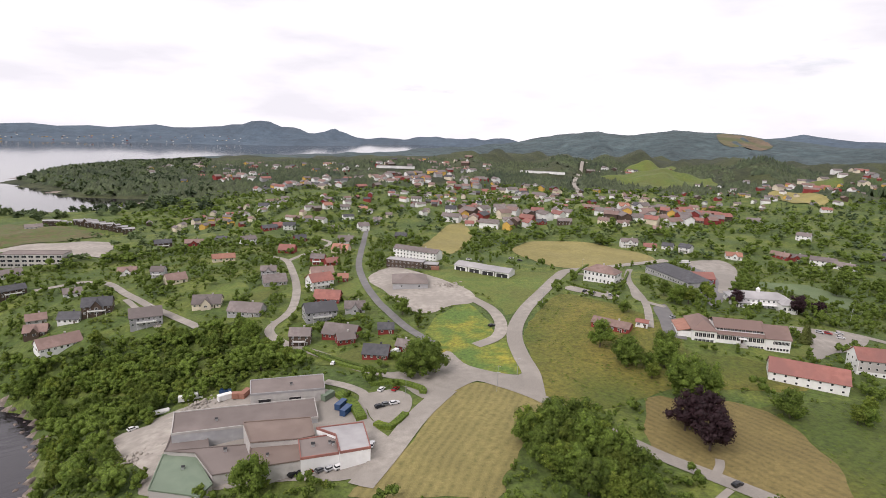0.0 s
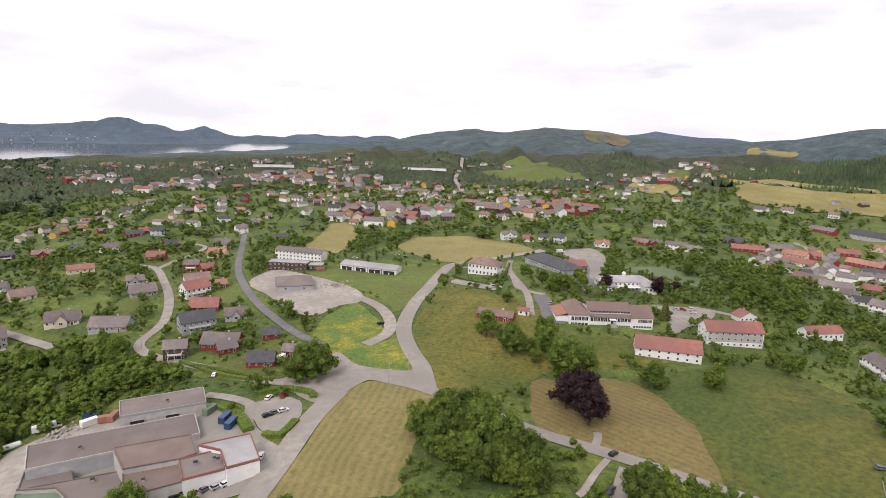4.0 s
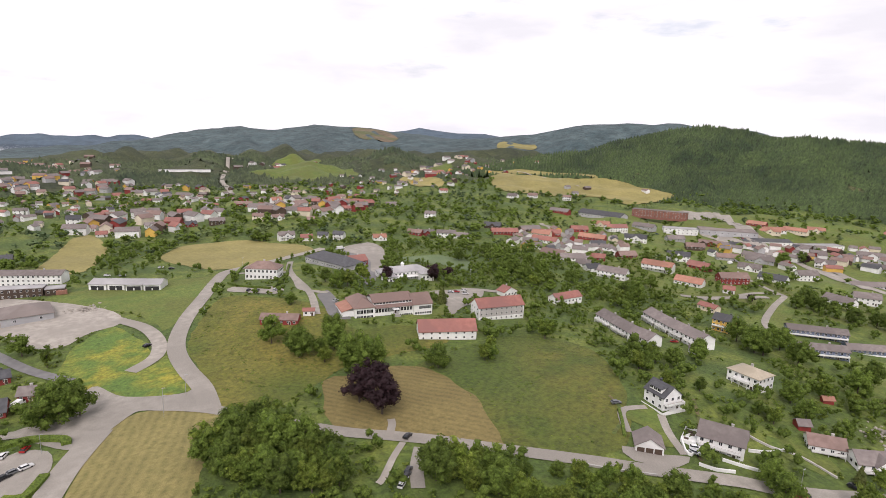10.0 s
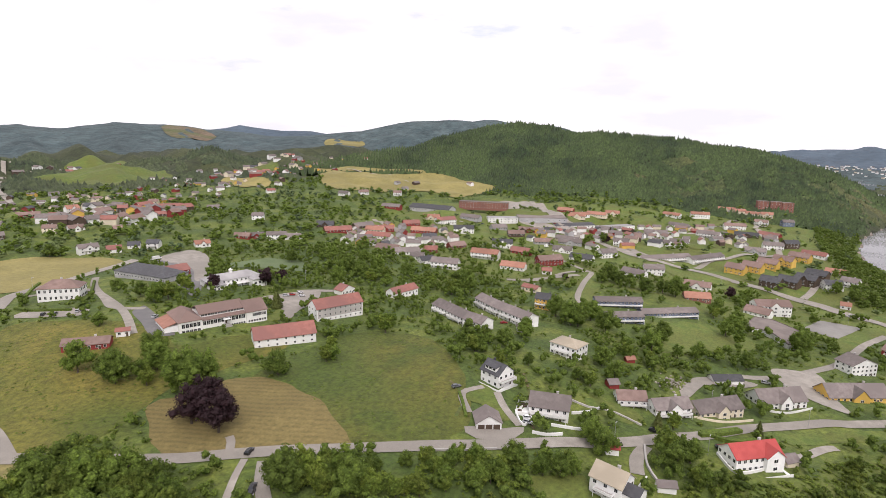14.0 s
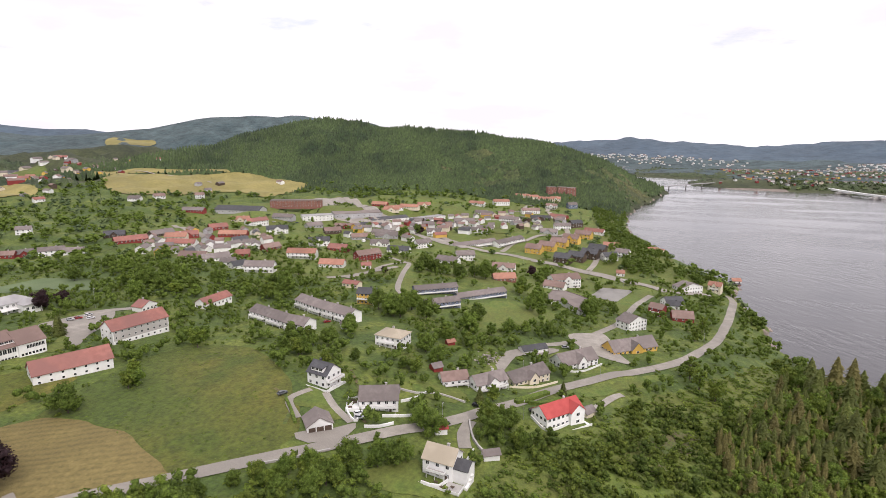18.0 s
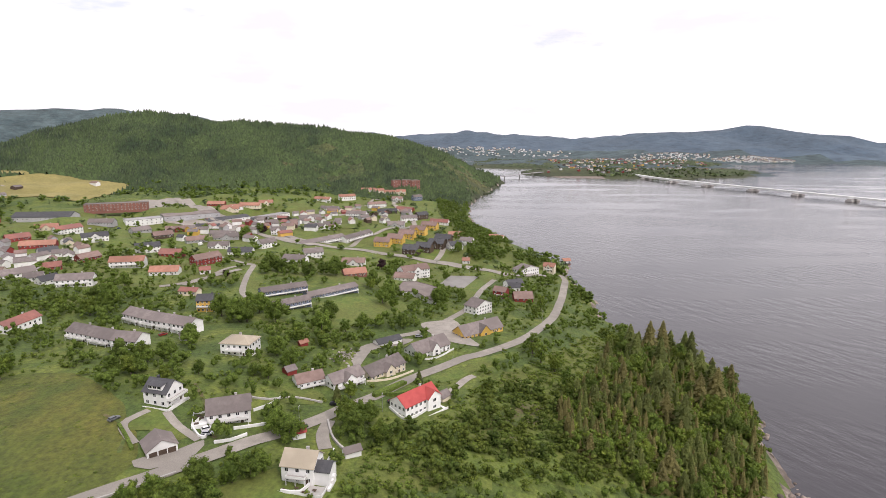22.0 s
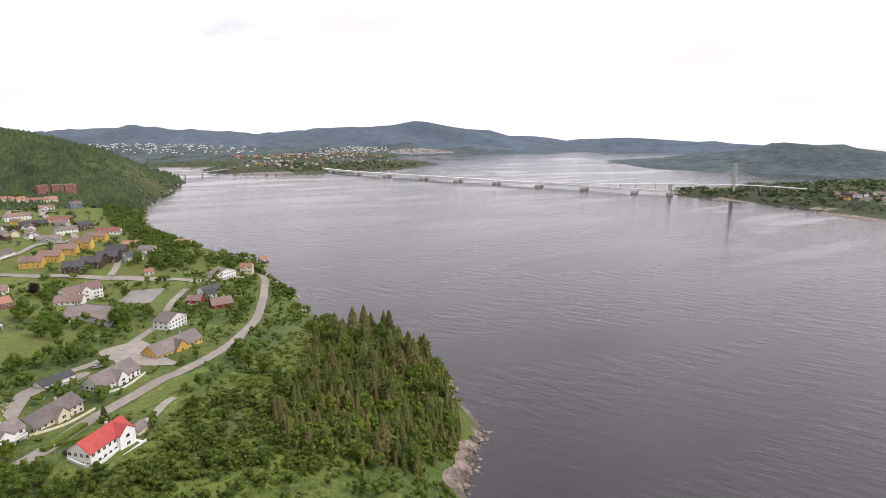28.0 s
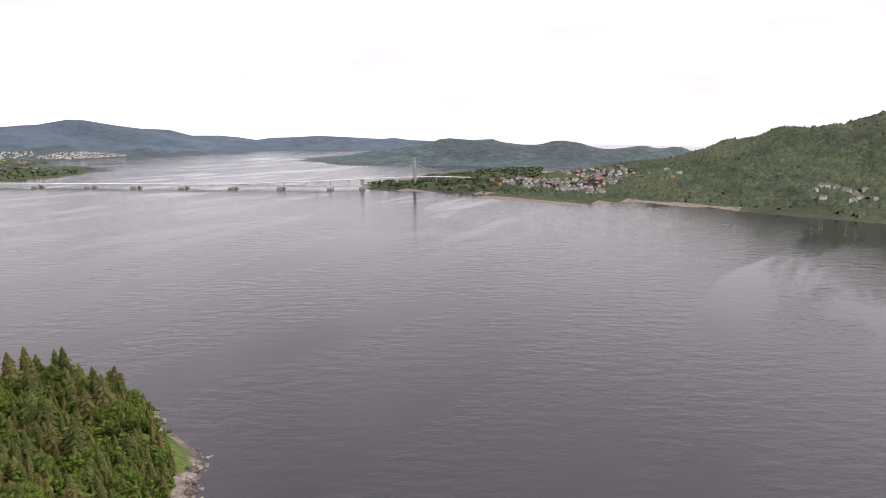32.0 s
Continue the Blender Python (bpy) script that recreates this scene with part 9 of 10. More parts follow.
tree("oak", 335.2, 397.2, 1.08)
tree("oak", 334.9, 413.1, 1.08)
tree("oak", 269.5, 312.2, 1.16)
tree("oak", 299.7, 333.6, 1.32)
tree("oak", 295.6, 316.5, 1.32)
tree("fresh", 291.9, 300.9, 1.32)
tree("oak", 322.8, 325.6, 1.32)
tree("round", 295.1, 287.4, 1.16)
tree("fresh", 293.9, 350.8, 1.08)
tree("oak", 337.3, 356.5, 1.08)
tree("round", 108.4, 312.5, 0.93)
tree("fresh", 212.9, 208.7, 1.24)
tree("round", 224.2, 214.6, 0.93)
tree("fresh", 176.7, 210.3, 0.93)
patch("lawn", [(180.1, 271.5), (206.6, 287.7), (195.6, 267.0), (177.4, 264.3)], M_LAWN, 0.22, "mown green lawn beside the school", "lawn", soft=True, ragged=1.0)
patch("lawn", [(144.7, 362.7), (167.4, 393.2), (149.0, 344.9), (140.1, 340.2)], M_LAWN, 0.22, "mown green lawn beside the hall", "lawn", soft=True, ragged=1.0)
patch("yard", [(217.2, 480.0), (250.8, 495.4), (248.9, 458.6), (205.7, 382.4), (190.8, 370.4), (214.1, 421.8)], M_ASPHALT, 0.3, "grey asphalt yard by the school", "yard", soft=True)
patch("rock_slab", [(203, -104), (212, -112), (222, -119), (220, -128), (208, -122), (196, -112), (190, -98), (196, -96)], M_ROCK, 0.5, "bare pale rock slabs at the point", "rock", step=3.0, soft=True, ragged=3.0)
jetty = empty("jetty", pose(744.0, -36.2, 0, 0, 0, -92.8), "low wooden jetty at the shore", "jetty")
child("deck", Shape().box(-7.5, 7.5, -1.6, 1.6, 0.9, 1.25).mesh("deck", M_BARK), jetty)
for px in (-6.5, 0, 6.5):
    for py in (-1.3, 1.3):
        child("post", Shape().box(px - 0.15, px + 0.15, py - 0.15, py + 0.15, -4, 1.6).mesh("post", M_BARK), jetty)

# ---- the floating bridge ----
bridge = empty("floating_bridge", pose(0, 0, 0), "long pale floating road bridge on low pontoons", "bridge")
LINE = smooth_line([(2010, -455), (1744, -529), (1386, -760), (1105, -942), (1020, -994), (950, -1054)], 12.0)


def deck(line, z_of, width, depth, name, mat):
    v, f = [], []
    for i, (x, y) in enumerate(line):
        a, b = line[max(i - 1, 0)], line[min(i + 1, len(line) - 1)]
        L = math.hypot(b[0] - a[0], b[1] - a[1])
        nx_, ny_ = -(b[1] - a[1]) / L, (b[0] - a[0]) / L
        z = z_of(i / (len(line) - 1))
        v += [(x - nx_ * width / 2, y - ny_ * width / 2, z), (x + nx_ * width / 2, y + ny_ * width / 2, z),
              (x + nx_ * width / 2, y + ny_ * width / 2, z - depth), (x - nx_ * width / 2, y - ny_ * width / 2, z - depth)]
    for i in range(len(line) - 1):
        a, b = 4 * i, 4 * i + 4
        f += [(a + j, b + j, b + (j + 1) % 4, a + (j + 1) % 4) for j in range(4)]
    return mesh_of(name, v, f, mat)


child("deck", deck(LINE, lambda u: 10.0, 11, 4.6, "deck", M_WHITE), bridge)
RAMP = [p for p in LINE if p[0] < 1290]
child("ramp", deck(RAMP, lambda u: 10.0 + 15.5 * u ** 1.3, 9, 1.6, "ramp", M_WHITE), bridge, "rising ramp to the high span")
for k in range(3, len(RAMP), 3):
    u = k / (len(RAMP) - 1)
    if 9.0 + 15 * u ** 1.3 > 11:
        child("column", Shape().box(RAMP[k][0] - 0.7, RAMP[k][0] + 0.7, RAMP[k][1] - 0.7, RAMP[k][1] + 0.7, 8, 8.2 + 15.5 * u ** 1.3).mesh("column", M_CONCRETE), bridge)
cum = np.concatenate([[0], np.cumsum([math.dist(a, b) for a, b in zip(LINE[:-1], LINE[1:])])])
PONTOON = Shape().box(-17, 17, -7, 7, -2, 3.0).box(-13, 13, -6, 6, 3.0, 5.2).mesh("pontoon", M_CONCRETE)
for k in range(10):
    s_ = cum[-1] * (0.05 + 0.885 * k / 9)
    i = int(np.searchsorted(cum, s_))
    a, b = LINE[i - 1], LINE[i]
    child("pontoon", PONTOON, bridge, "", pose(b[0], b[1], 0, 0, 0, math.degrees(math.atan2(b[1] - a[1], b[0] - a[0])) + 90))
child("pier", Shape().box(-8, 8, -8, 8, -3, 5).box(-4.5, 4.5, -4.5, 4.5, 5, 25).mesh("pier", M_CONCRETE), bridge, "square concrete pier", pose(950, -1054, 0, 0, 0, 38))
pylon = child("pylon", Shape().box(-9, 9, -7, 7, -3, 3).mesh("pylon", M_CONCRETE), bridge, "tall H-shaped concrete pylon", pose(873, -1167, 0, 0, 0, 55))
for sg in (-1, 1):
    child("pylon_leg", Shape().beam((0, sg * 6.0, 2), (0, sg * 3.5, 75), 4.4).mesh("pylon_leg", M_CONCRETE), pylon)
child("crossbeam", Shape().box(-1.5, 1.5, -5.5, 5.5, 20, 22.5).box(-1.2, 1.2, -4, 4, 66, 68).mesh("crossbeam", M_CONCRETE), pylon)
HIGH = [(950, -1054), (912, -1110), (873, -1167), (845, -1200), (810, -1228), (760, -1255)]
child("high_deck", deck(HIGH, lambda u: 25.5 + 1.5 * math.sin(u * 3.1), 9, 1.8, "high_deck", M_WHITE), bridge)
for k in range(1, 8):
    for end in ((950, -1054), (760, -1255)):
        u = k / 8
        child("stay_cable", Shape().beam((873, -1167, 72 - k * 2.4), (873 + (end[0] - 873) * u, -1167 + (end[1] + 1167) * u, 26), 0.35).mesh("stay_cable", M_STEEL), bridge)
for p in ((835, -1208), (805, -1230), (775, -1247)):
    child("column", Shape().box(p[0] - 1.2, p[0] + 1.2, p[1] - 1.2, p[1] + 1.2, 0, 24).mesh("column", M_CONCRETE), bridge)
narrow = empty("strait_bridge", pose(0, 0, 0), "low concrete bridge over the far strait", "bridge")
child("deck", deck(smooth_line([(1660, 20), (1850, -120), (2010, -225)], 20), lambda u: 7 + 4 * math.sin(u * 3.14), 8, 1.5, "deck", M_FELT_LIGHT), narrow)
for u in (0.3, 0.5, 0.7):
    child("pier", Shape().box(-1.5, 1.5, -1.5, 1.5, -2, 9).mesh("pier", M_CONCRETE), narrow, "", pose(1660 + 350 * u, 20 - 245 * u, 0))


CLEAR.append([(-1100, 620), (-480, 700), (-440, 900), (-600, 960), (-1100, 900)])   # open shore by the bay


# ---- towns in the distance ----
FAR_WALL = [M_WHITE, M_WHITE, M_WHITE, M_CREAM, M_RED, M_GREY, M_YELLOW, M_BROWN]
FAR_ROOF = [M_TILE_GREY, M_TILE_DARK, M_TILE_GREY, M_TILE_BROWN, M_TILE_RED, M_TILE_ORANGE]
FAR = {"v": [], "f": [], "i": []}
FAR_MATS = FAR_WALL[2:] + FAR_ROOF[1:]


def far_house(x, y, rng, big=1.0, pale=False):
    """One small house, joined with all the other distant ones."""
    w, r = rng.choice((0, 0, 0, 1, 2, 3, 4, 5)), rng.choice((6, 7, 7, 7, 7, 8, 8, 9))
    if pale:
        w, r = rng.choice((0, 0, 0, 0, 0, 1)), rng.choice((6, 7, 7, 7, 8))
    wd, dp, h = rng.choice(((9, 7, 4.5), (12, 8, 5.2), (16, 9, 5.0)))
    m = pose(x, y, float(mesh_z(x, y)), 0, 0, rng.uniform(0, 180)) @ Matrix.Scale(big, 4)
    for s_, slot in ((gable_walls(wd, dp, h, 2.6), w), (gable_roof(wd, dp, h, 2.6), r)):
        k = len(FAR["v"])
        FAR["v"] += [tuple(m @ Vector(q)) for q in s_.v]
        FAR["f"] += [tuple(c + k for c in q) for q in s_.f]
        FAR["i"] += [slot] * len(s_.f)
    HOUSES.append((x, y, wd * 0.6 * big))


def town(n_, cx, cy, rx, ry, turn, seed, big=1.0, pale=False):
    rng = random.Random(seed)
    c, s_ = math.cos(radians(turn)), math.sin(radians(turn))
    k = 0
    for _ in range(n_ * 20):
        if k >= n_:
            break
        a, r = rng.uniform(0, 6.283), math.sqrt(rng.random())
        u, v = math.cos(a) * r * rx, math.sin(a) * r * ry
        x, y = cx + u * c - v * s_, cy + u * s_ + v * c
        if float(mesh_z(x, y)) < 5 or any((x - p) ** 2 + (y - q) ** 2 < (e + 7) ** 2 for p, q, e in HOUSES):
            continue
        far_house(x, y, rng, big, pale)
        k += 1


town(60, -484, 1477, 254, 282, -6, 1, 1.35)
town(60, -169, 1212, 216, 97, 26, 2, 1.35)
town(50, -37, 1713, 173, 340, 9, 3, 1.35)
town(40, 88, 1105, 130, 180, 23, 4, 1.35)
town(24, 86, 705, 84, 60, 22, 5, 1.35)
town(30, 282, 715, 83, 60, 19, 6, 1.35)
town(14, 537, 1603, 148, 60, 15, 7, 1.35)
town(25, 807, 1211, 112, 280, -35, 8, 1.35)
town(30, 457, 432, 68, 60, -31, 9, 0.95)
town(40, 675, 283, 117, 64, -37, 10, 0.95)
town(30, 822, 195, 100, 89, -33, 11, 0.95)
town(4, 864, 712, 91, 60, -40, 12, 0.95)
town(110, 3150, -60, 420, 200, -90, 13, 0.85, True)
town(230, 2450, -600, 330, 420, -68, 14, 0.85)
town(90, 2900, -880, 120, 260, 20, 37, 0.9, True)
town(170, 2741, -1390, 340, 100, -100, 15, 0.9, True)
town(50, 3200, 265, 372, 150, -77, 16, 0.85, True)
town(45, 2030, -420, 110, 260, 10, 36, 0.9)
town(80, 568, -1342, 170, 80, -153, 17, 0.95)
town(36, 445, -1498, 180, 90, 152, 19, 0.95)
town(75, 545, -1305, 140, 55, -18, 38, 0.8, True)
town(45, 560, -1550, 160, 60, -18, 39, 0.85, True)
town(10, -20, -1315, 78, 60, -168, 20, 1.2, True)
town(70, 430, 960, 330, 150, 20, 31, 0.85)
town(60, 160, 900, 260, 120, 10, 32, 0.85)
town(50, 800, 1150, 260, 160, -20, 33, 0.9)
town(60, -150, 800, 240, 130, 20, 34, 0.85)
town(60, -250, 1650, 330, 240, 10, 35, 1.0)
# the far shore beyond the north-western arm
town(90, -2050, 3350, 900, 150, 30, 21, 0.62, False)

tagged(new("distant_houses", mesh_of("distant_houses", FAR["v"], FAR["f"], FAR_MATS, FAR["i"])), "white and red houses of the distant towns", "houses", kind="stuff")


# ---- woodland ----
def candidates(n_, r0, r1, a0, a1, seed):
    """Even scatter over a sector of the land round the hovering point; bearings clockwise from +y."""
    rng = np.random.default_rng(seed)
    r = np.sqrt(rng.uniform(r0 * r0, r1 * r1, n_))
    a = np.radians(rng.uniform(a0, a1, n_))
    return np.stack([np.sin(a) * r, np.cos(a) * r], -1)


def free(p, margin=0.0, roads=True):
    ok = np.ones(len(p), dtype=bool)
    for poly in CLEAR:
        ok &= ~inside(p[:, 0], p[:, 1], poly)
    for x, y, r in HOUSES:
        ok &= (p[:, 0] - x) ** 2 + (p[:, 1] - y) ** 2 > (r + margin) ** 2
    if roads:
        for line, hw in LINES:
            lo, hi = line.min(axis=0) - hw - 6, line.max(axis=0) + hw + 6
            m = ((p > lo) & (p < hi)).all(axis=1)
            if m.any():
                d = np.sqrt(((p[m][:, None] - line[None]) ** 2).sum(-1)).min(axis=1)
                k = ok[m]
                k &= d > hw + 2.2 + margin
                ok[m] = k
    return ok


def within(p, zones):
    ok = np.zeros(len(p), dtype=bool)
    for zn in zones:
        ok |= inside(p[:, 0], p[:, 1], zn)
    return ok


def cover(p, f=0.012, s=0.0):
    return wobble(p[:, 0] * f * 30 + s, p[:, 1] * f * 30 - s) + 0.6 * wobble(p[:, 0] * 2.3 + s, p[:, 1] * 2.3)


SHORE_WOOD = [(1110.9, 101.5), (1426.3, 51.6), (1920.7, -63.2), (1100.9, 36.8), (953.6, 36.4), (898.5, 19.3), (849.9, -7.6), (709.3, -26.3), (644.0, -31.4), (573.6, -11.0), (581.7, 14.2), (649.7, 21.9), (788.7, 54.6)]
SHORE_WOOD_B = [(637.8, -31.2), (625.9, -65.8), (598.0, -81.3), (611.2, -97.2), (560.2, -100.8), (503.5, -100.1), (476.9, -89.0), (498.4, -80.5), (561.4, -85.1), (564.0, -74.6), (569.9, -55.5), (585.0, -32.5)]
SPRUCE_POINT = [(192, -84), (216, -116), (275, -136), (338, -138), (372, -112), (335, -78), (292, -62), (250, -52), (212, -58)]


def keep(p, low=2.5, margin=0.0):
    p = p[height(p[:, 0], p[:, 1]) > low]
    return p[free(p, margin)]


def rand(p, seed):
    return np.random.default_rng(seed).random(len(p))


# near woods: the nearest trees stand singly, the rest are joined
p = keep(candidates(22000, 105, 480, -50, 75, 1))
p = p[within(p, [WEST_WOOD, FRONT_WOOD, FRONT_WOOD_B, SHEDS_WOOD])]
u = rand(p, 8)
front = within(p, [FRONT_WOOD, FRONT_WOOD_B, SHEDS_WOOD])
k = np.where(front & (u < 0.36))[0][:95]
k = np.concatenate([k, np.where(~front & (u < 0.22))[0][:70]])
for i in k:
    tree(("fresh", "oak", "fresh", "round", "fresh")[i % 5], p[i, 0], p[i, 1], ((1.1 if p[i, 0] < 112 else 0.55) if front[i] else 0.75) + 0.45 * u[(i * 7) % len(u)])
rest = np.ones(len(p), dtype=bool)
rest[k] = False
scatter("woodland", p[rest & (u < 0.25)], M_LEAF, "dense green broadleaf woodland", cards=190, size=0.042, hgt=(6, 12), seed=21, clumps=10, fine=True)
scatter("woodland", p[rest & (u > 0.30) & (u < 0.46)], M_LEAF2, "light green broadleaf woodland", cards=190, size=0.042, hgt=(5, 9), seed=29, clumps=10, fine=True)
scatter("undergrowth", p[(u > 0.70) | (front & (u > 0.46))], M_LEAF2, "green scrub under the trees", cards=44, size=0.085, hgt=(2.0, 5.0), seed=24, clumps=5, wide=1.5)

# the headland: spruces on the point, broadleaf thicket on the slope
p = keep(candidates(30000, 150, 420, 60, 135, 6), 1.5)
u = rand(p, 9)
spr = within(p, [SPRUCE_POINT, SPRUCES])
k = np.where(spr & (u < 0.24))[0][:125]
for i in k:
    tree(("pine", "young", "fresh", "round", "pine", "fresh", "spruce", "round", "young")[i % 9], p[i, 0], p[i, 1], 0.55 + 0.7 * u[(i * 3) % len(u)] ** 1.3 + (0.38 if p[i, 0] > 250 and p[i, 1] < -82 else 0.0))
rest = np.ones(len(p), dtype=bool)
rest[k] = False
scatter("spruce_wood", p[spr & rest & (u < 0.10)], M_PINE, "brownish spruce wood on the headland", "spruce", 120, hgt=(5, 11), seed=22, tiers=11)
scatter("spruce_wood", p[spr & rest & (u >= 0.24) & (u < 0.33)], M_NEEDLE, "green spruce wood on the headland", "spruce", 120, hgt=(5, 12), seed=27, tiers=11)
scatter("undergrowth", p[spr & (u > 0.76)], M_LEAF2, "light birches among the spruces", cards=70, size=0.06, hgt=(3, 9), seed=30, clumps=6, wide=1.0)
head = within(p, [HEADLAND]) & ~spr
scatter("undergrowth", p[head & (u < 0.40)], M_LEAF2, "bright green scrub and bracken", cards=30, size=0.10, hgt=(0.7, 2.2), seed=23, clumps=4, wide=2.3)
scatter("undergrowth", p[head & (u > 0.40) & (u < 0.72)], M_SCRUB, "low bracken and raspberry canes", cards=26, size=0.11, hgt=(0.5, 1.4), seed=35, clumps=3, wide=3.0)
scatter("undergrowth", p[head & (u > 0.82) & (cover(p, 0.03) > -0.15)], M_LEAF2, "birches and rowans in thickets on the slope", cards=80, size=0.055, hgt=(2.5, 8), seed=28, clumps=5, fine=True)

# gardens and hedgerows between the houses
p = keep(candidates(23000, 110, 560, -50, 118, 2), 2.5, 0.8)
p = p[~within(p, [WEST_WOOD, FRONT_WOOD, FRONT_WOOD_B, SHEDS_WOOD, HEADLAND, SPRUCES])]
u, cv = rand(p, 10), cover(p)
k = within(p, [TOWN]) & (rand(p, 62) < 0.4)
p, u, cv = p[~k], u[~k], cv[~k]
lush = within(p, [HILL_SCRUB, SLOPE_WOOD])
scatter("garden_shrubs", p[((u < 0.27) & (cv > -0.5)) | (u < 0.09) | (lush & (u < 0.40))], M_LEAF, "green trees crowded between the gardens", cards=110, size=0.055, hgt=(4.0, 9.5), seed=25, clumps=5, fine=True)
scatter("garden_shrubs", p[(u > 0.70) & ((cv > -1.0) | lush)], M_LEAF2, "light green shrubs and hedges between the gardens", cards=30, size=0.09, hgt=(1.2, 3.6), seed=26, clumps=4, wide=1.6)
scatter("garden_shrubs", p[(u > 0.54) & (u < 0.70) & (cv > -0.7)], M_SCRUB, "low bright bushes and rough grass between the gardens", cards=30, size=0.095, hgt=(0.9, 2.6), seed=34, clumps=4, wide=1.5)

# dense broadleaf trees down to the shore under the town
p = keep(candidates(16000, 330, 1150, 70, 108, 19), 1.8, 0.6)
p = p[within(p, [SHORE_WOOD, SHORE_WOOD_B])]
u = rand(p, 20)
scatter("woodland", p[u < 0.6], M_LEAF, "dense green broadleaf trees along the shore", cards=40, size=0.085, hgt=(5, 10), seed=36, clumps=5, wide=1.15)
scatter("woodland", p[u > 0.75], M_LEAF2, "light green alders along the shore", cards=30, size=0.09, hgt=(3, 7), seed=37, clumps=4, wide=1.2)

# woods of the middle distance
p = keep(candidates(15000, 540, 1150, -50, 112, 3), 2.5, 1.0)
u, cv = rand(p, 11), cover(p)
k = within(p, [TOWN]) & (rand(p, 61) < 0.62)
p, u, cv = p[~k], u[~k], cv[~k]
scatter("woodland", p[(cv > -0.45) & (u < 0.36)], M_LEAF, "green woods among the houses", cards=26, size=0.12, hgt=(5, 11), seed=31, clumps=5, wide=1.35)
scatter("woodland", p[(cv > -0.9) & (u > 0.74)], M_LEAF_FAR, "darker mixed woods among the houses", cards=16, size=0.13, hgt=(4, 10), seed=32, clumps=4, wide=1.3)
scatter("spruce_wood", p[(cv < -0.7) & (u < 0.3)], M_NEEDLE_FAR, "dark spruce groups among the houses", "spruce", 35, hgt=(8, 14), seed=33)

def canopy(name, x0, x1, y0, y1, step, chosen, hgt, mat, label, seed):
    """A closed forest roof: every other point of an uneven net is a treetop, the others lie deep between the crowns."""
    rng = np.random.default_rng(seed)
    ax_, ay_ = np.arange(x0, x1, step), np.arange(y0, y1, step)
    cx_, cy_ = np.meshgrid(ax_, ay_)
    cx_ = cx_ + rng.uniform(-0.34, 0.34, cx_.shape) * step
    cy_ = cy_ + rng.uniform(-0.34, 0.34, cy_.shape) * step
    pts = np.stack([cx_.ravel(), cy_.ravel()], -1)
    ok = chosen(pts)
    a, b = np.meshgrid(np.arange(len(ax_)), np.arange(len(ay_)))
    top = ((a + b) % 2 == 0).ravel()
    tall = rng.uniform(hgt[0], hgt[1], len(pts)) * (1.0 + 0.25 * wobble(pts[:, 0] * 0.9 + seed, pts[:, 1] * 0.9))
    inner = ok.reshape(cx_.shape).copy()
    inner[1:-1, 1:-1] &= inner[:-2, 1:-1] & inner[2:, 1:-1] & inner[1:-1, :-2] & inner[1:-1, 2:]
    tall = np.where(inner.ravel(), tall, tall * 0.4)
    up = np.where(top, tall, tall * rng.uniform(-0.1, 0.35, len(pts)))
    V = np.column_stack([pts, mesh_z(pts[:, 0], pts[:, 1]) + np.where(ok, up, -1.5)])
    n_ = np.arange(len(pts)).reshape(len(ay_), len(ax_))
    Q = np.stack([n_[:-1, :-1], n_[:-1, 1:], n_[1:, 1:], n_[1:, :-1]], -1).reshape(-1, 4)
    Q = Q[ok[Q].sum(axis=1) >= 2]
    even = top[Q[:, 0]]
    T = np.concatenate([np.where(even[:, None], Q[:, [0, 1, 3]], Q[:, [0, 1, 2]]), np.where(even[:, None], Q[:, [1, 2, 3]], Q[:, [0, 2, 3]])])
    used, inv = np.unique(T, return_inverse=True)
    return tagged(new(name, big_mesh(name, V[used], inv.reshape(-1, 3), mat, False)), label, "woodland", kind="stuff")


def bearing(p):
    return np.degrees(np.arctan2(p[:, 0], p[:, 1]))


canopy("woodland", 1850, 2800, -1000, 60, 8.0, lambda p: (height(p[:, 0], p[:, 1]) > 2.5) & free(p, 6.0) & (cover(p, 0.012) > -0.1), (4, 10), M_CANOPY_MIXED, "woods on the low island by the bridge", 49)


# the steep hill over the town, closely planted
def on_hill(p):
    d, _ = seg_dist(p[:, 0], p[:, 1], RIDGES[3][0])
    h_ = height(p[:, 0], p[:, 1])
    ok = (d < 430) & (h_ > 4) & ((h_ > 44) | (p[:, 0] > 1050)) & (cover(p, 0.006) > -1.05)
    ok[ok] = free(p[ok], 2.0)
    return ok


def behind(p):
    """Rolling woods between the town and the skyline, with clearings."""
    r, a = np.hypot(p[:, 0], p[:, 1]), bearing(p)
    d, _ = seg_dist(p[:, 0], p[:, 1], RIDGES[3][0])
    ok = (r > 1120) & (r < 1950) & (a > -46) & (a < 98) & (d > 430) & (cover(p, 0.008, 3.0) > -0.75)
    ok[ok] = (height(p[ok, 0], p[ok, 1]) > 4) & free(p[ok], 3.0)
    return ok


YOUNG_GROWTH = [(1160, 496), (1237, 459), (1314, 378), (1294, 293), (1232, 265), (1152, 286), (1100, 365), (1074, 436)]


def young(p):
    """Clearings on the hill that birch and rowan have taken over."""
    ok = within(p, [YOUNG_GROWTH]) & (cover(p, 0.012, 5.0) > -0.2)
    return ok | ((cover(p, 0.004, 9.0) > 0.8) & (cover(p, 0.02, 5.0) > -0.6))


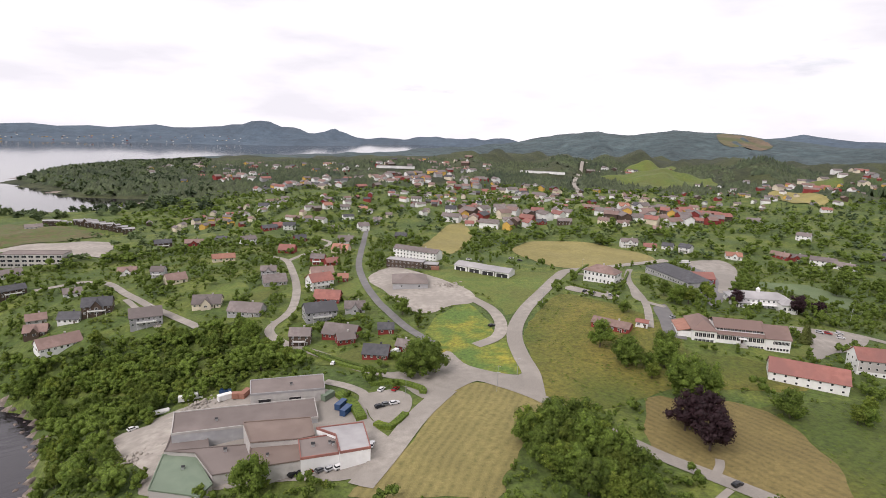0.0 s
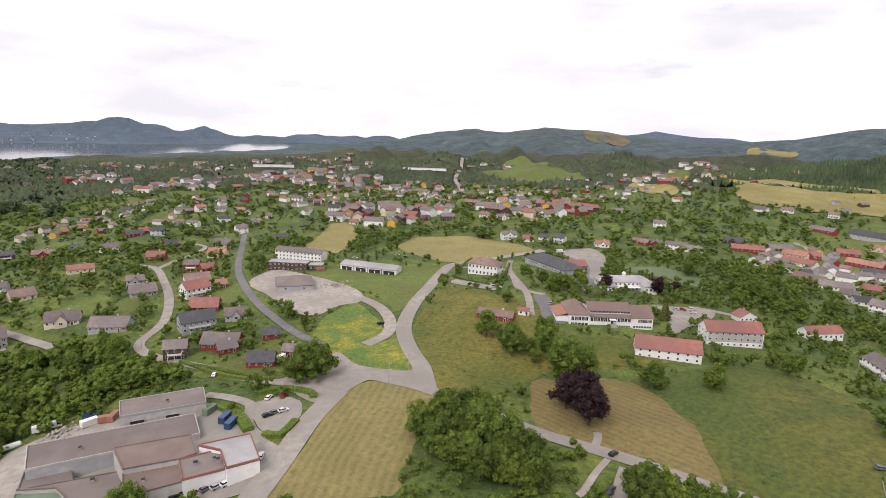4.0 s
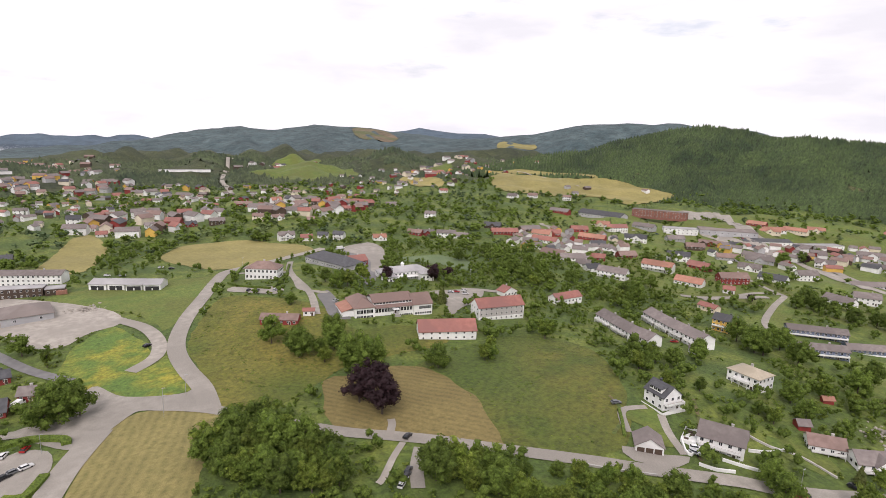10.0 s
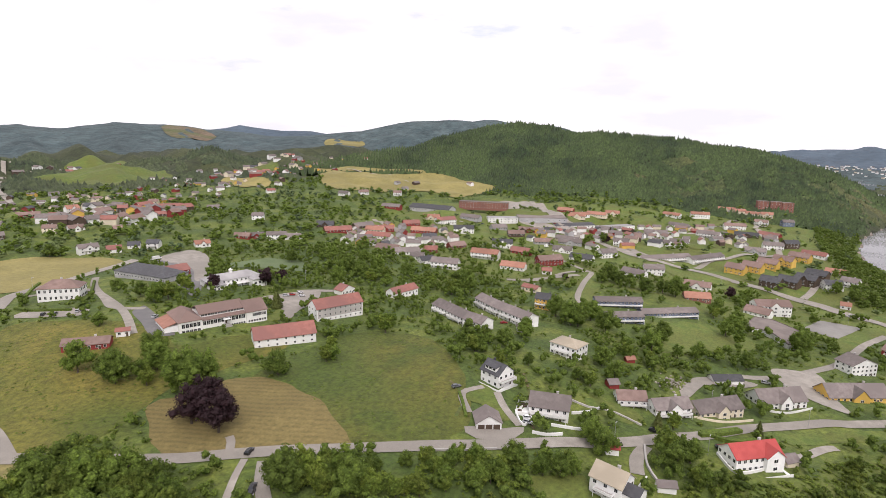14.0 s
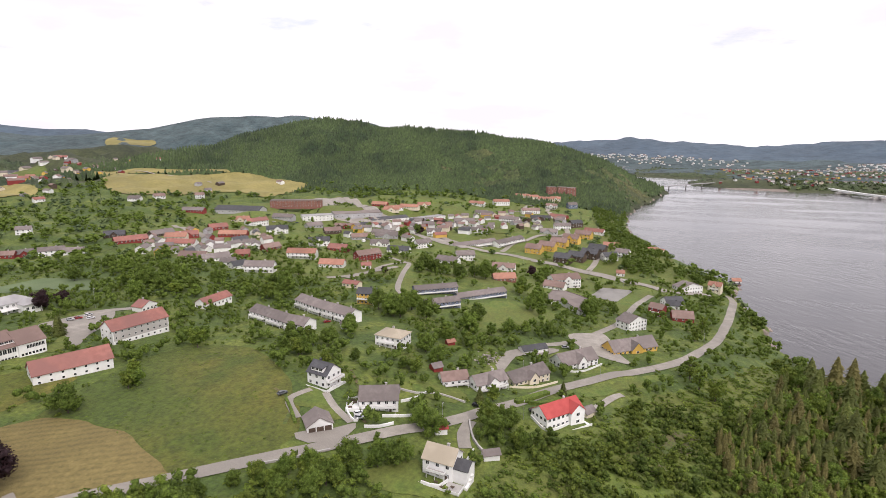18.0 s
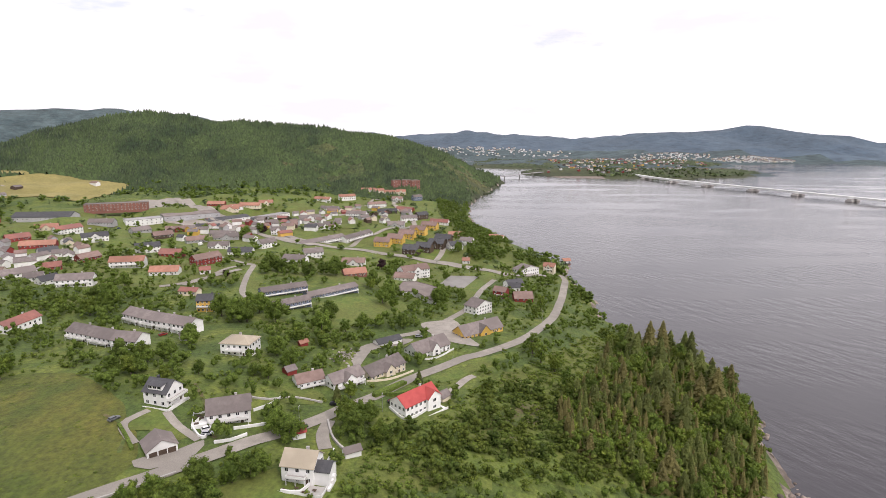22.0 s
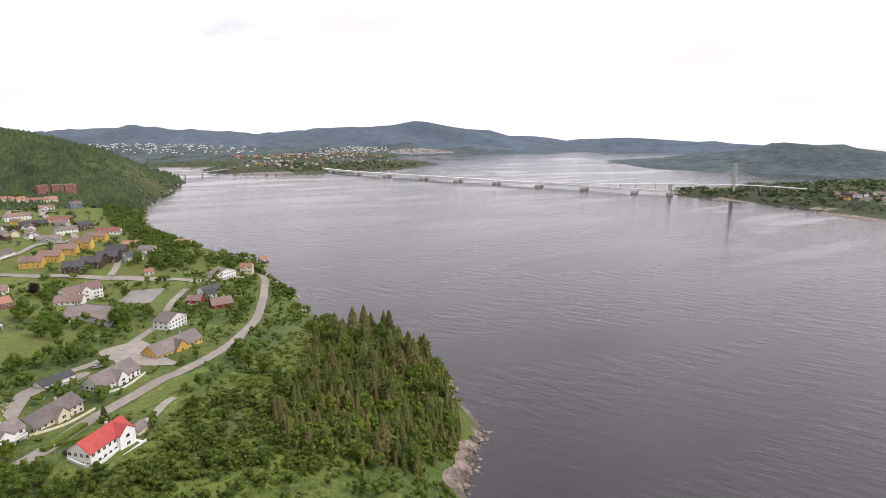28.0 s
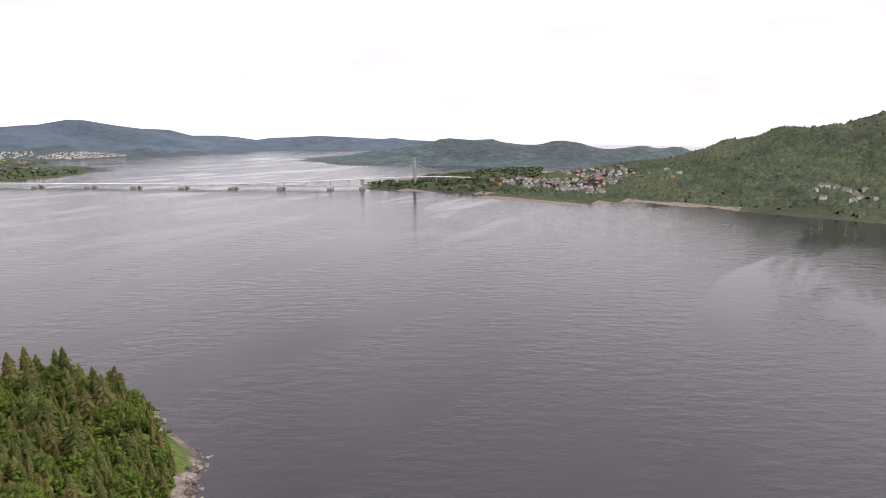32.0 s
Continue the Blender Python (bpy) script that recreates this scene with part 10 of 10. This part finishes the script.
canopy("woodland", 760, 1640, -40, 1160, 5.2, lambda p: on_hill(p) & young(p), (2, 8), M_CANOPY_YOUNG, "light green young birches on the hill", 42)
canopy("spruce_wood", 760, 1640, -40, 1160, 4.6, lambda p: on_hill(p) & ~young(p), (5, 15), M_CANOPY, "dark spruce forest on the hill", 41)
canopy("woodland", -1000, 2000, 120, 2000, 7.5, behind, (5, 15), M_CANOPY_MIXED, "rolling woods behind the town", 43)
canopy("woodland", -950, 640, -1800, -1120, 7.0, lambda p: (np.hypot(p[:, 0], p[:, 1]) < 1780) & (height(p[:, 0], p[:, 1]) > 3) & free(p, 3.0) & (cover(p, 0.008) > -1.1), (5, 13), M_CANOPY_MIXED, "wooded hillside across the fjord", 44)
p = keep(candidates(5000, 1300, 2200, 100, 156, 15), 1.0, 3.0)
scatter("woodland", p, M_LEAF_FAR, "wooded shore across the fjord", cards=6, size=0.25, hgt=(6, 11), seed=46, clumps=3, wide=1.6)
p = candidates(2500, 950, 2100, -52, -22, 7)
p = p[height(p[:, 0], p[:, 1]) > 2.0]
scatter("woodland", p, M_NEEDLE_FAR, "dark pine wood on the far headland", cards=14, size=0.23, hgt=(8, 14), seed=45, clumps=4, wide=1.2)

# tussocks of taller grass on the rough meadows
MEADOWS = [[(43.4, 220.4), (48.0, 244.0), (46.7, 269.5), (47.9, 290.6), (56.9, 313.6), (78.6, 350.3), (99.7, 334.7), (119.1, 310.3), (127.7, 282.9), (126.5, 264.1), (157.8, 255.4), (164.3, 230.5), (128.2, 228.1), (106.2, 228.4), (88.0, 219.8), (76.7, 212.3), (55.5, 210.6)],
           [(130.0, 212.2), (145.2, 216.6), (184.1, 221.6), (211.7, 215.6), (222.1, 186.9), (207.7, 156.5), (187.6, 134.5), (158.7, 115.3), (124.5, 137.3), (135.1, 162.6), (139.1, 178.7), (138.2, 206.4)]]
p = candidates(14000, 120, 420, -12, 62, 18)
p = p[within(p, MEADOWS)]
k = cover(p, 0.03) > -0.1
scatter("grass_tussocks", p[k], M_LEAF2, "tussocks of tall grass and sorrel", cards=10, size=0.3, hgt=(0.25, 0.6), seed=48, clumps=1, wide=3.2)

# rocks along the near shore
p = candidates(26000, 150, 420, -60, 135, 16)
hz = mesh_z(p[:, 0], p[:, 1])
p = p[(hz > -1.0) & (hz < 2.6) & ((rand(p, 78) < 0.3) | (np.hypot(p[:, 0] - 214, p[:, 1] + 118) < 26))][:420]
rng = np.random.default_rng(77)
rr_ = rng.uniform(0.5, 1.9, len(p))
cz_ = np.column_stack([p, mesh_z(p[:, 0], p[:, 1]) + rr_ * 0.1])
tagged(new("shore_rocks", big_mesh("shore_rocks", *cores(rng, cz_, rr_, True), M_ROCK, False)), "pale broken rocks along the waterline", "rocks", kind="stuff")
# stone heaps in the shed yard
for hx, hy, hr in ((-114.0, 192.1, 4), (-102.3, 229.2, 5), (8.1, 378.0, 6), (276.6, 73.0, 5)):
    c_ = np.column_stack([hx + rng.normal(0, hr, 60), hy + rng.normal(0, hr * 0.6, 60), np.zeros(60)])
    c_[:, 2] = mesh_z(c_[:, 0], c_[:, 1]) + rng.uniform(0, 1.6, 60) * np.exp(-((c_[:, 0] - hx) ** 2 + (c_[:, 1] - hy) ** 2) / hr ** 2)
    tagged(new("stone_heap", big_mesh("stone_heap", *cores(rng, c_, rng.uniform(0.3, 0.9, 60), True), M_GRAVEL, False)), "heap of pale broken stones in the yard", "stones", kind="stuff")
